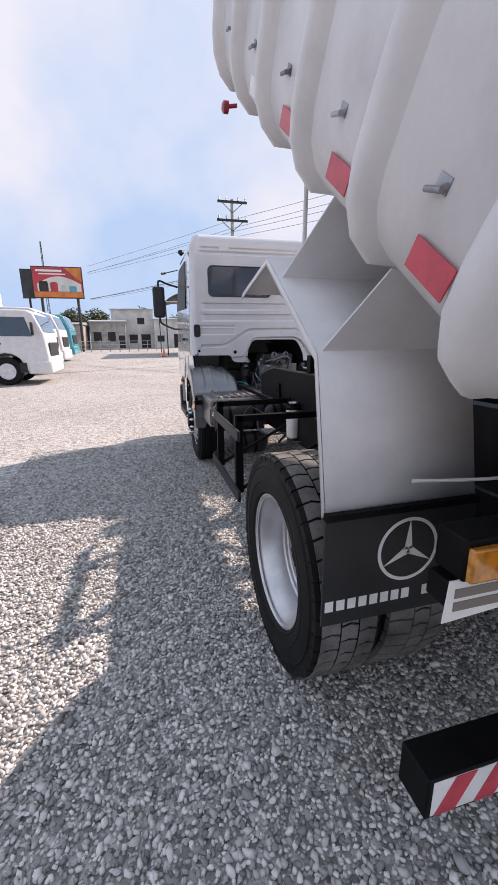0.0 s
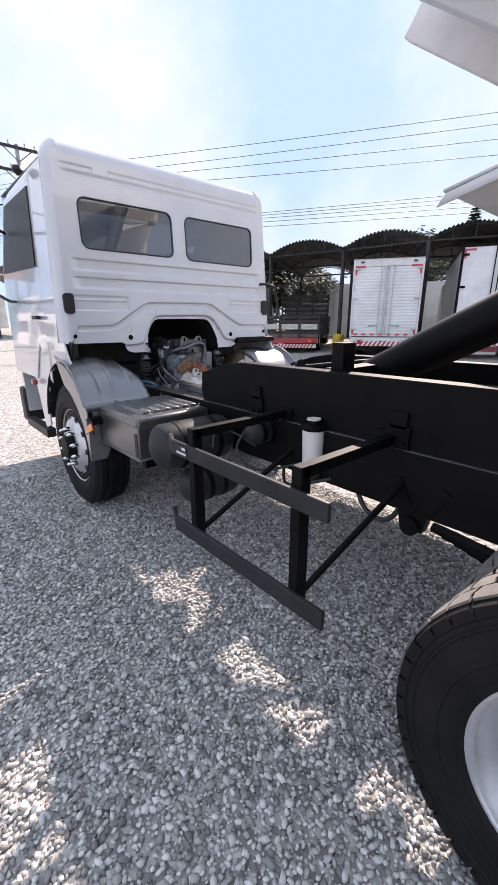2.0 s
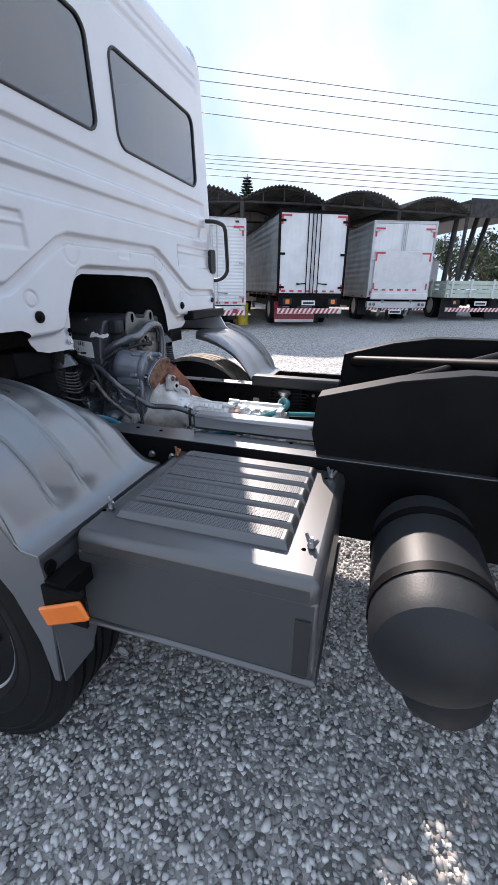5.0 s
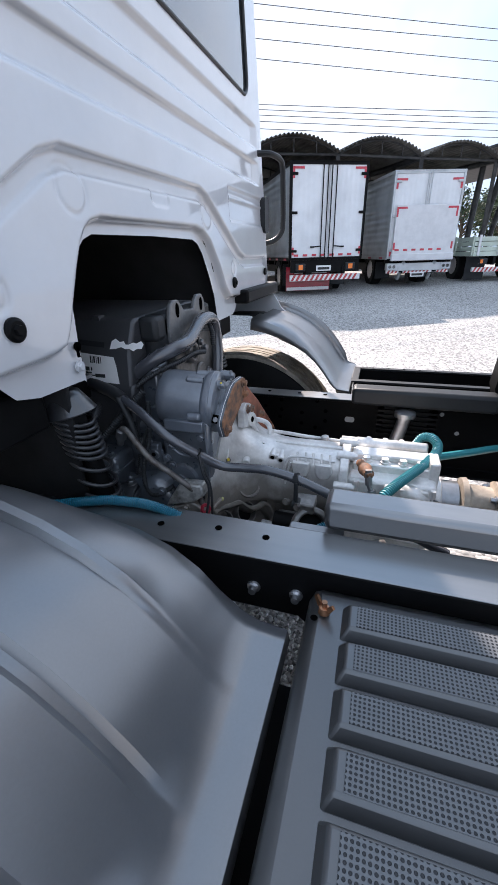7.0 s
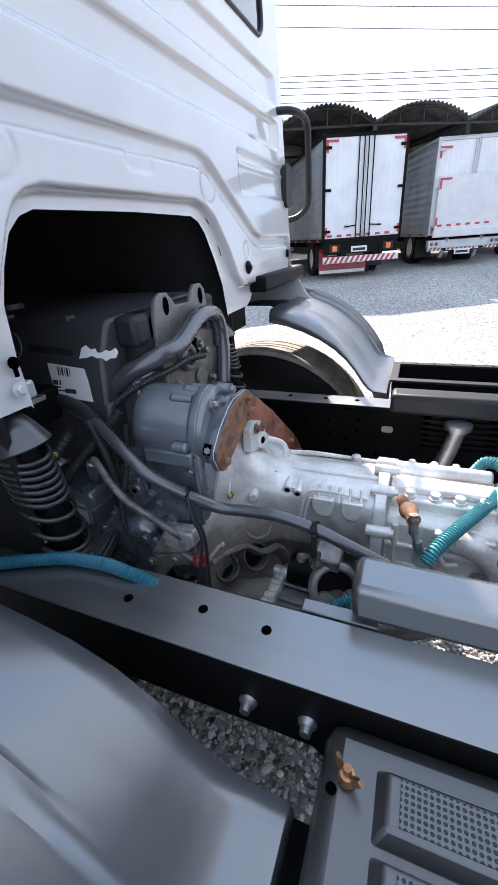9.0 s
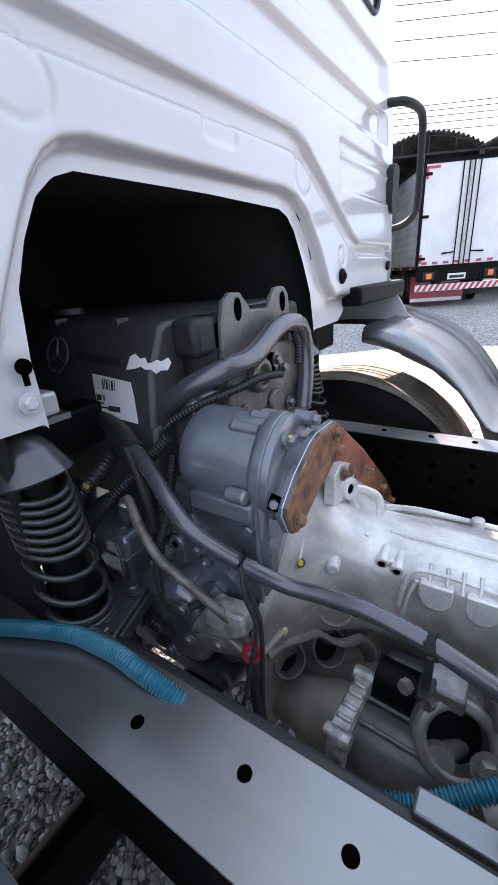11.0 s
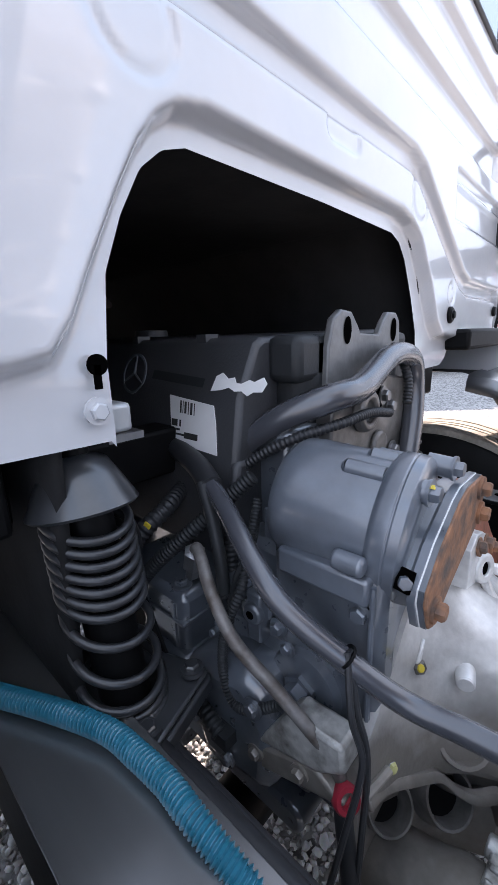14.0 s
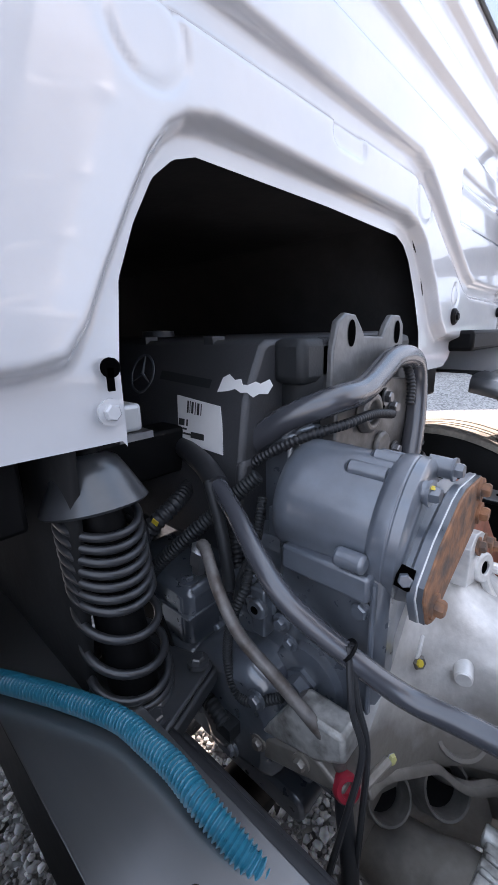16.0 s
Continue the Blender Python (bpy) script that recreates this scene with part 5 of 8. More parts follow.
part("sensor", join(rod((-0.225, 0.0, 0.87), (-0.275, -0.01, 0.885), 0.011, 10), lathe([(0, 0.016), (0.012, 0.016)], (-0.25, -0.005, 0.878), (-1, -0.2, 0.3), 6)), SATIN, engine)
pl = part("filter_housing", join(box(-0.285, -0.18, 0.065, 0.235, 0.885, 0.985), box(-0.30, -0.18, 0.05, 0.25, 0.868, 0.90)), ENGINE_DARK, engine, "dark square pump housing", bevel=0.012)
for y in (0.09, 0.21):
    part("engine_bolt", bolt((-0.265, y, 0.985), (0, 0, 1), 0.010, 0.01), ENGINE_DARK, pl)
part("gear_case", prism([(0.055, 0.915), (0.060, 0.86), (0.02, 0.775), (-0.095, 0.80), (-0.105, 0.90), (-0.062, 0.955), (0.0, 0.940)], "x", -0.302, -0.19), ENGINE_DARK, engine, "grey gear case on the block", bevel=0.022)
part("pale_casting", prism([(-0.077, 0.880), (-0.118, 0.945), (-0.126, 0.952), (-0.182, 0.955), (-0.186, 0.925), (-0.156, 0.902)], "x", -0.303, -0.27), WORN_ALU, engine, "pale oil-stained casting", bevel=0.005)
part("lower_flange", prism([(0.0, 0.838), (-0.150, 0.902), (-0.185, 0.880), (-0.012, 0.812)], "x", -0.300, -0.26), DIRTY_ALU, engine, bevel=0.004)
part("block_wall", box(-0.243, -0.20, -0.188, -0.055, 0.86, 1.105), ENGINE_DARK, engine, bevel=0.012)
plug = part("access_plate", lathe([(0, 0.046), (0.010, 0.043), (0.012, 0.036), (0.012, 0.0)], (-0.243, -0.104, 0.930), (-1, 0, 0), 28), ENGINE_DARK, engine, "oval access plate with a hexagon plug")
part("hex_plug", lathe([(0, 0.021), (0.006, 0.021), (0.006, 0.015), (0.020, 0.014)], (-0.255, -0.104, 0.930), (-1, 0, 0), 6), ENGINE_GREY, plug)
for y, z in ((-0.085, 0.975), (-0.148, 0.92)):
    part("engine_bolt", bolt((-0.254, y, z), (-1, 0, 0), 0.007, 0.008), ENGINE_DARK, plug)
for y, z in ((-0.08, 1.02), (-0.165, 1.055), (-0.165, 0.885), (-0.075, 0.885)):
    part("engine_bolt", bolt((-0.243, y, z), (-1, 0, 0), 0.009, 0.010), ENGINE_DARK, engine)
for y, z in ((-0.02, 0.838), (-0.075, 0.860), (-0.135, 0.883)):
    part("engine_bolt", bolt((-0.300, y, z), (-1, 0, 0), 0.007, 0.009), DIRTY_ALU, engine)
part("sump", join(box(0.0, 0.27, 0.10, 0.95, 0.36, 0.56)), ENGINE_DARK, engine, bevel=0.03)

# black cover with label, sticker and an emblem
cov_o = [(-0.225, 1.02), (-0.192, 1.24), (-0.158, 1.308), (-0.145, 1.316), (0.20, 1.325), (0.24, 1.29), (0.24, 1.02)]
cover = part("engine_cover", join(prism(cov_o, "y", 0.035, 0.85), prism([(-0.225, 1.02), (-0.205, 1.16), (-0.05, 1.16), (-0.05, 1.02)], "y", 0.03, 0.05)), COVER_BLACK, engine, "black textured plastic engine cover with torn stickers", bevel=0.008)


def on_cover(y, z, off=0.0015):
    """A place on the slanting left face of the cover."""
    x = -0.225 + (z - 1.02) * (0.033 / 0.22) if z < 1.24 else -0.192 + (z - 1.24) * 0.5
    return (x - off, y, z)


def cover_patch(pts, mat, name, label=""):
    p = [on_cover(y, z) for y, z in pts]
    q = [on_cover(y, z, 0.0003) for y, z in pts]
    n = len(p)
    return part(name, (p + q, [tuple(range(n)), tuple(range(2 * n - 1, n - 1, -1))] + [(i, (i + 1) % n, (i + 1) % n + n, i + n) for i in range(n)]), mat, cover, label)


cover_patch([(0.178, 1.236), (0.082, 1.228), (0.076, 1.205), (0.070, 1.162), (0.128, 1.165), (0.168, 1.173), (0.174, 1.205)], PAPER, "paper_label", "white printed paper label with torn corner")
for k, (y0, y1, z0, z1) in enumerate(((0.152, 0.148, 1.212, 1.230), (0.146, 0.144, 1.212, 1.230), (0.142, 0.137, 1.212, 1.229), (0.134, 0.132, 1.211, 1.229), (0.129, 0.124, 1.211, 1.228), (0.121, 0.119, 1.211, 1.228), (0.170, 0.156, 1.192, 1.202), (0.152, 0.148, 1.192, 1.202), (0.170, 0.150, 1.186, 1.189), (0.166, 0.140, 1.179, 1.182), (0.140, 0.110, 1.176, 1.185))):
    q = [on_cover(y, z, 0.0022) for y, z in ((y0, z0), (y1, z0), (y1, z1), (y0, z1))]
    part("print_bar", (q, [(0, 1, 2, 3)]), INK, cover)
cover_patch([(0.092, 1.247), (0.089, 1.266), (0.079, 1.271), (0.066, 1.264), (0.055, 1.266), (0.049, 1.259), (0.040, 1.259), (0.028, 1.264), (0.019, 1.262), (0.006, 1.268), (-0.002, 1.261), (0.002, 1.251), (0.016, 1.250), (0.024, 1.245), (0.036, 1.250), (0.048, 1.249), (0.060, 1.253), (0.074, 1.249)], PAPER, "torn_sticker", "torn remains of a white sticker")
# emblem and moulded lettering as plain raised shapes
emb = lathe([(0, 0.030), (0, 0.034), (0.002, 0.034), (0.002, 0.030)], (0, 0, 0), (-1, 0, 0), 32, closed=True)
rays = [rod((-0.001, 0, 0), (-0.001, 0.03 * math.cos(a), 0.03 * math.sin(a)), 0.0028, 6, 0.001) for a in (math.pi / 2, math.pi * 7 / 6, math.pi * 11 / 6)]
part("emblem", moved(join(emb, *rays), pose(-0.183, 0.285, 1.262, 0, 18, 0)), ENGINE_GREY, cover, "round moulded emblem")
part("moulded_lettering", (lambda q: (q, [(0, 1, 2, 3)]))([on_cover(y, z, 0.0012) for y, z in ((0.235, 1.257), (0.110, 1.250), (0.110, 1.262), (0.235, 1.270))]), SATIN, cover, "faint moulded lettering band")
part("filler_cap", lathe([(0, 0.035), (0.012, 0.033), (0.014, 0.0)], (-0.05, 0.42, 1.322), (0, 0, 1), 20), COVER_BLACK, cover)
part("cover_top", join(box(-0.10, 0.22, -0.015, 0.05, 1.20, 1.318), box(-0.135, -0.06, -0.015, 0.04, 1.255, 1.318)), SATIN, engine, bevel=0.012)
for y in (0.135, 0.31):
    part("cover_latch", box(-0.155, -0.13, y, y + 0.02, 1.305, 1.322), COVER_BLACK, cover)

# lifting bracket with two eyes and the rear timing case
eye_o = [(-0.080, 1.20), (-0.078, 1.30), (-0.066, 1.338), (-0.045, 1.350), (-0.018, 1.348), (0.002, 1.330), (0.012, 1.318), (0.075, 1.315), (0.090, 1.335), (0.108, 1.350), (0.138, 1.350), (0.155, 1.335), (0.160, 1.30), (0.155, 1.20)]
lift = part("lifting_bracket", prism(eye_o, "y", -0.024, -0.012), STARTER_DARK, engine, "dark grey steel lifting bracket with two eyes", bevel=0.003)
for x, z in ((-0.03, 1.322), (0.128, 1.322)):
    part("eye_hole", prism([(x + 0.013 * math.cos(a) * (0.8), z + 0.019 * math.sin(a)) for a in [k * math.pi / 8 for k in range(16)]], "y", -0.0255, -0.0245), VOID, lift)
case = part("timing_case", join(prism([(-0.10, 1.05), (-0.09, 1.22), (0.0, 1.26), (0.17, 1.24), (0.20, 1.05)], "y", -0.04, 0.0), lathe([(0, 0.034), (0.016, 0.03), (0.016, 0.018), (0.004, 0.016), (0.004, 0)], (-0.005, -0.04, 1.205), (0, -1, 0), 20), lathe([(0, 0.026), (0.01, 0.024), (0.01, 0.0)], (0.05, -0.04, 1.14), (0, -1, 0), 16)), OILY_STEEL, engine, bevel=0.004)
for x, z in ((-0.055, 1.15), (0.085, 1.20), (-0.04, 1.10), (0.06, 1.22), (0.11, 1.12)):
    part("engine_bolt", bolt((x, -0.042, z), (0, -1, 0), 0.010, 0.012), STEEL, case)
part("case_hole", lathe([(0, 0.022), (0.001, 0.0)], (0.045, -0.0405, 1.215), (0, -1, 0), 20), VOID, case)
part("dark_canister", lathe([(0, 0.035), (0.09, 0.035)], (-0.085, 0.02, 1.19), (0, 0, 1), 20), SATIN, engine)

def radial(outline, cx, cz, n=48):
    """An outline sampled along n rays from a centre, so that two of them can be lofted."""
    out = []
    for k in range(n):
        a = 2 * math.pi * (k + 0.5) / n
        dx, dz = math.cos(a), math.sin(a)
        best = 0.0
        for (ax, az), (bx, bz) in zip(outline, outline[1:] + outline[:1]):
            ex, ez = bx - ax, bz - az
            den = dx * ez - dz * ex
            if abs(den) < 1e-9:
                continue
            r = ((ax - cx) * ez - (az - cz) * ex) / den
            s = ((ax - cx) * dz - (az - cz) * dx) / den
            if r > 0 and -1e-6 <= s <= 1 + 1e-6:
                best = max(best, r)
        out.append((cx + best * dx, cz + best * dz))
    return out


def loft(sections):
    """Skins rows of (y, outline) with the same number of points, closed at both ends."""
    n = len(sections[0][1])
    pts = [(x, y, z) for y, o in sections for x, z in o]
    f = [(i * n + k, i * n + (k + 1) % n, (i + 1) * n + (k + 1) % n, (i + 1) * n + k) for i in range(len(sections) - 1) for k in range(n)]
    f += [tuple(range(n)), tuple(range((len(sections) - 1) * n, len(sections) * n))]
    return pts, f


def blend(a, b, k):
    return [(p[0] + (q[0] - p[0]) * k, p[1] + (q[1] - p[1]) * k) for p, q in zip(a, b)]


def hollow(at_, axis, r, r_in, long, deep, sides=24):
    """A short cast tube with a blind bore."""
    return lathe([(0, r * 1.08), (long * 0.5, r), (long - 0.004, r * 0.98), (long, r * 0.93), (long, r_in), (long - deep, r_in * 0.92), (long - deep, 0.0)], at_, axis, sides)


# pump housing: big grey cylinder with a rusty end plate
PUMP_AXIS = (-0.13, 1, 0.09)


def pump_at(y, dx=0.0, dz=0.0):
    """A place beside the pump's slightly slanting axis."""
    return (-0.195 - 0.13 * y + dx, y, 1.139 + 0.09 * y + dz)


pump = part("pump_housing", join(lathe([(-0.042, 0.050), (-0.048, 0.062), (-0.058, 0.0685), (-0.075, 0.070), (-0.158, 0.0705), (-0.161, 0.0745), (-0.165, 0.0765), (-0.176, 0.0770), (-0.1765, 0.0760), (-0.178, 0.0760), (-0.1785, 0.0770), (-0.188, 0.0762), (-0.192, 0.070), (-0.194, 0.045)], pump_at(0), PUMP_AXIS, 56),
                                 box(-0.19, -0.12, -0.18, 0.0, 1.04, 1.10)), ENGINE_GREY, engine, "grey painted pump housing with rusty end plate", bevel=0.0015)
part("pump_foot", join(box(-0.256, -0.12, -0.176, -0.072, 1.070, 1.099), box(-0.238, -0.12, -0.182, -0.074, 0.99, 1.072), rod((-0.255, -0.140, 1.112), (-0.255, -0.172, 1.112), 0.010, 14)), ENGINE_GREY, pump, "ledge of the pump foot", bevel=0.004)
for a, y0, y1, r in ((118, -0.128, -0.165, 0.009), (92, -0.140, -0.165, 0.008), (55, -0.13, -0.165, 0.009)):
    c, s_ = 0.069 * math.cos(radians(a)), 0.069 * math.sin(radians(a))
    part("housing_boss", join(rod(pump_at(y0, c, s_), pump_at(y1, c, s_), r, 14), lathe([(-0.004, r * 0.7), (0, r)], pump_at(y0, c, s_), (0, -1, 0), 14)), ENGINE_GREY, pump)
for c, s_ in ((-0.028, 0.054), (0.045, 0.058), (0.07, 0.0)):
    boss = part("housing_boss", rod(pump_at(-0.178, c, s_), pump_at(-0.203, c, s_), 0.0115, 16), ENGINE_GREY, pump)
    part("engine_bolt", bolt(pump_at(-0.203, c, s_), (0, -1, 0), 0.0088, 0.011), ENGINE_GREY, boss)
part("paint_mark", lathe([(0, 0.0035), (0.0015, 0.0)], pump_at(-0.207, -0.032, 0.062), (-0.3, -0.3, 0.9), 6), YELLOW, pump, "dab of yellow marking paint")


def swell(outline, k):
    """An outline grown evenly about its middle."""
    mx, mz = sum(p[0] for p in outline) / len(outline), sum(p[1] for p in outline) / len(outline)
    return [(mx + (x - mx) * k, mz + (z - mz) * k) for x, z in outline]


PLATE = [(-0.160, 1.158), (-0.138, 1.164), (-0.078, 1.162), (-0.066, 1.154), (-0.064, 1.118), (-0.074, 1.106), (-0.120, 1.088), (-0.169, 1.069), (-0.200, 1.054), (-0.212, 1.050), (-0.226, 1.056), (-0.242, 1.090), (-0.240, 1.102), (-0.208, 1.131)]
neck = radial(swell(PLATE, 1.04), -0.15, 1.11)
part("gasket_frame", loft([(-0.186, radial(swell(PLATE, 0.90), -0.15, 1.11)), (-0.202, radial(swell(PLATE, 0.86), -0.15, 1.11)), (-0.207, neck), (-0.214, neck)]), ENGINE_GREY, pump, angle=40)
part("gasket", prism(swell(PLATE, 1.01), "y", -0.2138, -0.2155), PAPER, pump, "thin pale paper gasket")
plate2 = part("end_plate", prism(PLATE, "y", -0.2154, -0.223), RUST, pump, "rusty lozenge-shaped end plate", bevel=0.0015)
part("plate_edge", prism(swell(PLATE, 1.012), "y", -0.2155, -0.2205), ENGINE_DARK, plate2)
for x, z in ((-0.086, 1.150), (-0.216, 1.072), (-0.078, 1.118)):
    part("engine_bolt", bolt((x, -0.223, z), (0, -1, 0), 0.0088, 0.011), RUST, plate2)
part("bolt_notch", moved(box(-0.003, 0.003, -0.007, 0.007, -0.010, 0.010), pose(-0.2405, -0.203, 1.106, 0, 20, -12)), VOID, pump)
part("engine_bolt", lathe([(0, 0.0065), (0.0055, 0.0065), (0.0065, 0.0055), (0.0065, 0.0)], (-0.2425, -0.204, 1.106), (-1, -0.45, 0.2), 6), ENGINE_GREY, pump)

# flywheel plate, bell housing and gearbox
part("flywheel_plate", prism([(-0.12, 1.135), (-0.06, 1.142), (-0.016, 1.132), (0.05, 1.098), (0.09, 1.068), (0.16, 1.018), (0.223, 0.965), (0.30, 0.902), (0.361, 0.852), (0.42, 0.795), (0.47, 0.738), (0.48, 0.60), (0.44, 0.52), (-0.05, 0.52), (-0.10, 0.95)], "y", -0.192, -0.1765), RUST_RED, engine, "red-brown flywheel cover plate", bevel=0.004)
BELL = radial([(-0.284, 0.846), (-0.288, 0.862), (-0.279, 0.900), (-0.263, 0.923), (-0.238, 0.946), (-0.209, 0.978), (-0.178, 1.020), (-0.12, 1.056), (-0.044, 1.062), (0.0, 1.050), (0.079, 1.005), (0.17, 0.932), (0.303, 0.820), (0.40, 0.74), (0.40, 0.5), (0.0, 0.5), (-0.06, 0.70), (-0.10, 0.806), (-0.15, 0.824)], 0.04, 0.78, 144)
CASE = radial([(-0.03, 0.62), (-0.07, 0.78), (-0.108, 0.812), (-0.112, 0.83), (-0.102, 0.90), (-0.094, 0.932), (-0.076, 0.951), (-0.030, 0.960), (0.04, 0.948), (0.17, 0.886), (0.215, 0.83), (0.22, 0.62)], 0.04, 0.78, 144)
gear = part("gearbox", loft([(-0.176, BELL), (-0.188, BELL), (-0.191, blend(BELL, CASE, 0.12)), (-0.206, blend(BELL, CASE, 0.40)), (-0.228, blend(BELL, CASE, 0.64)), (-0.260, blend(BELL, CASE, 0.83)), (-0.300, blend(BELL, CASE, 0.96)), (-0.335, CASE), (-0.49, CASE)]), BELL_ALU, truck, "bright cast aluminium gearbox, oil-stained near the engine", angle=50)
# lug with two rusty bolts, an eye and a cast loop
lug = part("lifting_eye", join(prism([(-0.085, 1.02), (-0.082, 1.070), (-0.060, 1.082), (-0.030, 1.074), (0.0, 1.058), (0.010, 1.030), (0.02, 0.985)], "y", -0.222, -0.204),
                               lathe([(-0.012, 0.021), (0.014, 0.020), (0.016, 0.018), (0.016, 0.009), (-0.010, 0.008)], (-0.024, -0.216, 1.022), (-0.3, -1, 0.15), 24, capped=False),
                               tube([(-0.015, -0.226, 1.020), (0.004, -0.245, 1.010), (0.014, -0.262, 0.998), (0.010, -0.272, 0.980), (0.0, -0.272, 0.955)], 0.0075, 10),
                               tube([(-0.024, -0.228, 1.010), (-0.020, -0.238, 0.985), (-0.012, -0.250, 0.968), (0.0, -0.268, 0.958)], 0.0065, 10)), ALU, gear, bevel=0.003)
part("eye_bore", lathe([(0, 0.0095), (0.001, 0.0)], (-0.0275, -0.228, 1.0238), (-0.3, -1, 0.15), 16), VOID, lug)
for x, z in ((-0.050, 1.062), (-0.012, 1.052)):
    part("engine_bolt", bolt((x, -0.222, z), (0, -1, 0.15), 0.008, 0.010), RUST, lug, "rusty bolt")
# peg, bosses, pads and ribs on the near side
part("cast_peg", lathe([(0, 0.012), (0.03, 0.0105), (0.044, 0.0098), (0.046, 0.008), (0.046, 0.0)], (-0.100, -0.232, 0.940), (-0.96, -0.27, 0.06), 18), ALU, gear)
part("twin_boss", join(rod((-0.060, -0.303, 0.950), (-0.098, -0.306, 0.946), 0.010, 16), rod((-0.060, -0.326, 0.946), (-0.098, -0.329, 0.940), 0.010, 16), box(-0.092, -0.060, -0.329, -0.303, 0.938, 0.950)), ALU, gear, bevel=0.002)
for y, z in ((-0.306, 0.946), (-0.329, 0.940)):
    part("boss_bore", lathe([(0, 0.006), (0.0012, 0.0)], (-0.0982, y, z), (-1, -0.07, -0.1), 12), VOID, gear)
for y0, y1 in ((-0.364, -0.410), (-0.425, -0.470)):
    o = [(y0, 0.946), (y1, 0.946), (y1, 0.922), (y1 + 0.006, 0.908), (y1 + 0.016, 0.902), (y0 - 0.016, 0.902), (y0 - 0.006, 0.908), (y0, 0.922)]
    pad = prism(o, "x", -0.097, -0.112)
    part("cast_pad", pad, ALU, gear, bevel=0.003)
part("cast_rib", tube([(-0.108, -0.338, 0.885), (-0.106, -0.343, 0.925), (-0.100, -0.352, 0.950), (-0.097, -0.372, 0.957), (-0.095, -0.42, 0.956), (-0.095, -0.476, 0.952)], 0.0042, 8), ALU, gear)
part("cast_rib", tube([(-0.110, -0.345, 0.875), (-0.108, -0.352, 0.915), (-0.104, -0.360, 0.94)], 0.003, 8), ALU, gear)
for y in (-0.375, -0.398, -0.418, -0.440, -0.462):
    part("cast_rib", rod((-0.090, y, 0.968), (-0.106, y - 0.002, 0.940), 0.0032, 6), ALU, gear)
part("cast_rib", tube([(-0.030, -0.30, 0.962), (-0.028, -0.38, 0.963), (-0.028, -0.488, 0.962)], 0.005, 8), ALU, gear, "raised casting seam")
part("cast_rib", tube([(0.04, -0.27, 0.962), (0.11, -0.31, 0.928), (0.15, -0.36, 0.905), (0.165, -0.485, 0.893)], 0.006, 8), ALU, gear)
part("cast_boss", lathe([(-0.02, 0.013), (0.012, 0.012), (0.014, 0.009), (0.014, 0.0)], (0.155, -0.421, 0.898), (0, 0.1, 1), 16), ALU, gear)
part("cast_boss", lathe([(-0.02, 0.009), (0.010, 0.008), (0.011, 0.0)], (0.17, -0.300, 0.868), (0, 0.1, 1), 14), ALU, gear)
part("cast_boss", lathe([(0, 0.004), (0.004, 0.003), (0.004, 0.0)], (-0.074, -0.275, 0.975), (-0.5, -0.3, 0.8), 10), ALU, gear)
part("engine_bolt", bolt((-0.166, -0.196, 0.958), (-0.55, -1, 0.3), 0.0085, 0.012), OILY_STEEL, gear)
part("paint_mark", lathe([(0, 0.0048), (0.002, 0.004), (0.0025, 0.0)], (-0.177, -0.206, 0.966), (-0.5, -1, 0.5), 7), YELLOW, gear, "dab of yellow marking paint")
part("cast_fin", prism([(-0.176, 0.962), (-0.160, 0.990), (-0.158, 0.988), (-0.168, 0.958)], "y", -0.203, -0.199), ALU, gear, bevel=0.002)
part("engine_bolt", bolt((-0.226, -0.190, 0.872), (-0.2, -1, 0.1), 0.008, 0.013), STEEL, gear)
part("paint_mark", lathe([(0, 0.0066), (0.003, 0.005), (0.004, 0.0)], (-0.229, -0.203, 0.875), (-0.3, -1, 0.2), 6), CREAM_MARK, gear, "dab of pale yellow marking paint")
for x, z in ((0.12, 0.985), (0.24, 0.888), (0.34, 0.80)):
    part("engine_bolt", bolt((x, -0.211, z), (0, -1, 0), 0.009, 0.014), RUST, gear)
# wavy lower lip of the bell with two bores, and a third bore above them
lip_line = [(-0.262, -0.190, 0.850), (-0.240, -0.192, 0.845), (-0.222, -0.199, 0.842), (-0.200, -0.212, 0.836), (-0.183, -0.223, 0.833), (-0.171, -0.233, 0.829), (-0.156, -0.251, 0.806), (-0.145, -0.269, 0.801), (-0.131, -0.290, 0.809), (-0.124, -0.306, 0.790), (-0.120, -0.315, 0.760)]
lip_bend = smooth_line(lip_line, 5)
sheet = strip([(0.012, 0.0), (0.004, 0.007), (-0.004, 0.006), (-0.008, -0.004), (-0.006, -0.035)], [lambda q, c=c: (c.x - q[0] * 0.3 + (0.02 if q[1] < -0.02 else 0), c.y + q[0] * -0.6 + (0.02 if q[1] < -0.02 else 0), c.z + q[1]) for c in lip_bend])
part("bell_lip", sheet, DIRTY_ALU, gear, "wavy oil-dark lip of the bell housing", thick=0.006)
skirt = [(-0.258, -0.170), (-0.258, -0.178), (-0.200, -0.186), (-0.155, -0.210), (-0.118, -0.246), (-0.098, -0.290), (-0.06, -0.310), (-0.06, -0.176)]
part("bell_skirt", prism(skirt, "z", 0.66, 0.838), DIRTY_ALU, gear, "oily lower wall of the bell housing", bevel=0.004)
AXB = (-0.44, -0.70, 0.56)
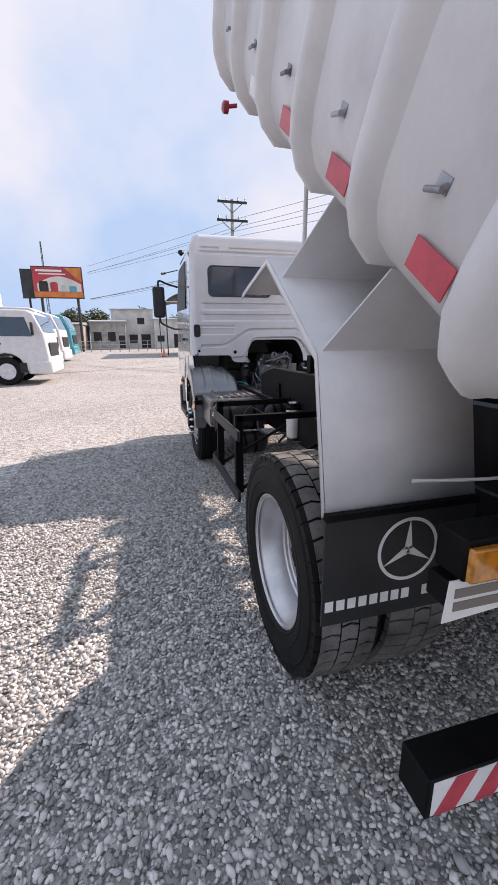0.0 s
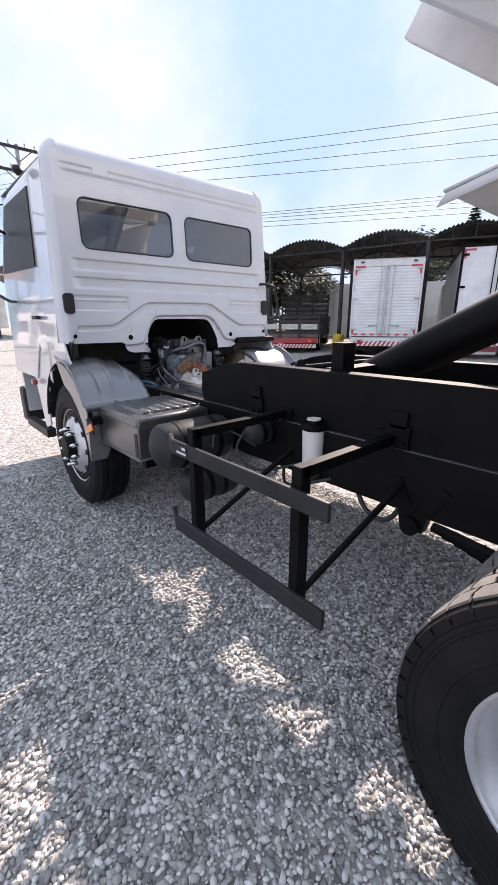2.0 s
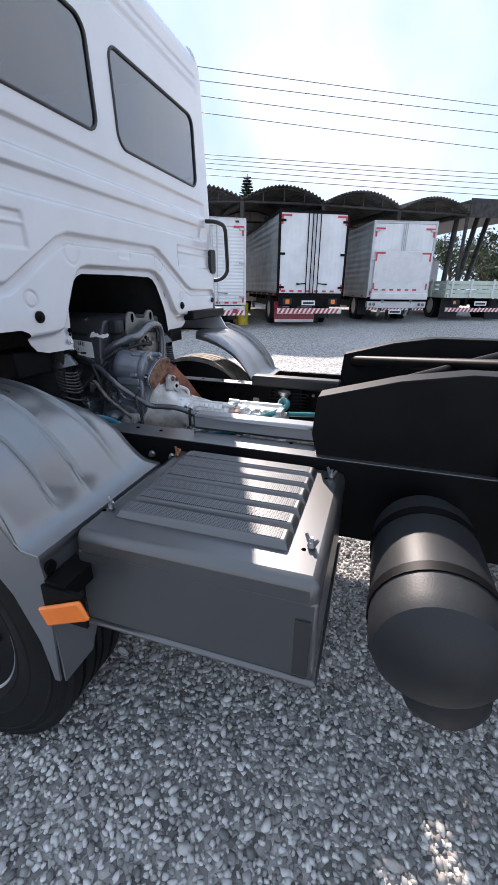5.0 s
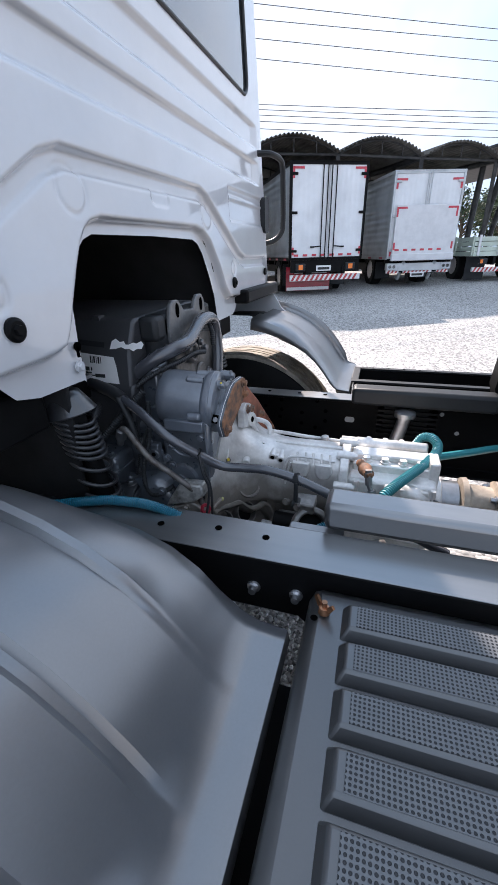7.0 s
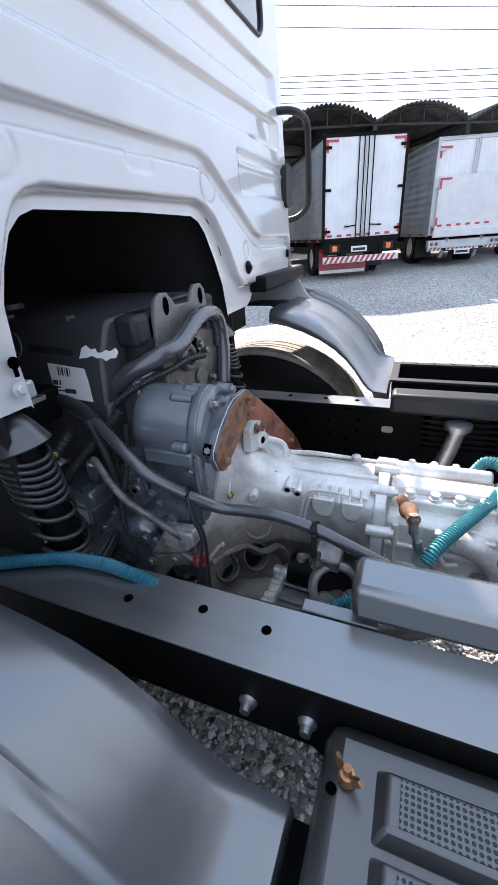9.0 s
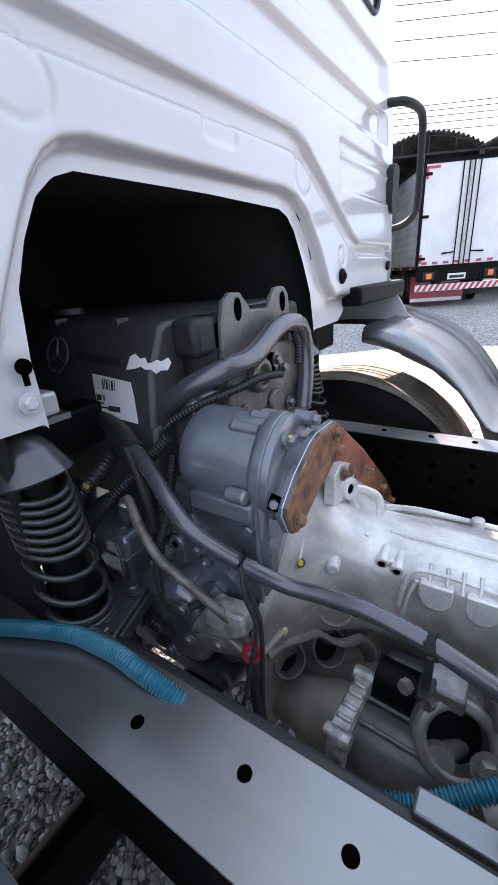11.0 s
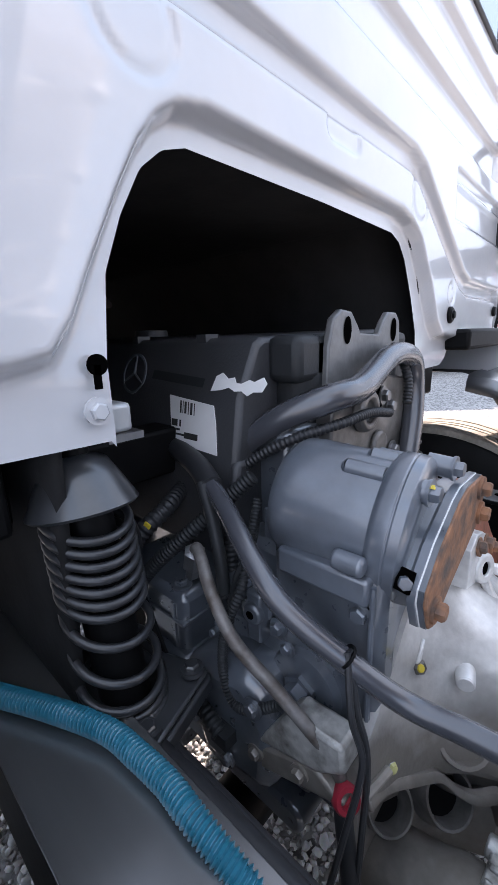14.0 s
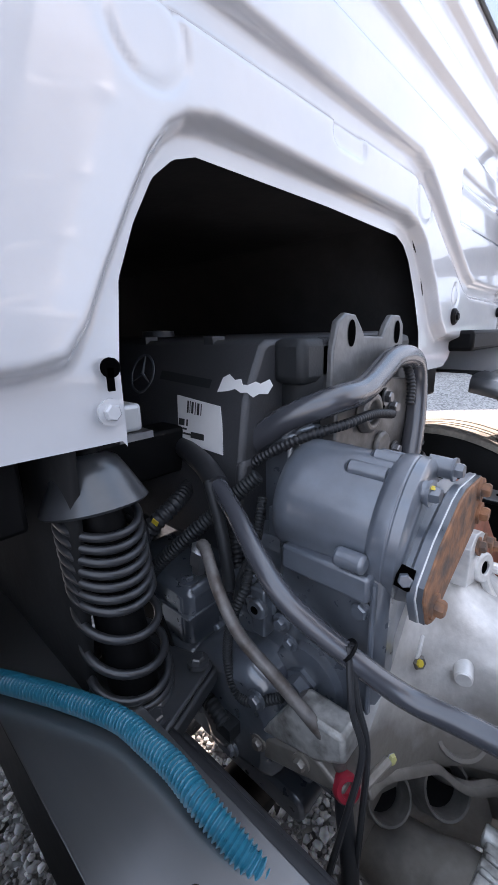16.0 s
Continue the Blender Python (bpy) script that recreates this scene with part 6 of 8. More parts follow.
for c, r, deep in (((-0.206, -0.192, 0.786), 0.031, 0.032), ((-0.152, -0.240, 0.786), 0.034, 0.030)):
    at_ = Vector(c) - Vector(AXB) * 0.020
    bore = part("bell_bore", hollow(at_, AXB, r, r * 0.84, 0.030, deep - 0.006), OILY_STEEL, gear, "oily dark bore under the bell housing")
    # Black disc paints the deep shade at the bottom of the bore.
    part("bore_floor", lathe([(0, r * 0.74), (0.001, 0.0)], at_ + Vector(AXB) * (0.038 - deep), AXB, 18), BLACK, bore)
AXC = Vector((-0.62, -0.55, 0.55))
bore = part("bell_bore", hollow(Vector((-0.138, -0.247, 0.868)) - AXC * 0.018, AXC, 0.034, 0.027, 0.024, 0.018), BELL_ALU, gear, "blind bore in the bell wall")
# Darker floor disc, again shade put into the colour.
part("bore_floor", lathe([(0, 0.024), (0.001, 0.0)], Vector((-0.138, -0.247, 0.868)) - AXC * 0.008, AXC, 18), STARTER_DARK, bore)
part("drain_tube", join(rod((-0.290, -0.188, 0.868), (-0.236, -0.202, 0.880), 0.005, 10)), DIRTY_ALU, gear)
# rear joint flange with its bolts
FL = [(0.04 + (x - 0.04) * 1.07, 0.78 + (z - 0.78) * 1.06) for x, z in CASE]
flange = part("rear_flange", loft([(-0.488, FL), (-0.512, FL)]), ALU, gear, bevel=0.003)
for k in range(0, 26, 3):
    x, z = FL[((k + 46) * 3) % 144]
    part("flange_boss", join(rod((x, -0.478, z), (x, -0.522, z), 0.012, 12), bolt((x, -0.522, z), (0, -1, 0), 0.008, 0.010)), ALU, flange)
# rear case, shift cover and its bolts
RC = [(-0.088, 0.64), (-0.090, 0.84), (-0.082, 0.900), (-0.040, 0.912), (0.12, 0.905), (0.165, 0.86), (0.165, 0.64)]
part("rear_case", prism(RC, "y", -0.511, -0.735), ALU, gear, bevel=0.008)
cover2 = part("shift_cover", join(box(-0.046, 0.118, -0.722, -0.520, 0.905, 0.932), box(-0.020, 0.030, -0.725, -0.515, 0.93, 0.948), rod((0.075, -0.52, 0.936), (0.075, -0.72, 0.936), 0.018, 14), box(-0.052, 0.02, -0.740, -0.715, 0.86, 0.955)), ALU, gear, "cast shift cover", bevel=0.005)
for y in (-0.556, -0.604, -0.650, -0.694):
    part("cover_bolt", join(lathe([(0, 0.0135), (0.006, 0.013), (0.006, 0.010), (0.015, 0.0095), (0.016, 0.005), (0.013, 0.0)], (-0.030, y, 0.931), (0, 0, 1), 16)), ALU, cover2)
    part("cover_bolt", bolt((0.108, y, 0.931), (0, 0, 1), 0.009, 0.012), ALU, cover2)
for y in (-0.640, -0.672, -0.700):
    part("cover_bolt", lathe([(0, 0.011), (0.008, 0.010), (0.010, 0.0)], (-0.088, y, 0.878), (-1, 0, 0.15), 12), STEEL, cover2)
part("bracket_plate", box(-0.098, -0.086, -0.715, -0.622, 0.862, 0.895), ALU, cover2, bevel=0.004)
for y, z0, z1 in ((-0.535, 0.78, 0.90), (-0.614, 0.72, 0.90), (-0.725, 0.70, 0.90)):
    part("case_rib", rod((-0.092, y, z0), (-0.092, y, z1), 0.007, 8), ALU, gear)
for z in (0.85, 0.80, 0.74):
    part("case_rib", rod((-0.092, -0.515, z), (-0.092, -0.725, z - 0.01), 0.006, 8), ALU, gear)
part("case_loop", tube([(-0.098, -0.612, 0.90), (-0.110, -0.618, 0.86), (-0.110, -0.632, 0.835), (-0.100, -0.655, 0.83)], 0.006, 8), ALU, gear)
# rusty shift shaft with its push rod
part("shift_shaft", join(lathe([(-0.05, 0.011), (-0.012, 0.012), (-0.012, 0.017), (0.0, 0.018), (0.012, 0.014), (0.030, 0.012)], (-0.105, -0.555, 0.945), (-0.9, -0.3, 0.1), 14), bolt((-0.135, -0.563, 0.95), (-0.9, -0.3, 0.1), 0.009, 0.012)), RUST, gear, "rusty shift shaft with a nut")
part("push_rod", join(rod((-0.135, -0.562, 0.962), (-0.145, -0.566, 0.925), 0.009, 10), rod((-0.145, -0.566, 0.925), (-0.150, -0.576, 0.905), 0.006, 10), rod((-0.148, -0.574, 0.912), (-0.152, -0.580, 0.892), 0.010, 6), lathe([(-0.008, 0.016), (0.008, 0.016), (0.008, 0.008), (-0.008, 0.008)], (-0.153, -0.586, 0.874), (-0.8, -0.2, 0.5), 18, closed=True)), STEEL, gear, "steel push rod with an eye end")
part("output_housing", join(lathe([(0.06, 0.085), (0.0, 0.085), (-0.010, 0.070), (-0.028, 0.066)], (0.03, -0.735, 0.80), (0, 1, 0), 28)), ALU, gear, bevel=0.003)
part("output_seal", lathe([(0, 0.062), (-0.045, 0.062), (-0.048, 0.05)], (0.03, -0.762, 0.80), (0, 1, 0), 28), STEEL, gear)
part("coupling_flange", join(lathe([(0, 0.058), (-0.006, 0.074), (-0.020, 0.076), (-0.024, 0.060), (-0.085, 0.056), (-0.09, 0.074), (-0.11, 0.074), (-0.115, 0.05)], (0.03, -0.810, 0.80), (0, 1, 0), 28)), TAN_METAL, gear, "pale brown output coupling")
for a in (40, 130, 220, 310):
    part("engine_bolt", bolt((0.03 + 0.062 * math.cos(radians(a)), -0.895, 0.80 + 0.062 * math.sin(radians(a))), (0, 1, 0), 0.008, 0.014), STEEL, gear)
part("breather_elbow", tube([(-0.075, -0.655, 0.875), (-0.085, -0.685, 0.872), (-0.082, -0.715, 0.845), (-0.070, -0.740, 0.800), (-0.060, -0.752, 0.74)], 0.027, 16), ALU, gear, "pale cast elbow")
for y, z in ((-0.70, 0.80), (-0.73, 0.86)):
    part("cover_bolt", bolt((-0.095, y, z), (-1, 0, 0), 0.012, 0.014), STEEL, gear)
# starter motor, its flange and the gear linkage below the pipe
SX, SZ = -0.200, 0.694
st = part("starter_motor", lathe([(0.022, 0.022), (0.016, 0.034), (0.002, 0.041), (-0.04, 0.046), (-0.07, 0.052), (-0.09, 0.060), (-0.120, 0.063)], (SX, -0.178, SZ), (0.05, 1, -0.03), 32), DIRTY_ALU, truck, "oily cast starter motor beside the gearbox")
part("starter_flange", moved(join(box(-0.062, 0.062, -0.014, 0.014, -0.02, 0.066), box(-0.056, 0.056, -0.016, -0.010, 0.0, 0.060), box(-0.048, 0.05, -0.013, 0.013, -0.058, -0.018), *[box(x - 0.004, x + 0.004, -0.012, 0.012, 0.064, 0.069) for x in (-0.03, -0.01, 0.012, 0.03)], *[rod((x, -0.022, z), (x, 0.02, z), 0.013, 12) for x, z in ((-0.055, 0.058), (0.055, 0.058))]), pose(SX - 0.006, -0.302, SZ + 0.003, 1, 0, -4)), WORN_ALU, st, "worn bright starter flange", bevel=0.005)
part("motor_case", lathe([(0, 0.054), (-0.004, 0.055), (-0.125, 0.055), (-0.132, 0.050), (-0.145, 0.048), (-0.148, 0.0)], (SX - 0.005, -0.316, SZ), (0.05, 1, -0.03), 32), STARTER_DARK, st, "dark motor casing")
for a in (70, 110):
    part("through_bolt", rod((SX + 0.06 * math.cos(radians(a)), -0.32, SZ + 0.06 * math.sin(radians(a))), (SX - 0.01 + 0.06 * math.cos(radians(a)), -0.455, SZ + 0.06 * math.sin(radians(a))), 0.004, 8), STARTER_DARK, st)
part("solenoid", lathe([(0, 0.030), (-0.07, 0.030), (-0.075, 0.022), (-0.09, 0.010)], (SX + 0.055, -0.325, SZ + 0.075), (0.05, 1, 0), 20), BLACK, st)
link = part("gear_linkage", join(lathe([(-0.016, 0.050), (0.016, 0.050), (0.018, 0.046), (0.018, 0.034), (-0.016, 0.033)], (-0.240, -0.440, 0.840), (-0.75, -0.25, 0.6), 28, closed=True), box(-0.235, -0.18, -0.445, -0.395, 0.872, 0.898), rod((-0.215, -0.47, 0.872), (-0.18, -0.56, 0.85), 0.018, 14)), OILY_STEEL, truck, "oily gear linkage with a ring-shaped lever", bevel=0.004)
part("ring_pin", join(rod((-0.262, -0.425, 0.822), (-0.215, -0.455, 0.812), 0.012, 14), lathe([(0, 0.02), (0.012, 0.018), (0.013, 0.0)], (-0.262, -0.425, 0.822), (-0.75, -0.25, 0.6), 16), bolt((-0.262, -0.474, 0.846), (-0.75, -0.25, 0.6), 0.012, 0.018)), OILY_STEEL, link)
part("ring_web", lathe([(0, 0.034), (0.001, 0.0)], (-0.228, -0.437, 0.832), (-0.75, -0.25, 0.6), 20), BLACK, link)
part("linkage_tube", rod((-0.275, -0.475, 0.775), (-0.20, -0.62, 0.775), 0.03, 16), OILY_STEEL, link)
part("pipe_bracket", join(box(-0.258, -0.246, -0.407, -0.397, 0.915, 0.972), box(-0.268, -0.235, -0.412, -0.394, 0.908, 0.920)), SATIN, link, bevel=0.003)
for y, z in ((-0.385, 0.922), (-0.410, 0.912)):
    part("bracket_nut", lathe([(0, 0.0085), (0.010, 0.0085)], (-0.262, y, z), (-0.8, 0.45, 0.2), 6), OILY_STEEL, link)
part("dark_casting", join(box(-0.16, -0.08, -0.48, -0.32, 0.70, 0.77), rod((-0.13, -0.33, 0.77), (-0.13, -0.47, 0.77), 0.025, 12)), STARTER_DARK, gear, bevel=0.01)
part("rail_spacer", moved(box(-0.012, 0.012, -0.055, 0.055, -0.016, 0.016), pose(-0.385, -0.470, 0.935)), GUARD_PLASTIC, truck, "grey metal spacer behind the rail", bevel=0.003)
part("red_cap", lathe([(-0.006, 0.011), (0, 0.0145), (0.008, 0.0145), (0.011, 0.0125), (0.011, 0.008), (0.003, 0.007), (0.003, 0.0)], (-0.287, -0.178, 0.878), (-0.5, -0.75, 0.45), 24), RED, engine, "red plastic port cap")
part("port_elbow", tube([(-0.282, -0.174, 0.872), (-0.288, -0.180, 0.845), (-0.300, -0.195, 0.80), (-0.315, -0.21, 0.72)], 0.0095, 12), HOSE, engine, "black hose below the red cap")

# pipes and hoses
part("coolant_pipe", tube([(-0.160, 0.33, 1.165), (-0.19, 0.20, 1.160), (-0.225, 0.09, 1.150), (-0.262, 0.0, 1.128), (-0.292, -0.07, 1.098), (-0.300, -0.115, 1.070), (-0.280, -0.165, 1.030), (-0.250, -0.215, 0.988), (-0.240, -0.27, 0.984), (-0.240, -0.33, 0.986), (-0.240, -0.40, 0.972), (-0.240, -0.47, 0.945), (-0.240, -0.62, 0.885), (-0.245, -0.75, 0.83)], 0.0115, 16), PIPE, truck, "grey painted steel pipe bending round the engine")
part("pipe_sleeve", tube([(-0.150, 0.35, 1.17), (-0.19, 0.20, 1.161), (-0.225, 0.09, 1.151), (-0.248, 0.035, 1.138)], 0.0155, 14), HOSE, truck, "black rubber sleeve on the pipe")
part("pipe_clip", tube([(-0.278, -0.168, 1.032), (-0.277, -0.170, 1.030)], 0.0124, 14, smooth=False), BLACK, truck)
part("pipe_clip", join(lathe([(-0.006, 0.0158), (0.006, 0.0158)], (-0.240, -0.402, 0.971), (0, 1, -0.3), 14), box(-0.256, -0.252, -0.406, -0.398, 0.94, 0.975)), SATIN, truck)
part("oil_tube", tube([(-0.288, 0.030, 1.050), (-0.290, 0.022, 1.078), (-0.300, 0.002, 1.078), (-0.318, -0.035, 1.055), (-0.322, -0.07, 1.02), (-0.312, -0.11, 0.985), (-0.300, -0.150, 0.945), (-0.286, -0.168, 0.910), (-0.28, -0.172, 0.86)], 0.0070, 12), OIL_TUBE, truck, "grimy grey-brown steel oil tube")
part("tube_nut", lathe([(-0.030, 0.009), (-0.012, 0.009), (-0.012, 0.0135), (0.012, 0.0135), (0.014, 0.010)], (-0.289, 0.028, 1.062), (-0.1, -0.35, 1), 6), STEEL, truck)
part("water_hose", tube([(-0.165, 0.10, 1.07), (-0.17, 0.095, 1.12), (-0.165, 0.06, 1.165), (-0.155, 0.0, 1.212), (-0.12, -0.05, 1.238), (-0.06, -0.06, 1.245), (0.0, -0.055, 1.262), (0.055, -0.05, 1.280), (0.105, -0.05, 1.284), (0.150, -0.05, 1.272), (0.170, -0.05, 1.235), (0.165, -0.055, 1.17), (0.14, -0.06, 1.10)], 0.0185, 18), PIPE, truck, "thick grey hose arching behind the cover")
part("hose_rib_line", tube([(-0.19, 0.07, 1.10), (-0.185, 0.035, 1.15), (-0.16, -0.02, 1.188), (-0.10, -0.06, 1.205), (-0.03, -0.065, 1.208), (0.05, -0.06, 1.195)], 0.0075, 10, ridge=(0.006, 0.0015)), HOSE, truck, "thin corrugated black wiring sleeve")
part("wire_loom", tube([(-0.20, 0.06, 1.10), (-0.225, 0.03, 1.04), (-0.235, 0.02, 0.97), (-0.25, 0.03, 0.90), (-0.26, 0.0, 0.85)], 0.0085, 10, ridge=(0.006, 0.0015)), HOSE, truck)
part("wire_loom", tube([(-0.31, 0.16, 1.0), (-0.30, 0.13, 1.06), (-0.26, 0.12, 1.09), (-0.2, 0.15, 1.10)], 0.013, 10, ridge=(0.008, 0.002)), HOSE, truck)
part("wire_loom", tube([(0.12, -0.06, 1.20), (0.13, -0.055, 1.24), (0.128, -0.04, 1.28)], 0.008, 10, ridge=(0.006, 0.0015)), HOSE, truck)
part("wire_loom", tube([(-0.225, -0.02, 1.13), (-0.25, -0.03, 1.09), (-0.285, -0.045, 1.05), (-0.300, -0.034, 1.005), (-0.300, -0.025, 0.946), (-0.302, -0.039, 0.911), (-0.303, -0.065, 0.913), (-0.29, -0.10, 0.935)], 0.0062, 10, ridge=(0.0042, 0.0013)), SATIN, truck, "thin corrugated black wiring sleeve")
part("wire_loom", tube([(-0.225, -0.02, 1.12), (-0.25, -0.03, 1.08), (-0.268, -0.02, 1.04), (-0.27, -0.01, 0.98)], 0.0048, 8), SATIN, truck)
part("wire_loom", tube([(-0.21, 0.0, 1.15), (-0.235, 0.03, 1.115), (-0.275, 0.07, 1.065), (-0.295, 0.11, 1.02), (-0.30, 0.14, 0.98), (-0.30, 0.16, 0.92)], 0.0105, 10, ridge=(0.0055, 0.0016)), SATIN, truck)
for y, z, r in ((-0.043, 1.002, 0.010), (-0.066, 0.988, 0.008), (-0.02, 1.03, 0.007), (0.0, 0.93, 0.008)):
    part("engine_bolt", bolt((-0.245, y, z), (-1, 0, 0), r, r * 1.3), ENGINE_GREY, engine)
for k, off in enumerate((0.0, 0.010)):
    part("cable", tube([(-0.281 + off * 0.4, -0.172, 1.04), (-0.296 + off, -0.186, 0.99), (-0.294 + off, -0.198, 0.94), (-0.316 + off * 2.6, -0.192 - off * 0.8, 0.86), (-0.330 + off * 2.4, -0.186 - off * 1.6, 0.78 - 0.03 * k), (-0.335 + off, -0.2, 0.65)], 0.0034, 8), HOSE, truck)
part("blue_sleeve", tube([(-0.56, 0.32, 0.972), (-0.52, 0.16, 0.974), (-0.494, 0.103, 0.975), (-0.464, 0.040, 0.976), (-0.440, -0.020, 0.976), (-0.434, -0.061, 0.976), (-0.431, -0.098, 0.976), (-0.432, -0.130, 0.974), (-0.430, -0.160, 0.966), (-0.426, -0.190, 0.952), (-0.415, -0.220, 0.925), (-0.400, -0.250, 0.895), (-0.390, -0.280, 0.872), (-0.384, -0.318, 0.862), (-0.372, -0.362, 0.870), (-0.354, -0.412, 0.876), (-0.334, -0.448, 0.892), (-0.314, -0.482, 0.906), (-0.27, -0.56, 0.915), (-0.22, -0.62, 0.90)], 0.0112, 18, ridge=(0.0043, 0.0027)), BLUE, truck, "blue corrugated plastic hose sleeve")
part("teal_sleeve", tube([(-0.185, -0.590, 0.895), (-0.160, -0.608, 0.915), (-0.10, -0.650, 0.928), (-0.03, -0.698, 0.936), (0.025, -0.732, 0.945), (0.065, -0.742, 0.957), (0.092, -0.728, 0.966), (0.108, -0.705, 0.958), (0.112, -0.69, 0.93)], 0.0135, 16, ridge=(0.0062, 0.0028)), TEAL, truck, "teal corrugated hose sleeve over the gearbox")
part("teal_sleeve", tube([(0.1, -0.74, 0.9), (0.2, -0.85, 0.88), (0.32, -1.0, 0.86), (0.38, -1.2, 0.85)], 0.012, 10), TEAL, truck)
part("rail_tube", tube([(-0.405, 0.2, 0.936), (-0.402, 0.0, 0.932), (-0.398, -0.2, 0.930), (-0.395, -0.5, 0.93)], 0.011, 12), HOSE, truck, "black hose along the inside of the rail")
part("rail_tube", tube([(-0.388, 0.1, 0.915), (-0.384, -0.05, 0.912), (-0.382, -0.2, 0.908), (-0.38, -0.34, 0.905)], 0.009, 12), HOSE, truck)
knob = part("breather_pipe", join(tube([(0.30, -0.63, 0.80), (0.325, -0.655, 0.87), (0.33, -0.668, 0.93)], 0.022, 12), lathe([(0, 0.035), (0.016, 0.035), (0.022, 0.015)], (0.33, -0.668, 0.935), (0, 0, 1), 18)), STEEL, truck, "steel breather on the far rail")
finned = part("breather_body", box(0.38, 0.43, -0.75, -0.6, 0.83, 0.95), BLACK, knob)
for k in range(6):
    part("fin", box(0.37, 0.40, -0.78, -0.58, 0.84 + 0.018 * k, 0.848 + 0.018 * k), BLACK, finned)

# hoses, tags and small fittings between the strut and the engine
part("heater_hose", tube([(-0.335, 0.16, 1.13), (-0.322, 0.13, 1.105), (-0.312, 0.12, 1.065), (-0.315, 0.13, 1.02), (-0.33, 0.15, 0.97)], 0.0095, 12), HOSE, truck, "black rubber heater hose")
part("heater_hose", tube([(-0.255, 0.045, 1.145), (-0.262, 0.02, 1.10), (-0.268, 0.005, 1.06), (-0.272, -0.005, 1.02)], 0.0080, 12), SATIN, truck)
for x, y, z in ((-0.322, 0.115, 1.118), (-0.300, 0.105, 1.085)):
    part("cable_tag", moved(box(-0.001, 0.001, -0.005, 0.005, -0.003, 0.003), pose(x, y, z, 25, 10, 15)), YELLOW, truck, "small yellow cable tag")
for y, z in ((0.085, 0.972), (0.215, 0.972), (0.15, 0.972)):
    part("housing_rib", box(-0.287, -0.282, y - 0.004, y + 0.004, 0.90, z), ENGINE_DARK, pl, bevel=0.0015)
part("housing_seam", box(-0.2885, -0.20, 0.062, 0.238, 0.9425, 0.9475), ENGINE_DARK, pl, bevel=0.0015)
eyelet = part("lifting_lug", join(box(-0.262, -0.240, -0.052, -0.030, 0.965, 1.030), lathe([(0, 0.014), (0.012, 0.013)], (-0.258, -0.042, 1.004), (-1, -0.1, 0.2), 18)), ENGINE_DARK, engine, bevel=0.003)
part("eye_bore", lathe([(0, 0.0055), (0.001, 0.0)], (-0.2705, -0.043, 1.0065), (-1, -0.1, 0.2), 14), VOID, eyelet)
for y, z, r in ((0.030, 0.905, 0.009), (0.025, 0.845, 0.009), (-0.030, 0.815, 0.008), (-0.075, 0.925, 0.008)):
    part("case_bolt", join(bolt((-0.304, y, z), (-1, 0, 0), r, r), lathe([(0, r * 1.5), (0.003, r * 1.4), (0.003, 0.0)], (-0.303, y, z), (-1, 0, 0), 14)), ENGINE_DARK, engine)
part("connector", join(tube([(-0.306, 0.022, 0.868), (-0.312, -0.004, 0.872), (-0.314, -0.030, 0.862)], 0.010, 12, ridge=(0.006, 0.0012)), box(-0.320, -0.300, -0.045, -0.020, 0.850, 0.868)), SATIN, engine, "black plastic plug connector", bevel=0.002)
part("casting_seam", tube([(-0.246, -0.178, 1.09), (-0.246, -0.178, 0.98), (-0.246, -0.180, 0.90)], 0.0032, 8), ENGINE_GREY, engine)
part("casting_seam", tube([(-0.244, -0.06, 1.05), (-0.245, -0.10, 1.005), (-0.245, -0.16, 1.000)], 0.0028, 8), ENGINE_GREY, engine)

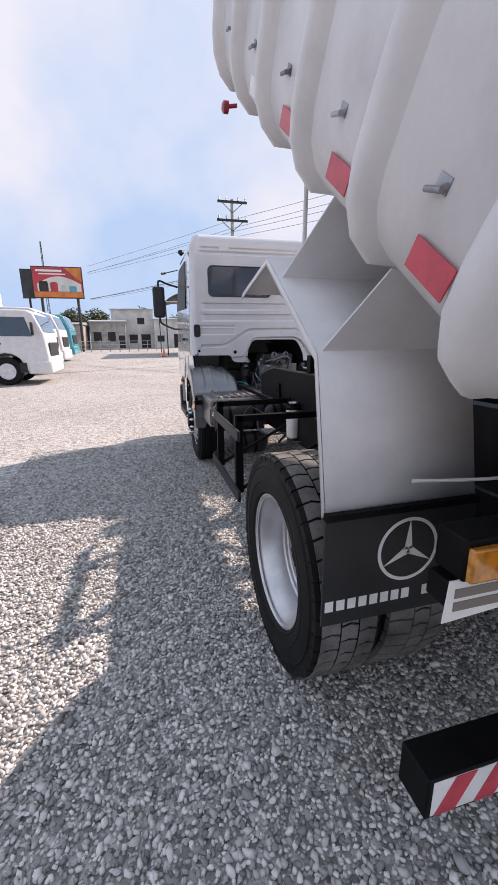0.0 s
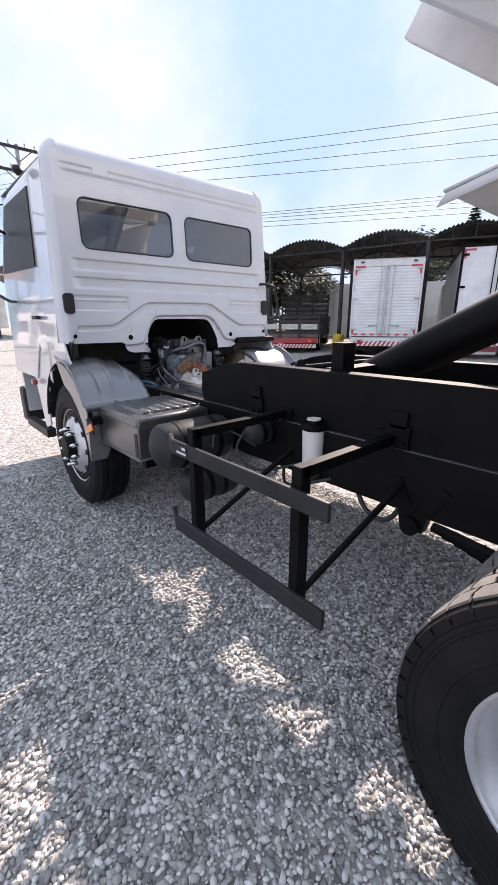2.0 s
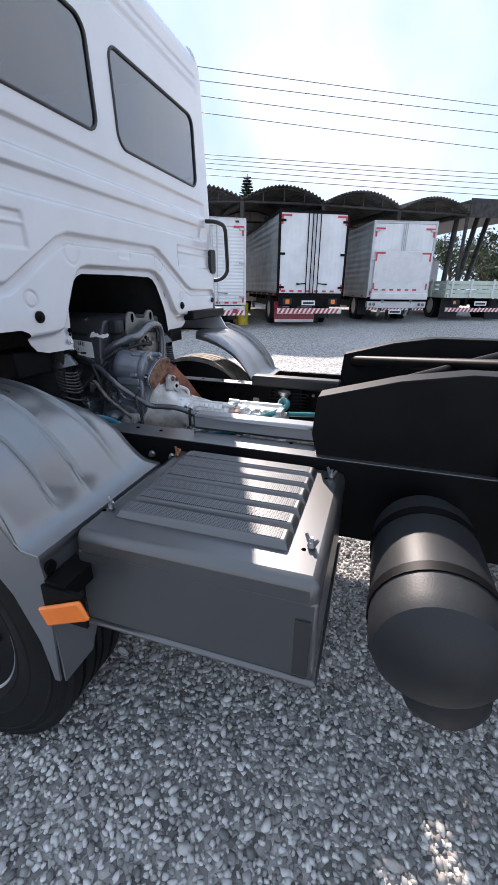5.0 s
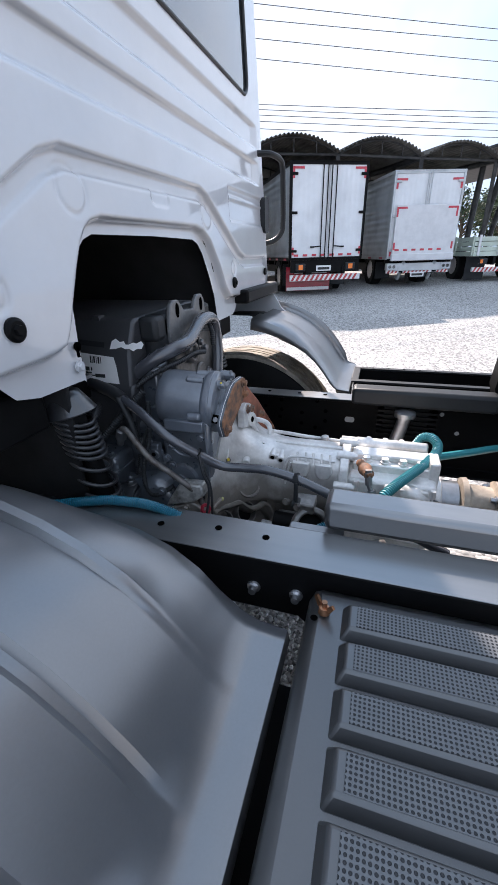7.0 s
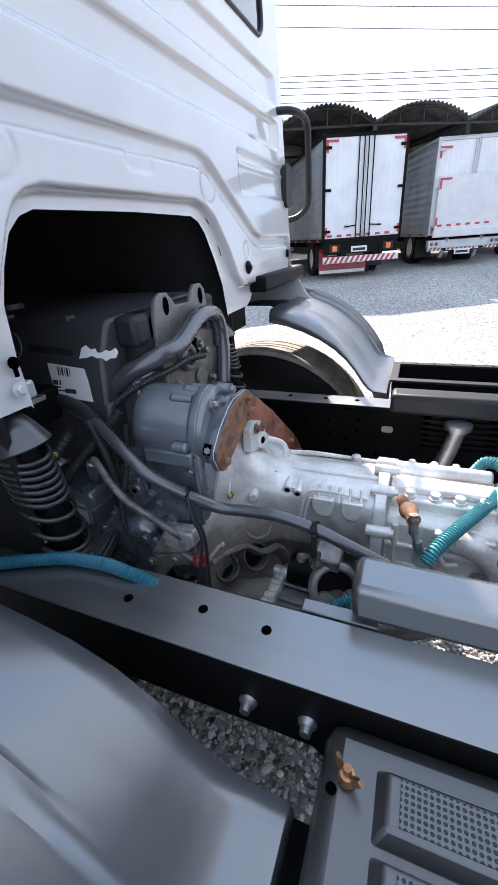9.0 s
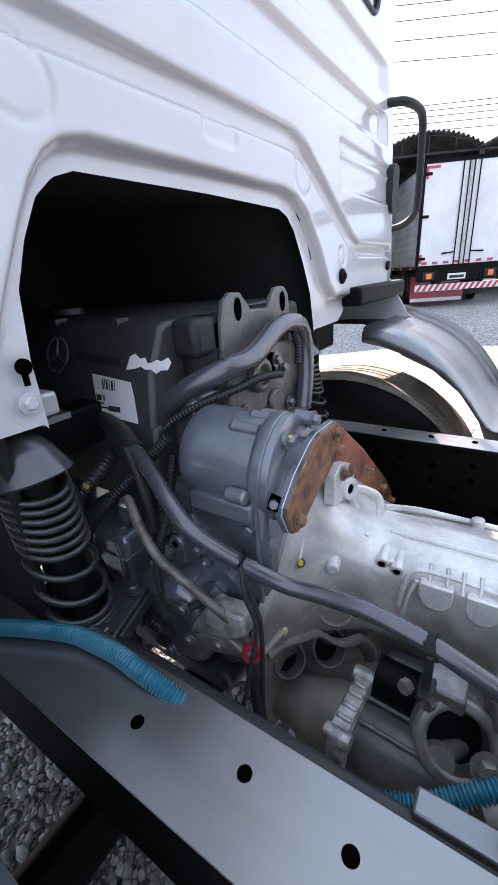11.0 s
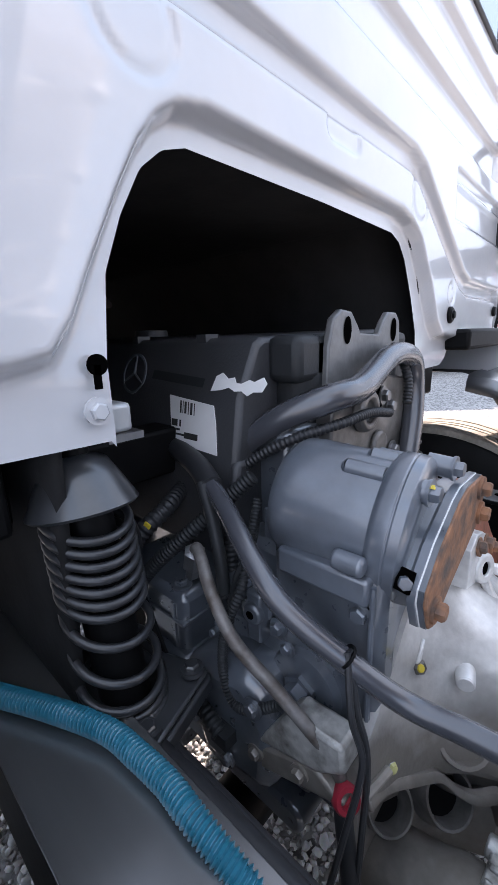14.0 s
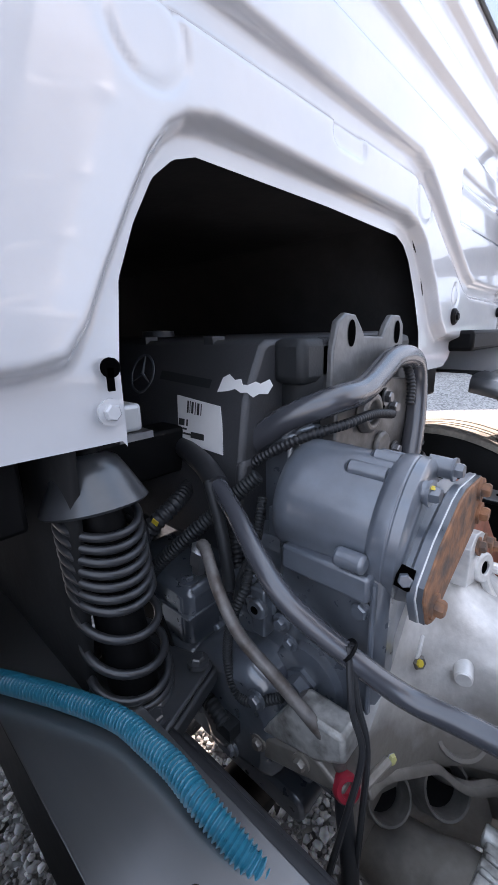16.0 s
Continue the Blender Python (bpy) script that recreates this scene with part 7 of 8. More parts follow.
# cab suspension struts
def strut(s):
    x0 = s * 0.387
    top, foot = Vector((x0 + s * 0.007, 0.066, 1.156)), Vector((x0 + s * 0.010, 0.022, 0.948))
    way = (foot - top).normalized()
    body = part("cab_strut", join(rod(top, foot, 0.026, 24), rod(top - way * 0.07, top, 0.016, 16)), BLACK, truck, "black cab suspension strut with coil spring")
    part("spring_cap", lathe([(-0.003, 0.052), (0.0, 0.055), (0.004, 0.053), (0.016, 0.047), (0.032, 0.039), (0.046, 0.031), (0.052, 0.022), (0.054, 0.0)], top, -way, 40), CAP_PAINT, body, "satin black domed spring cap")
    line = []
    zz, a = 1.164, 0.0
    for k in range(11 * 32):
        turn = k / 32
        drop = 0.0130 if turn < 7.0 else (0.038 if turn < 9.4 else 0.011)
        zz -= drop / 32
        a = 2 * math.pi * turn
        f = (1.164 - zz) / 0.216
        c = top.lerp(foot, f)
        line.append((c.x + 0.041 * math.cos(a), c.y + 0.041 * math.sin(a), c.z + 0.012 * math.sin(a)))
    part("coil_spring", tube(line, 0.0046, 12, smooth=False), SPRING, body)
    at_seat = pose(x0 - s * 0.004, 0.024, 0.948, 0, 0, -18 * s)
    seat = part("spring_seat", join(moved(prism(rounded(-0.056, 0.056, -0.060, 0.060, 0.010), "z", -0.006, 0.0), at_seat), moved(prism(rounded(-0.059, 0.059, -0.063, 0.063, 0.010), "z", -0.030, -0.009), at_seat), lathe([(0, 0.047), (0.012, 0.046), (0.016, 0.040), (0.016, 0.0)], (foot.x, foot.y, 0.932), -way, 32)), CAP_PAINT, body, "square black spring seat", bevel=0.003)
    for dx, dy in ((0.040, -0.046), (-0.040, -0.046), (0.042, 0.046)):
        part("engine_bolt", moved(join(bolt((dx, dy, 0.006), (0, 0, 1), 0.0085, 0.008), lathe([(0.003, 0.013), (0.006, 0.012), (0.006, 0.0)], (dx, dy, 0.0), (0, 0, 1), 18)), at_seat), CAP_PAINT, seat)
    part("strut_bracket", join(box(x0 - 0.04, x0 + 0.03, 0.03, 0.10, 0.70, 0.90), prism([(0.03, 0.93), (0.11, 0.93), (0.11, 1.05), (0.095, 1.05)], "x", x0 - s * 0.058, x0 - s * 0.054)), BLACK, truck, bevel=0.0015)


strut(-1)
strut(1)
lk = part("cab_lock_sensor", join(box(-0.366, -0.338, 0.05, 0.085, 1.226, 1.256)), SHEET, truck, "small steel cab latch bracket", bevel=0.005)
part("sensor_bracket", join(box(-0.370, -0.330, 0.045, 0.09, 1.218, 1.2255)), STEEL, lk)
part("strut_beam", join(box(-0.62, 0.62, 0.16, 0.22, 1.12, 1.19), box(-0.62, -0.46, 0.06, 0.18, 1.15, 1.24), box(0.46, 0.62, 0.06, 0.18, 1.15, 1.24)), BLACK, truck, bevel=0.006)



# ---- surroundings: parked trucks, shed, trees, poles ----
STRIPE_RED = material("red_warning_stripe", (0.55, 0.07, 0.07), 0.45, vary=0.12, scale=10, bump=0.03)
PALE_GREEN = material("pale_green_paint", (0.55, 0.62, 0.52), 0.45, vary=0.08, scale=3, bump=0.03)
CREAM = material("cream_paint", (0.66, 0.63, 0.52), 0.5, vary=0.12, scale=4, bump=0.04)
PLASTER = material("white_plaster_wall", (0.66, 0.65, 0.62), 0.85, vary=0.12, scale=0.6, bump=0.1)
BRICK_WALL = material("stained_block_wall", (0.38, 0.34, 0.30), 0.9, vary=0.2, scale=0.8, bump=0.15)
DARK_PANEL = material("dark_hoarding_back", (0.05, 0.055, 0.06), 0.7, vary=0.2, scale=1.0, bump=0.05)
POSTER_RED = material("poster_red", (0.60, 0.06, 0.07), 0.5, vary=0.15, scale=0.5, bump=0.0)
POSTER_ORANGE = material("poster_orange", (0.75, 0.25, 0.05), 0.5, vary=0.15, scale=0.8, bump=0.0)
POSTER_PALE = material("poster_pale", (0.70, 0.66, 0.62), 0.5, vary=0.06, scale=0.5, bump=0.0)
CONIFER = material("conifer_needles", (0.035, 0.060, 0.032), 0.75, vary=0.3, scale=1.0, fine=8, bump=0.0)


def placed(name, label, category, x, y, z, yaw, group="", kind=""):
    """A thing whose own +y points away along yaw (degrees from +x)."""
    ob = thing(name, label, category, group, kind, (x, y, z))
    ob.rotation_euler = (0, 0, radians(yaw - 90))
    return ob


def far_wheel(parent, x, y, r=0.46, w=0.26, face=-1):
    tyre = part("wheel", lathe([(-w / 2, r * 0.58), (-w / 2, r * 0.92), (-w / 2 + 0.03, r), (w / 2 - 0.03, r), (w / 2, r * 0.92), (w / 2, r * 0.58)], (x, y, r), (1, 0, 0), 28, closed=True), RUBBER, parent)
    part("rim", lathe([(face * w * 0.42, r * 0.60), (face * w * 0.36, r * 0.52), (face * w * 0.05, r * 0.46), (face * w * 0.02, r * 0.28), (face * w * 0.2, r * 0.24), (face * w * 0.22, 0.0)], (x, y, r), (1, 0, 0), 24), RIM, tyre, "silver steel rim")
    return tyre


def striped_bar(parent, x0, x1, y, z0, z1, pitch=0.16):
    """A bumper bar with slanting red stripes."""
    bar = part("bumper", box(x0, x1, y - 0.04, y + 0.04, z0, z1), WHITE_TAPE, parent, "white bumper bar with slanting red stripes")
    n = int((x1 - x0) / pitch)
    h = z1 - z0
    for k in range(n):
        a = x0 + k * pitch + 0.01
        part("stripe", prism([(a, z0), (a + pitch * 0.5, z0), (min(x1, a + pitch * 0.5 + h * 0.6), z1), (min(x1 - 0.02, a + h * 0.6), z1)], "y", y - 0.043, y - 0.0405), STRIPE_RED, bar)
    return bar


def plate(parent, x, y, z, w=0.40, h=0.13):
    p = part("number_plate", box(x - w / 2, x + w / 2, y - 0.006, y, z - h / 2, z + h / 2), PAPER, parent, "white plate with a dark bar")
    part("bar", box(x - w * 0.4, x + w * 0.4, y - 0.009, y - 0.0065, z - h * 0.28, z + h * 0.18), INK, p)


def side_wall(x, L, z0, z1, pitch, deep):
    n = int((z1 - z0) / pitch) * 4
    s = 1 if x > 0 else -1
    sec = [(x + s * deep * (0.0, 1.0, 1.0, 0.0)[k % 4], 0, z0 + (z1 - z0) * k / n) for k in range(n + 1)]
    return strip(sec, [lambda p, yy=yy: (p[0], yy, p[2]) for yy in (0.02, L)])


def tape(parent, x0, x1, y, z0, z1):
    part("reflective_tape", box(x0, x1, y - 0.003, y, z0, z1), RED_TAPE, parent)


def corner_tape(parent, W, y, z0, z1, m=0.08):
    for s in (-1, 1):
        e = s * (W / 2 - m)
        for za, zb in ((z1 - 0.30, z1 - 0.06), (z0 + 0.06, z0 + 0.24)):
            tape(parent, e - 0.025, e + 0.025, y, za, zb)
        tape(parent, min(e, e - s * 0.26), max(e, e - s * 0.26) - 0.026 * (s > 0), y, z1 - 0.11, z1 - 0.061)
    n = int((W - 2 * m) / 0.24)
    for k in range(n):
        a = -W / 2 + m + 0.03 + k * 0.24
        tape(parent, a, a + 0.12, y, z0 + 0.03, z0 + 0.08)


def box_truck(label, x, y, z, yaw, W, z0, z1, L, style):
    t = placed("box_truck", label, "truck", x, y, z, yaw, "parked box trucks")
    frame_mat = {"dark": BLACK, "white": BODY_WHITE, "steel": SHEET}[style]
    body = part("cargo_box", join(box(-W / 2 + 0.03, W / 2 - 0.03, 0.06, L, z0, z1 - 0.03)), FRP, t)
    for s in (-1, 1):
        part("side_panel", side_wall(s * (W / 2 - 0.028), L, z0 + 0.06, z1 - 0.06, 0.16, 0.014), SHEET if style != "white" else FRP, body, "corrugated pale metal side")
        part("top_rail", box(min(s * (W / 2 - 0.03), s * (W / 2 + 0.005)), max(s * (W / 2 - 0.03), s * (W / 2 + 0.005)), 0.05, L, z1 - 0.07, z1), frame_mat, body)
        part("bottom_rail", box(min(s * (W / 2 - 0.03), s * (W / 2 + 0.01)), max(s * (W / 2 - 0.03), s * (W / 2 + 0.01)), 0.05, L, z0 - 0.02, z0 + 0.06), frame_mat, body)
        part("corner_post", box(min(s * (W / 2 - 0.05), s * (W / 2 + 0.008)), max(s * (W / 2 - 0.05), s * (W / 2 + 0.008)), 0.0, 0.10, z0, z1), frame_mat, body, bevel=0.008)
        for k in range(int(L / 0.9)):
            yy = 0.3 + k * 0.9
            part("reflective_tape", box(min(s * (W / 2 + 0.012), s * (W / 2 + 0.015)), max(s * (W / 2 + 0.012), s * (W / 2 + 0.015)), yy, yy + 0.25, z0 - 0.005, z0 + 0.045), RED_TAPE, body)
    part("roof", box(-W / 2 + 0.0, W / 2, 0.0, L, z1 - 0.028, z1 + 0.004), frame_mat if style == "dark" else FRP, body)
    hh = 0.20 if style == "white" else 0.07
    part("header", box(-W / 2 + 0.05, W / 2 - 0.05, 0.0, 0.10, z1 - hh, z1), frame_mat, body)
    part("sill", box(-W / 2 + 0.05, W / 2 - 0.05, 0.0, 0.10, z0, z0 + 0.06), frame_mat, body)
    dz0, dz1 = z0 + 0.065, z1 - hh - 0.005
    for s in (-1, 1):
        a, b = sorted((s * 0.006, s * (W / 2 - 0.055)))
        if style == "white":
            n = 22
            sec = [(0, 0.022 - 0.010 * (k % 4 in (1, 2)), dz0 + (dz1 - dz0) * k / (4 * n)) for k in range(4 * n + 1)]
            shape = join(strip(sec, [lambda p, xx=xx: (xx, p[1], p[2]) for xx in (a, b)]), box(a, b, 0.024, 0.05, dz0, dz1))
        else:
            n = 7
            sec = [(a + (b - a) * k / (4 * n), 0.02 - 0.004 * (k % 4 in (1, 2)), 0) for k in range(4 * n + 1)]
            shape = join(strip(sec, [lambda p, zz=zz: (p[0], p[1], zz) for zz in (dz0, dz1)]), box(a, b, 0.024, 0.05, dz0, dz1))
        d = part("rear_door", shape, FRP, t, "white ribbed cargo door" if style == "white" else "white cargo door")
        for off in (0.05, 0.17):
            if style == "steel" and off > 0.1:
                continue
            part("lock_bar", rod((s * off, -0.012, z0 + 0.02), (s * off, -0.012, dz1 + 0.03), 0.014, 8), BLACK if style == "dark" else SHEET, d, "vertical door locking bar")
        part("lock_lever", join(rod((s * 0.17, -0.02, z0 + 0.32), (s * 0.42, -0.03, z0 + 0.30), 0.014, 6), box(s * 0.40 - 0.05, s * 0.40 + 0.05, -0.035, -0.005, z0 + 0.285, z0 + 0.32)), BLACK if style == "dark" else STEEL, d)
        for f in (0.10, 0.50, 0.88):
            zz = z0 + f * (z1 - z0)
            e = s * (W / 2 - 0.03)
            part("hinge", box(min(e, e - s * 0.15), max(e, e - s * 0.15), -0.022, 0.018, zz - 0.03, zz + 0.03), BLACK if style == "dark" else SHEET, d, bevel=0.012)
    if style == "steel":
        lift = part("tail_lift", box(-W / 2 + 0.10, W / 2 - 0.06, -0.09, -0.04, z0 + 0.02, z0 + 0.62 * (z1 - z0)), BODY_WHITE, t, "white folded tail-lift platform", bevel=0.01)
        corner_tape(lift, W - 0.1, -0.092, z0 + 0.16, z0 + 0.62 * (z1 - z0) + 0.02)
        part("lift_lip", box(-W / 2 + 0.08, W / 2 - 0.04, -0.13, -0.03, z0 - 0.06, z0 + 0.12), BODY_WHITE, lift, bevel=0.02)
        part("lift_beam", box(-W / 2 + 0.25, W / 2 - 0.25, -0.02, 0.15, z0 - 0.32, z0 - 0.12), SHEET, lift, bevel=0.01)
        for s in (-1, 1):
            part("lift_cylinder", rod((s * 0.45, -0.02, z0 - 0.1), (s * 0.45, 0.3, z0 - 0.55), 0.05, 10), SHEET, lift)
            lam = part("lamp_box", box(s * 0.78 - 0.15, s * 0.78 + 0.15, -0.03, 0.12, z0 - 0.30, z0 - 0.12), SHEET, t, bevel=0.01)
            for k in (-1, 1):
                part("lens", lathe([(0, 0.045), (0.012, 0.04), (0.018, 0.0)], (s * 0.78 + k * 0.06, -0.031, z0 - 0.21), (0, -1, 0), 14), CLEAR, lam)
    corner_tape(t, W, 0.0 if style != "dark" else 0.008, z0 + 0.06 * (style == "dark"), z1 - (0.05 if style == "dark" else 0.12))
    # chassis, wheels, lamps, bumper
    bz = 0.42
    for s in (-1, 1):
        part("chassis_rail", box(s * 0.40 - 0.04, s * 0.40 + 0.04, 0.05, L + 1.6, z0 - 0.40, z0 - 0.16), BLACK, t)
        for yy in (1.5, L + 0.9):
            far_wheel(t, s * (W / 2 - 0.22), yy, 0.46, 0.30, s)
        part("mudflap", box(s * (W / 2 - 0.28) - 0.22, s * (W / 2 - 0.28) + 0.22, 0.90, 0.92, 0.22, z0 - 0.1), SATIN, t)
        if style != "steel":
            lam = part("tail_lamp", box(s * (W / 2 - 0.30) - 0.13, s * (W / 2 - 0.30) + 0.13, -0.01, 0.08, z0 - 0.26, z0 - 0.08), SATIN if style == "dark" else SHEET, t, bevel=0.015)
            part("lens", box(s * (W / 2 - 0.30) - 0.06, s * (W / 2 - 0.30) + 0.06, -0.025, -0.0105, z0 - 0.23, z0 - 0.11), ORANGE if style == "dark" else RED, lam, bevel=0.008)
        part("bumper_arm", box(s * 0.5 - 0.04, s * 0.5 + 0.04, 0.0, 0.25, bz, z0 - 0.16), BLACK, t)
    for k in range(int(L / 0.8)):
        part("cross_bearer", box(-W / 2 + 0.06, W / 2 - 0.06, 0.25 + k * 0.8, 0.33 + k * 0.8, z0 - 0.14, z0 - 0.021), BLACK, t)
    if style == "white":
        part("lamp_panel", box(-W / 2 + 0.02, W / 2 - 0.02, 0.02, 0.08, z0 - 0.24, z0 - 0.03), BODY_WHITE, t, bevel=0.01)
        plate(t, 0.0, 0.018, z0 - 0.15)
        for s in (-1, 1):
            part("roof_lamp", box(s * 0.72 - 0.05, s * 0.72 + 0.05, -0.012, 0.0, z1 - 0.11, z1 - 0.06), INK, t)
    else:
        plate(t, -0.05 if style == "dark" else 0.0, 0.02, z0 - 0.20 if style == "dark" else z0 - 0.42)
    if style == "dark":
        part("rear_beam", box(-W / 2 + 0.05, W / 2 - 0.05, 0.03, 0.13, z0 - 0.30, z0 - 0.002), BLACK, t)
        flap = part("banner_flap", box(-0.95, 0.30, 0.45, 0.46, 0.12, 0.72), RED, t, "red printed rubber flap with pale bars")
        part("bar", box(-0.72, 0.20, 0.444, 0.449, 0.55, 0.66), PAPER, flap)
        part("bar", box(-0.85, 0.25, 0.444, 0.449, 0.36, 0.47), PAPER, flap)
        part("bar", box(-0.93, 0.28, 0.444, 0.449, 0.13, 0.21), PAPER, flap)
    if style == "steel":
        for a, b in ((-W / 2 + 0.05, -0.55), (-0.42, 0.42), (0.55, W / 2 - 0.05)):
            striped_bar(t, a, b, 0.06, bz - 0.02, bz + 0.10, 0.11)
    else:
        striped_bar(t, -W / 2 + 0.02, W / 2 - 0.02, 0.02, bz - 0.02, bz + 0.12, 0.13)
    cabp = [(L + 0.15, 0.55), (L + 0.15, 2.35), (L + 0.5, 2.5), (L + 1.5, 2.45), (L + 1.85, 1.6), (L + 1.9, 0.55)]
    c = part("cab", prism(cabp, "x", -1.0, 1.0), BODY_WHITE, t, "white cab", bevel=0.05)
    part("windscreen", prism([(L + 1.56, 2.35), (L + 1.86, 1.62), (L + 1.90, 1.62), (L + 1.60, 2.35)], "x", -0.9, 0.9), TINTED, c)
    return t


def mid(a, b):
    return (a[0] + b[0]) / 2, (a[1] + b[1]) / 2


g0 = rise(9.1)
box_truck("white box truck with ribbed closed rear doors", *mid((8.57, 4.21), (9.62, 2.60)), g0, 33, 1.92, 1.0 - g0, 3.15 - g0, 4.6, "white")
g0 = rise(10.4)
box_truck("white box truck with black frame, hinges and locking bars", *mid((10.0, 1.78), (10.9, 0.04)), g0, 27.3, 1.96, 1.26 - g0, 3.40 - g0, 6.0, "dark")
g0 = rise(12.1)
box_truck("white box truck with a folded tail lift and galvanised frame", *mid((11.8, -0.6), (12.5, -2.37)), g0, 21.6, 1.90, 1.22 - g0, 3.30 - g0, 5.2, "steel")


# drop-side truck with pale side boards
g0 = rise(13.3)
flat = placed("dropside_truck", "white drop-side truck with pale boards and striped bumper", "truck", 13.55, -4.05, g0, 20)
part("deck", box(-1.1, 1.1, 0, 5.0, 0.72, 0.84), PALE_GREEN, flat)
for s in (-1, 1):
    for k in range(3):
        part("side_board", box(min(s * 1.07, s * 1.11), max(s * 1.07, s * 1.11), 0.0, 5.0, 0.86 + k * 0.13, 0.97 + k * 0.13), PALE_GREEN, flat)
    for k in range(6):
        part("stake", box(min(s * 1.11, s * 1.15), max(s * 1.11, s * 1.15), 0.03 + k * 0.98, 0.10 + k * 0.98, 0.74, 1.26), PALE_GREEN, flat)
    part("chassis_rail", box(s * 0.4 - 0.04, s * 0.4 + 0.04, 0.05, 6.5, 0.48, 0.72), BLACK, flat)
    part("mudflap", box(s * 0.78 - 0.30, s * 0.78 + 0.30, 0.35, 0.37, 0.06, 0.70), SATIN, flat, "black rubber mudflap")
    far_wheel(flat, s * 0.85, 1.3, 0.44, 0.30, s)
    far_wheel(flat, s * 0.85, 5.6, 0.44, 0.30, s)
    lam = part("tail_lamp", box(s * 0.75 - 0.12, s * 0.75 + 0.12, 0.0, 0.07, 0.50, 0.66), SATIN, flat, bevel=0.01)
    part("lens", box(s * 0.75 - 0.10, s * 0.75 - 0.02, -0.012, -0.0005, 0.53, 0.63), ORANGE, lam)
for k in range(3):
    part("tail_board", box(-1.07, 1.07, 0.0, 0.035, 0.86 + k * 0.13, 0.97 + k * 0.13), PALE_GREEN, flat)
for xx in (-0.98, -0.36, 0.36, 0.98):
    part("tail_post", box(xx - 0.03, xx + 0.03, -0.04, -0.001, 0.74, 1.28), BODY_WHITE, flat)
plate(flat, 0.05, 0.0, 0.56)
striped_bar(flat, -1.05, 1.05, 0.04, 0.30, 0.42, 0.12)
part("cab", prism([(5.1, 0.5), (5.1, 2.1), (5.5, 2.25), (6.3, 2.2), (6.7, 1.5), (6.75, 0.5)], "x", -0.98, 0.98), BODY_WHITE, flat, bevel=0.05)

# dark stake-bed truck
g0 = rise(9.0)
stake = placed("stake_truck", "dark wooden stake-bed truck with cream tail panels and red tail", "truck", *mid((8.32, 7.92), (9.5, 6.1)), g0, 33)
Wk = 2.16
part("deck", box(-Wk / 2, Wk / 2, 0, 3.6, 0.58, 0.68), WOOD, stake)
for s in (-1, 1):
    for zz in (0.74, 0.90, 1.06, 1.20):
        part("side_rail", box(min(s * (Wk / 2 - 0.03), s * Wk / 2), max(s * (Wk / 2 - 0.03), s * Wk / 2), 0.04, 3.5, zz, zz + 0.09), DARK_STEEL, stake)
    for k in range(6):
        part("stake", box(min(s * Wk / 2, s * (Wk / 2 + 0.04)), max(s * Wk / 2, s * (Wk / 2 + 0.04)), 0.06 + k * 0.66, 0.13 + k * 0.66, 0.58, 1.31), DARK_STEEL, stake)
    part("chassis_rail", box(s * 0.4 - 0.04, s * 0.4 + 0.04, 0.1, 5.0, 0.36, 0.58), BLACK, stake)
    far_wheel(stake, s * 0.85, 1.0, 0.40, 0.28, s)
    far_wheel(stake, s * 0.85, 4.3, 0.40, 0.28, s)
    lam = part("tail_lamp", box(s * 0.82 - 0.16, s * 0.82 + 0.16, -0.02, 0.03, 0.40, 0.50), RED, stake, "red tail lamp cluster")
    part("lens", box(s * 0.82 - 0.15, s * 0.82 - 0.05, -0.03, -0.0205, 0.41, 0.49), ORANGE, lam)
for k in range(3):
    a = -Wk / 2 + 0.06 + k * 0.70
    part("tail_panel", box(a, a + 0.62, 0.0, 0.02, 0.84, 1.03), CREAM, stake, "cream tail panel with a grey emblem shape")
    part("tail_mark", box(a + 0.20, a + 0.42, -0.004, -0.0005, 0.90, 0.97), SHEET, stake)
for zz in (0.69, 1.06, 1.22):
    part("tail_rail", box(-Wk / 2, Wk / 2, -0.005, 0.035, zz, zz + 0.10), DARK_STEEL, stake)
for xx in (-1.04, -0.36, 0.34, 1.02):
    part("tail_stake", box(xx - 0.04, xx + 0.04, -0.045, -0.0055, 0.55, 1.34), DARK_STEEL, stake)
for k in range(8):
    part("headboard_slat", box(-1.02, 1.02, 3.52, 3.56, 0.72 + k * 0.19, 0.84 + k * 0.19), DARK_STEEL, stake)
for xx in (-1.0, -0.33, 0.33, 1.0):
    part("headboard_post", box(xx - 0.035, xx + 0.035, 3.565, 3.62, 0.60, 2.22), DARK_STEEL, stake)
part("rear_beam", box(-1.0, 1.0, 0.0, 0.12, 0.36, 0.56), RED, stake, "red painted rear beam")
striped_bar(stake, -0.95, 0.95, -0.02, 0.20, 0.33, 0.12)
part("cab", prism([(3.75, 0.4), (3.75, 1.7), (4.1, 1.85), (4.9, 1.8), (5.2, 1.2), (5.25, 0.4)], "x", -0.95, 0.95), BODY_WHITE, stake, bevel=0.05)

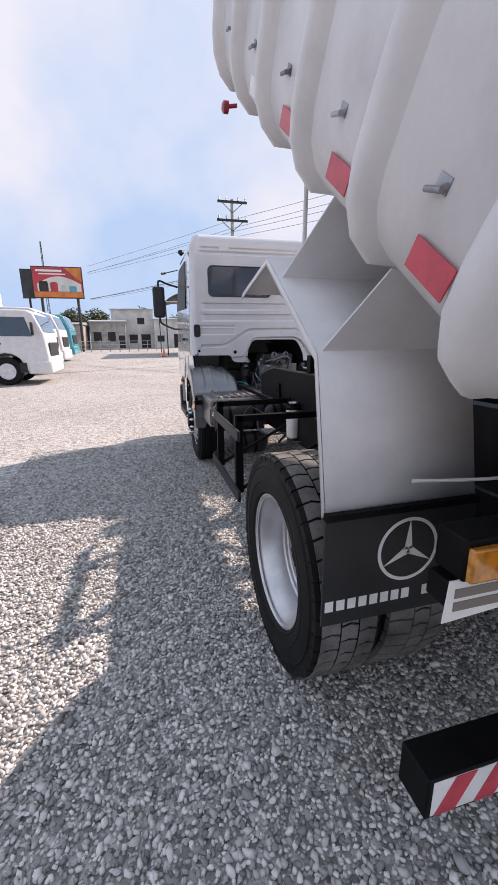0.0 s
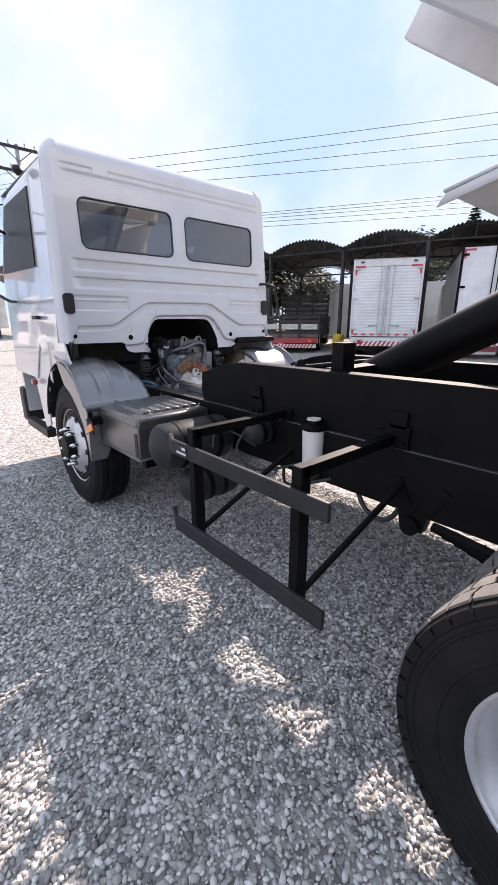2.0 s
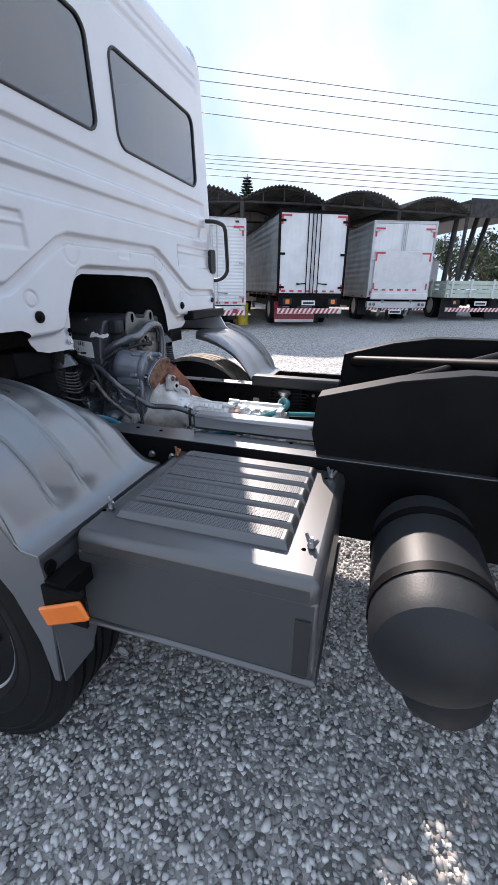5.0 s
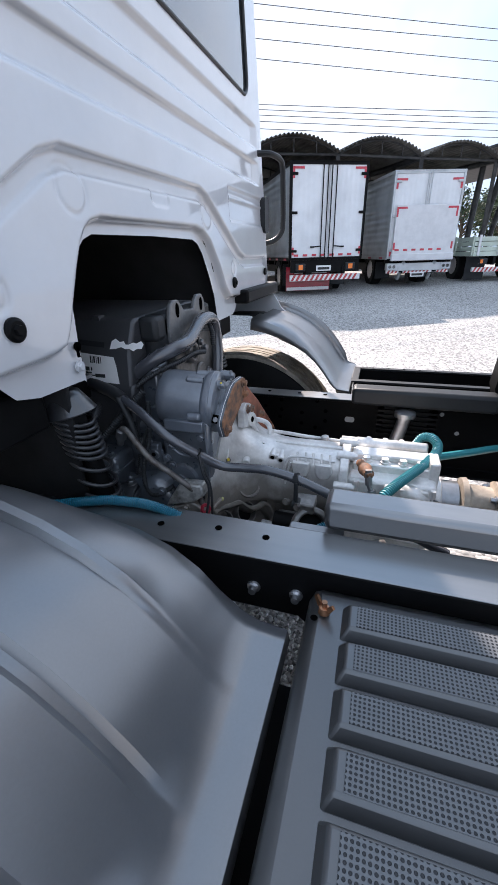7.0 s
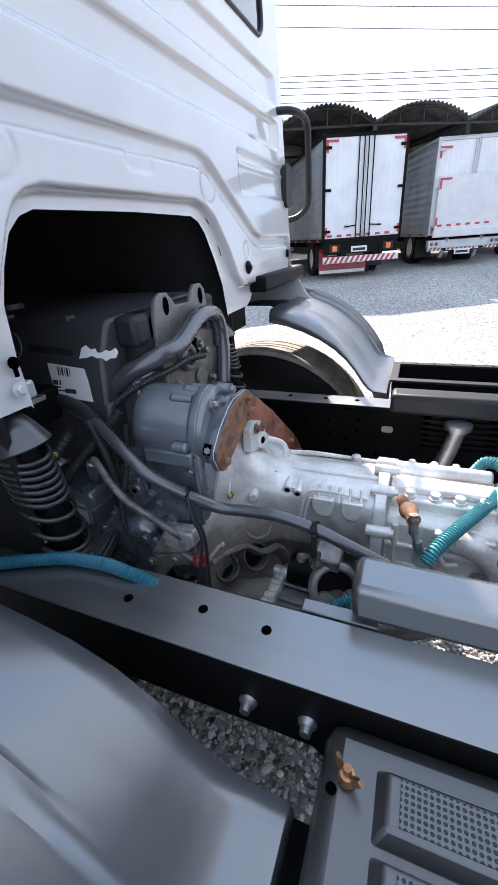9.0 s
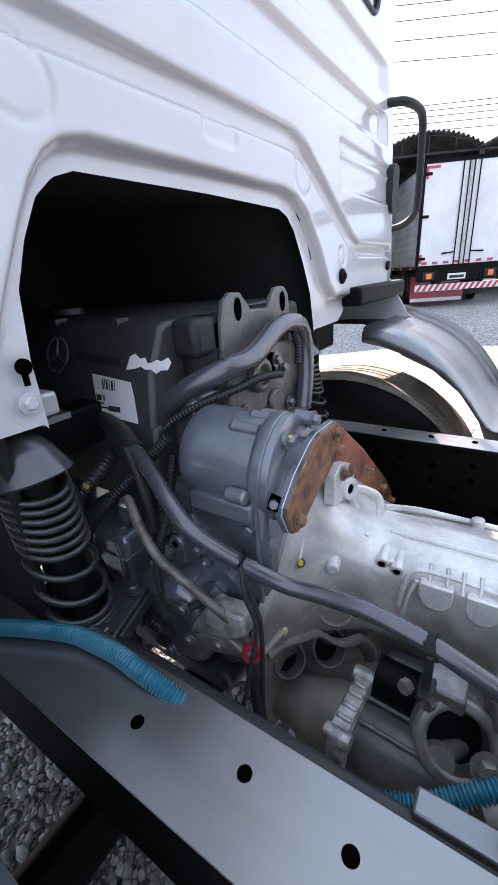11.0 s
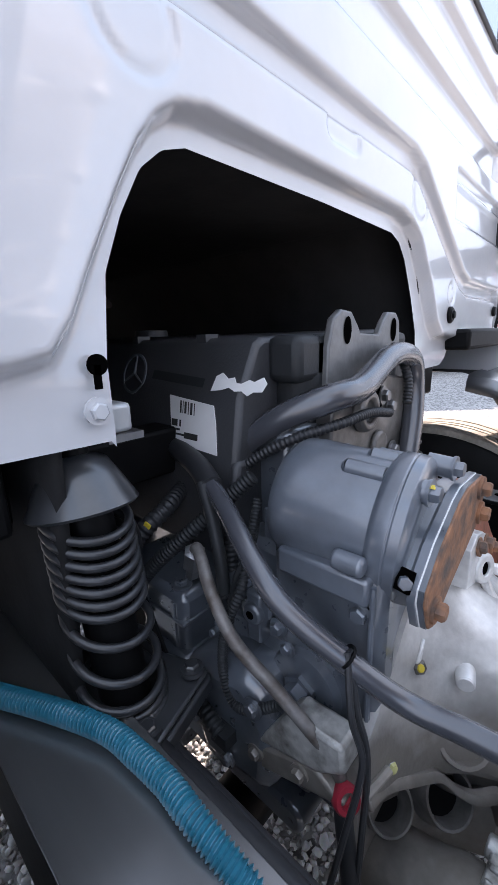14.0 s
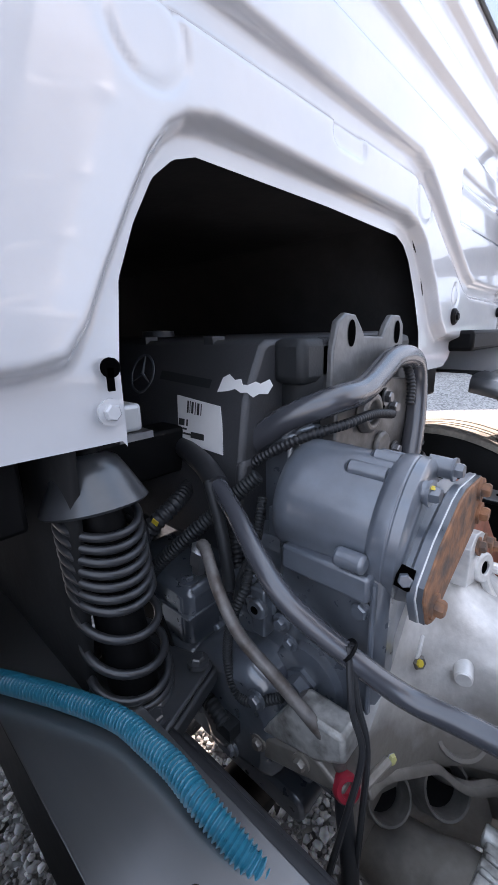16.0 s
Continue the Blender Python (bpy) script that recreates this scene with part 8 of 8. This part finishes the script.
# white van
van = placed("van", "white panel van parked beside the shed", "van", 7.88, 9.70, rise(7.9), 33)
prof = [(0.0, 0.35), (0.0, 1.7), (0.10, 2.55), (0.35, 2.70), (4.2, 2.68), (5.1, 1.75), (5.8, 1.25), (5.9, 0.4)]
vb = part("body", prism(prof, "x", -0.95, 0.95), BODY_WHITE, van, bevel=0.08)
for s in (-1, 1):
    part("rear_window", box(s * 0.42 - 0.34, s * 0.42 + 0.34, -0.012, 0.004, 1.30, 1.68), TINTED, vb)
    part("tail_lamp", box(s * 0.86 - 0.06, s * 0.86 + 0.06, -0.015, 0.05, 0.8, 1.3), RED, vb)
    far_wheel(van, s * 0.82, 0.9, 0.34, 0.2, s)
    far_wheel(van, s * 0.82, 4.0, 0.34, 0.2, s)
part("bumper", box(-0.95, 0.95, -0.08, 0.05, 0.35, 0.55), GREY_PLASTIC, van, bevel=0.03)


# ---- arched sheet-roof shed ----
shed = thing("shed", "open shed with arched corrugated roof bays on posts", "shed", kind="structure")
FEET = [(6.9, 13.6), (8.2, 11.0), (9.25, 8.4), (10.12, 5.75), (10.62, 3.04), (11.75, 0.90), (13.2, -1.25), (14.6, -3.40)]
AWAY = Vector((0.84, 0.54))
DEEP, EAVE = 7.5, 3.74
for i, (fx, fy) in enumerate(FEET):
    for d in (0.0, DEEP):
        px_, py_ = fx + AWAY.x * d, fy + AWAY.y * d
        zb = rise(px_)
        part("post", box(px_ - 0.05, px_ + 0.05, py_ - 0.05, py_ + 0.05, zb, EAVE), DARK_STEEL, shed, "slim dark steel post")
        if d == 0.0 and i in (3, 4):
            part("post_base", lathe([(0, 0.20), (0.62, 0.20), (0.64, 0.17)], (px_ - 0.02, py_, zb), (0, 0, 1), 20), YELLOW, shed, "yellow-painted concrete post base")
    a, b = Vector((fx, fy, EAVE + 0.02)), Vector((fx + AWAY.x * DEEP, fy + AWAY.y * DEEP, EAVE + 0.02))
    part("gutter", tube([a, b], 0.09, 8, smooth=False), DARK_STEEL, shed)
    if i + 1 == len(FEET):
        break
    nx_, ny_ = FEET[i + 1]
    waves = 22

    def arch_point(s, d, lift=0.0):
        z = EAVE + 0.04 + 0.36 * (1 - (2 * s - 1) ** 2) + lift
        return (fx + (nx_ - fx) * s + AWAY.x * d, fy + (ny_ - fy) * s + AWAY.y * d, z)

    n = waves * 6
    pts = [arch_point(k / n, d, 0.028 * math.sin(2 * math.pi * k / 6)) for d in (-0.15, DEEP / 2, DEEP) for k in range(n + 1)]
    fcs = [(r * (n + 1) + k, r * (n + 1) + k + 1, (r + 1) * (n + 1) + k + 1, (r + 1) * (n + 1) + k) for r in range(2) for k in range(n)]
    part("roof_sheet", (pts, fcs), ROOF_DARK, shed, "weathered corrugated arched roof sheet", thick=0.006)
    for d in (0.0, DEEP / 2, DEEP):
        part("tie_beam", rod(arch_point(0, d, -0.05), arch_point(1, d, -0.05), 0.035, 6), DARK_STEEL, shed)
        part("arch_rib", tube([arch_point(k / 8, d, -0.05) for k in range(9)], 0.022, 6, 2), DARK_STEEL, shed)
        for s in (0.25, 0.5, 0.75):
            p = arch_point(s, d, -0.05)
            part("strut", rod((p[0], p[1], EAVE - 0.01), p, 0.016, 6), DARK_STEEL, shed)
# dark lean-to roof at the end of the shed with leaning steel poles
lean_to = thing("lean_to", "dark sheet lean-to roof on slanting steel poles", "canopy", kind="structure")
part("roof_sheet", prism([(14.6, -3.45), (23.5, 1.6), (25.5, -2.2), (16.6, -7.2)], "z", 4.10, 4.18), DARK_STEEL, lean_to)
part("fascia", box(-0.02, 0.02, 0, 4.3, 3.66, 4.20), DARK_STEEL, lean_to).matrix_basis = Matrix.Translation((14.5, -3.42, 0)) @ Matrix.Rotation(math.atan2(-3.75, 2.0) - math.pi / 2, 4, "Z")
for (ax, ay), (bx, by) in (((15.3, -3.2), (15.0, -3.0)), ((17.0, -4.1), (16.4, -3.55)), ((17.8, -4.6), (17.0, -3.9))):
    part("pole", rod((ax, ay, 4.12), (bx, by, rise(bx)), 0.09, 10), DARK_STEEL, lean_to, "slanting dark steel pole")

# walls behind the shed
wall = thing("wall_north", "stained white plaster wall behind the shed", "wall", kind="structure")
for (ax, ay), (bx, by), h, m in (((16.5, 14.0), (21.0, 6.6), 3.0, PLASTER), ((21.0, 6.6), (25.0, 0.0), 2.6, BRICK_WALL), ((11.0, 22.0), (14.8, 16.8), 2.4, BRICK_WALL)):
    L_ = math.hypot(bx - ax, by - ay)
    w = part("wall_panel", box(0, L_, 0, 0.2, 0, h), m, wall)
    w.matrix_basis = Matrix.Translation((ax, ay, rise(max(ax, bx)) - 0.12)) @ Matrix.Rotation(math.atan2(by - ay, bx - ax), 4, "Z")
    for k in range(int(L_ / 2.5)):
        pil = part("pilaster", box(k * 2.5, k * 2.5 + 0.25, -0.06, -0.001, 0, h + 0.05), m, wall)
        pil.matrix_basis = w.matrix_basis


# ---- trees ----
def tree(label, x, y, z, h, r, seed, leaf=0.13, count=5200, group="trees behind the shed"):
    rnd = random.Random(seed)
    t = thing("tree", label, "tree", group, at_=(x, y, z))
    limbs = [tube([(0, 0, 0), (0.06 * h * 0.3, 0.02, h * 0.25), (0.02, 0.08, h * 0.55), (0.0, 0.0, h * 0.8)], lambda s: 0.035 * h * (1 - 0.8 * s), 8)]
    tips = []
    for k in range(11):
        a = k * 2.4 + rnd.uniform(-0.4, 0.4)
        b = h * rnd.uniform(0.28, 0.6)
        reach = r * rnd.uniform(0.55, 0.95)
        e = (reach * math.cos(a), reach * math.sin(a), min(h * 0.95, b + h * rnd.uniform(0.15, 0.38)))
        limbs.append(tube([(0.02, 0.04, b), (e[0] * 0.5, e[1] * 0.5, b + (e[2] - b) * 0.65), e], lambda s: 0.014 * h * (1 - 0.75 * s), 6, 4))
        tips.append(e)
        for _ in range(3):
            tips.append((e[0] * rnd.uniform(0.4, 1.0) + rnd.uniform(-0.5, 0.5), e[1] * rnd.uniform(0.4, 1.0) + rnd.uniform(-0.5, 0.5), min(h, e[2] + rnd.uniform(-0.5, 0.6))))
    tips += [(0, 0, h * 0.9), (0.3, 0.2, h * 0.95)]
    part("trunk", join(*limbs), BARK, t, "brown trunk and limbs")
    pts, fcs = [], []
    for _ in range(count):
        c = Vector(rnd.choice(tips)) + Vector((rnd.gauss(0, 0.34), rnd.gauss(0, 0.34), rnd.gauss(0, 0.24))) * (r / 2.4)
        u = Vector((rnd.gauss(0, 1), rnd.gauss(0, 1), rnd.gauss(0, 0.6))).normalized()
        v = u.orthogonal().normalized()
        s = leaf * rnd.uniform(0.6, 1.3)
        k = len(pts)
        pts += [tuple(c - u * s), tuple(c + v * s * 0.45), tuple(c + u * s), tuple(c - v * s * 0.45)]
        fcs.append((k, k + 1, k + 2, k + 3))
    part("crown", (pts, fcs), LEAF, t, "crown of small green leaves")
    return t


tree("leafy broad tree with a dark green crown", 16.6, 14.0, 0.4, 4.3, 2.3, 1)
tree("leafy tree seen between the shed posts", 14.4, 14.6, 0.4, 3.6, 1.9, 2)
tree("leafy tree rising over the shed roof", 22.5, 9.2, 0.4, 6.0, 2.6, 3)
tree("leafy tree rising over the shed roof", 21.6, 10.9, 0.4, 5.7, 2.2, 4)
for k, (tx, ty, th) in enumerate(((33.0, -8.0, 4.8), (37.0, -11.5, 4.4), (35.5, -9.4, 4.0), (40.0, -6.5, 5.4))):
    tree("green tree in the far distance beyond the yard", tx, ty, 0.4, th, 2.4, 20 + k, 0.16, 2600, "far trees")


def conifer(x, y, z, h):
    rnd = random.Random(9)
    t = thing("conifer", "small dark conifer rising over the shed roof", "tree", at_=(x, y, z))
    part("trunk", rod((0, 0, 0), (0, 0, h), 0.14, 8, 0.02), BARK, t)
    pts, fcs = [], []
    for k in range(22):
        zz = h * (0.52 + 0.47 * k / 22)
        reach = 1.0 * (1 - k / 23.0) + 0.12
        for b in range(6):
            a = b * math.pi / 3 + k * 0.7
            for q in range(16):
                s = reach * (q + 0.6) / 16
                base = Vector((s * math.cos(a), s * math.sin(a), zz + 0.35 * s * s))
                for w in (-1, 1):
                    d = Vector((math.cos(a + w * 0.9), math.sin(a + w * 0.9), 0.25)) * (0.16 * (1.2 - s / reach) + 0.05)
                    i = len(pts)
                    n_ = Vector((0, 0, 0.035))
                    pts += [tuple(base - n_), tuple(base + d), tuple(base + n_)]
                    fcs.append((i, i + 1, i + 2))
    part("crown", (pts, fcs), CONIFER, t, "whorled dark green needles")


conifer(25.0, 7.6, 0.4, 7.4)

# ---- power line, mast ----
pole = thing("power_pole", "concrete power pole with two cross-arms and insulators", "power pole", at_=(4.4, 21.1, 0.1))
part("shaft", rod((0, 0, 0), (0, 0, 9.5), 0.16, 12, 0.09), CONCRETE, pole)
for zz, wd in ((8.35, 0.95), (9.35, 0.9)):
    arm = part("cross_arm", box(-wd, wd, -0.12, -0.02, zz - 0.06, zz + 0.06), DARK_STEEL, pole)
    for xx in (-wd + 0.1, -wd * 0.4, wd * 0.4, wd - 0.1):
        part("insulator", lathe([(0, 0.03), (0.05, 0.05), (0.10, 0.03), (0.15, 0.055), (0.2, 0.03), (0.24, 0.0)], (xx, -0.07, zz + 0.06), (0, 0, 1), 10), SHEET, arm)
    for s in (-1, 1):
        part("brace", rod((s * wd * 0.7, -0.07, zz - 0.05), (0, -0.1, zz - 0.6), 0.02, 6), DARK_STEEL, arm)
WIRES = ((8.49, 8.66), (8.04, 8.43), (7.84, 7.69), (7.52, 7.02), (5.82, 6.55), (5.78, 6.30), (5.72, 6.05), (5.62, 5.80), (5.47, 5.54))
for za, zb in WIRES:
    wire = thing("power_wire", "thin dark overhead wire strung between poles", "wire", "overhead wires")
    line = []
    for k in range(-6, 22):
        s = k / 14
        line.append((4.4 + 23.6 * s, 21.1 - 38.1 * s, za + (zb - za) * s - 0.25 * (1 - (2 * (s % 1) - 1) ** 2)))
    part("strand", tube(line, 0.012, 5, 2), WIRE, wire)
# ---- row of trucks facing the yard ----
def front_truck(label, x, y, mat, s=1.0, long=6.0, boxed=None):
    """A cab-over truck whose nose points to +x; x is the nose, y its near flank."""
    t = thing("cabover_truck", label, "truck", "row of trucks at the yard edge", at_=(x, y, 0))
    t.scale = (s, s, s)
    prof = [(0.0, 0.42), (0.02, 0.95), (-0.05, 1.70), (-0.07, 1.84), (-0.34, 2.52), (-0.55, 2.63), (-1.75, 2.66), (-1.85, 2.55), (-1.85, 1.15), (-1.80, 0.62)]
    wheel_x = -1.42
    for k in range(9):
        a = radians(185 - 190 * k / 8)
        prof.append((wheel_x - 0.62 * math.cos(math.pi - a), 0.55 + 0.60 * math.sin(a)))
    c = part("cab", prism([(p[0], p[1]) for p in prof], "y", 0.0, 2.3), mat, t, "painted cab-over cab", bevel=0.05)
    win = [(-0.45, 1.72), (-0.62, 2.38), (-1.45, 2.40), (-1.55, 1.74)]
    for yy in (-0.008, 2.304):
        part("side_window", prism(win, "y", yy, yy + 0.006), TINTED, c, "dark side window")
    part("windscreen", prism([(-0.09, 1.86), (-0.33, 2.47), (-0.30, 2.48), (-0.06, 1.87)], "y", 0.12, 2.18), TINTED, c)
    part("bumper", box(-0.72, 0.10, -0.03, 2.33, 0.38, 0.86), mat, c, bevel=0.07)
    part("grille", box(0.003, 0.035, 0.35, 1.95, 1.0, 1.5), SATIN, c, "dark front grille", bevel=0.01)
    part("mirror", box(-0.42, -0.34, -0.26, -0.12, 1.75, 2.2), SATIN, c, bevel=0.02)
    part("door_handle", box(-1.62, -1.48, -0.03, -0.001, 1.45, 1.50), SATIN, c)
    part("step", box(-0.98, -0.74, -0.02, 0.2, 0.45, 0.80), SATIN, c)
    for yy in (0.16, 2.14):
        for xx in (wheel_x, -long + 0.9):
            w = far_wheel(t, 0, 0, 0.50, 0.28, -1)
            w.matrix_basis = Matrix.Translation((xx, yy, 0)) @ Matrix.Rotation(math.pi / 2, 4, "Z")
    part("chassis_rail", box(-long, -1.3, 0.75, 1.55, 0.62, 0.85), BLACK, t)
    if boxed:
        part("cargo_box", box(-long, -2.1, -0.05, 2.35, 0.95, boxed), FRP, t, "white cargo box", bevel=0.03)
    else:
        part("deck", box(-long, -2.1, 0.0, 2.3, 0.88, 1.05), DARK_STEEL, t)
    return t


front_truck("white cab-over truck with dark side windows", -4.80, 10.85, BODY_WHITE, 0.97)
front_truck("white truck with a tall plain cargo box", -5.6, 15.4, BODY_WHITE, 1.12, 7.0, 3.35)
front_truck("white cab-over truck further along the row", -5.9, 20.5, BODY_WHITE, 1.15, 6.0)
front_truck("teal cab-over truck at the end of the row", -6.4, 28.0, TEAL_PAINT, 1.28, 6.5)

# ---- far side of the yard ----
board = thing("billboard", "large red and orange printed billboard on steel legs", "billboard", at_=(-11.15, 55, 0))
bd = part("panel", box(-3.05, 3.05, 0, 0.25, 6.9, 10.8), DARK_STEEL, board)
part("poster", box(-2.95, 2.95, -0.02, -0.001, 7.0, 10.7), POSTER_RED, bd, "red poster face")
oval = [(-2.5 + 5.3 * k / 12, 8.35 + 1.25 * math.sin(math.pi * (0.08 + 0.84 * k / 12))) for k in range(13)] + [(2.8, 7.75), (-2.5, 7.75)]
part("poster_field", prism(oval, "y", -0.03, -0.021), POSTER_PALE, bd)
part("poster_band", box(-2.95, 2.95, -0.03, -0.0205, 7.05, 7.7), POSTER_ORANGE, bd)
part("poster_corner", prism([(0.9, 10.65), (2.9, 10.65), (2.9, 9.0), (2.2, 9.5)], "y", -0.032, -0.0215), POSTER_ORANGE, bd)
for a, w, h, m in ((-2.3, 1.1, 1.25, DARK_STEEL), (-0.95, 0.9, 1.15, POSTER_RED), (0.35, 0.6, 0.8, SHEET), (1.3, 0.9, 0.7, TEAL_PAINT)):
    part("poster_shape", prism([(a, 7.75), (a, 7.75 + h * 0.8), (a + 0.12, 7.75 + h), (a + w - 0.12, 7.75 + h), (a + w, 7.75 + h * 0.8), (a + w, 7.75)], "y", -0.04, -0.031), m, bd)
part("bar", box(-2.5, 0.6, -0.04, -0.0205, 10.15, 10.40), PAPER, bd)
part("bar", box(-2.2, 1.0, -0.04, -0.0205, 9.80, 9.95), PAPER, bd)
for xx in (-2.2, 2.2):
    part("leg", rod((xx, 0.3, 0), (xx, 0.3, 8), 0.18, 10), DARK_STEEL, board)
back = thing("billboard", "dark back of a second billboard panel", "billboard", at_=(-14.9, 55.6, 0))
part("panel", box(-0.75, 0.75, 0, 0.2, 6.9, 10.5), DARK_PANEL, back)
part("leg", rod((0, 0.2, 0), (0, 0.2, 7), 0.15, 8), DARK_STEEL, back)
lattice = thing("lattice_mast", "slim lattice steel mast", "mast", at_=(-13.2, 58, 0))
for dx, dy in ((-0.22, 0), (0.22, 0), (0, 0.35)):
    part("leg", rod((dx, dy, 0), (dx * 0.3, dy * 0.3, 14.3), 0.035, 6), DARK_STEEL, lattice)
for k in range(14):
    f, f2 = 1 - 0.05 * k, 1 - 0.05 * (k + 1)
    s = 1 if k % 2 else -1
    part("lacing", rod((s * 0.22 * f, 0, k), (-s * 0.22 * f2, 0, k + 1), 0.02, 5), DARK_STEEL, lattice)


def house(label, x0, x1, y0, y1, h, mat, opens, roof=0.35):
    b = thing("building", label, "building", "low buildings across the yard", at_=((x0 + x1) / 2, y0, 0))
    w = x1 - x0
    part("wall", box(-w / 2, w / 2, 0, y1 - y0, 0, h), mat, b)
    part("roof", prism([(-0.5, h + 0.0), (-0.5, h + 0.10), ((y1 - y0) / 2, h + roof + 0.1), (y1 - y0 + 0.5, h + 0.10), (y1 - y0 + 0.5, h + 0.0)], "x", -w / 2 - 0.2, w / 2 + 0.2), SHEET, b)
    for a, za, wd, hg in opens:
        win = part("window", box(a * w - wd / 2, a * w + wd / 2, -0.03, -0.002, za, za + hg), SATIN, b, "dark opening")
        part("frame", join(box(a * w - wd / 2 - 0.06, a * w + wd / 2 + 0.06, -0.05, -0.001, za + hg, za + hg + 0.06), box(a * w - wd / 2 - 0.06, a * w + wd / 2 + 0.06, -0.06, -0.001, za - 0.06, za)), CONCRETE, win)
    return b


house("grey low workshop with dark openings", -9.0, -3.5, 66, 74, 4.4, CONCRETE, [(-0.3, 1.2, 1.2, 1.6), (0.1, 1.2, 1.2, 1.6), (0.38, 0.05, 1.0, 2.2)])
house("white two-storey building with a flat fascia", -5.8, 1.2, 70, 80, 6.6, PLASTER, [(-0.3, 1.0, 1.4, 1.4), (0.0, 1.0, 1.4, 1.4), (0.3, 0.05, 1.6, 2.4), (0.2, 4.2, 1.2, 1.0)])
house("long white shed building across the yard", 1.2, 12.0, 68, 80, 4.9, PLASTER, [(-0.4, 1.2, 1.2, 1.0), (-0.1, 0.05, 2.0, 2.4), (0.25, 0.05, 2.0, 2.4)])
house("low brown-walled building behind the truck row", -22.0, -9.5, 60, 70, 3.8, BRICK_WALL, [(-0.2, 1.0, 1.4, 1.4), (0.2, 1.0, 1.4, 1.4)])
fence = thing("fence", "pale rail fence along the far yard edge", "fence", kind="structure")
for k in range(12):
    part("post", box(-12.5 + k * 1.2, -12.4 + k * 1.2, 52.0, 52.1, 0, 1.5), CONCRETE, fence)
for zz in (0.4, 0.9, 1.35):
    part("rail", box(-12.5, 0.8, 52.02, 52.08, zz, zz + 0.06), SHEET, fence)
canopy = thing("canopy", "arched dark canopy roof on slim posts", "canopy", kind="structure")
for k in range(3):
    x0 = 1.0 + k * 3.6
    sec = [(x0 + 3.6 * q / 16, 0, 4.9 + 0.75 * (1 - (q / 8 - 1) ** 2)) for q in range(17)]
    part("roof_sheet", strip(sec, [lambda p, yy=yy: (p[0], yy, p[2]) for yy in (34.0, 40.0, 46.0)]), ROOF_DARK, canopy, thick=0.04)
    part("tie_beam", box(x0, x0 + 3.6, 34.0, 34.1, 4.82, 4.92), SHEET, canopy)
for k in range(4):
    for yy in (34.05, 45.9):
        part("post", box(0.97 + k * 3.6, 1.07 + k * 3.6, yy - 0.05, yy + 0.05, 0 if k == 0 else rise(0.97 + k * 3.6), 4.9), DARK_STEEL, canopy)
cone = thing("traffic_cone", "orange traffic cone with a dark base on the yard", "traffic cone", at_=(0.55, 33.0, 0))
part("body", lathe([(0.04, 0.16), (0.85, 0.03), (0.88, 0.0)], (0, 0, 0), (0, 0, 1), 16), ORANGE, cone)
part("base", box(-0.2, 0.2, -0.2, 0.2, 0, 0.04), SATIN, cone, bevel=0.01)
for k, (tx, ty, th) in enumerate(((-9.5, 82.0, 7.5), (-13.0, 78.0, 7.0), (-2.0, 88.0, 7.8), (8.0, 90.0, 7.5))):
    tree("distant leafy tree behind the buildings", tx, ty, 0, th, 3.4, 40 + k, 0.3, 1600, "far trees")
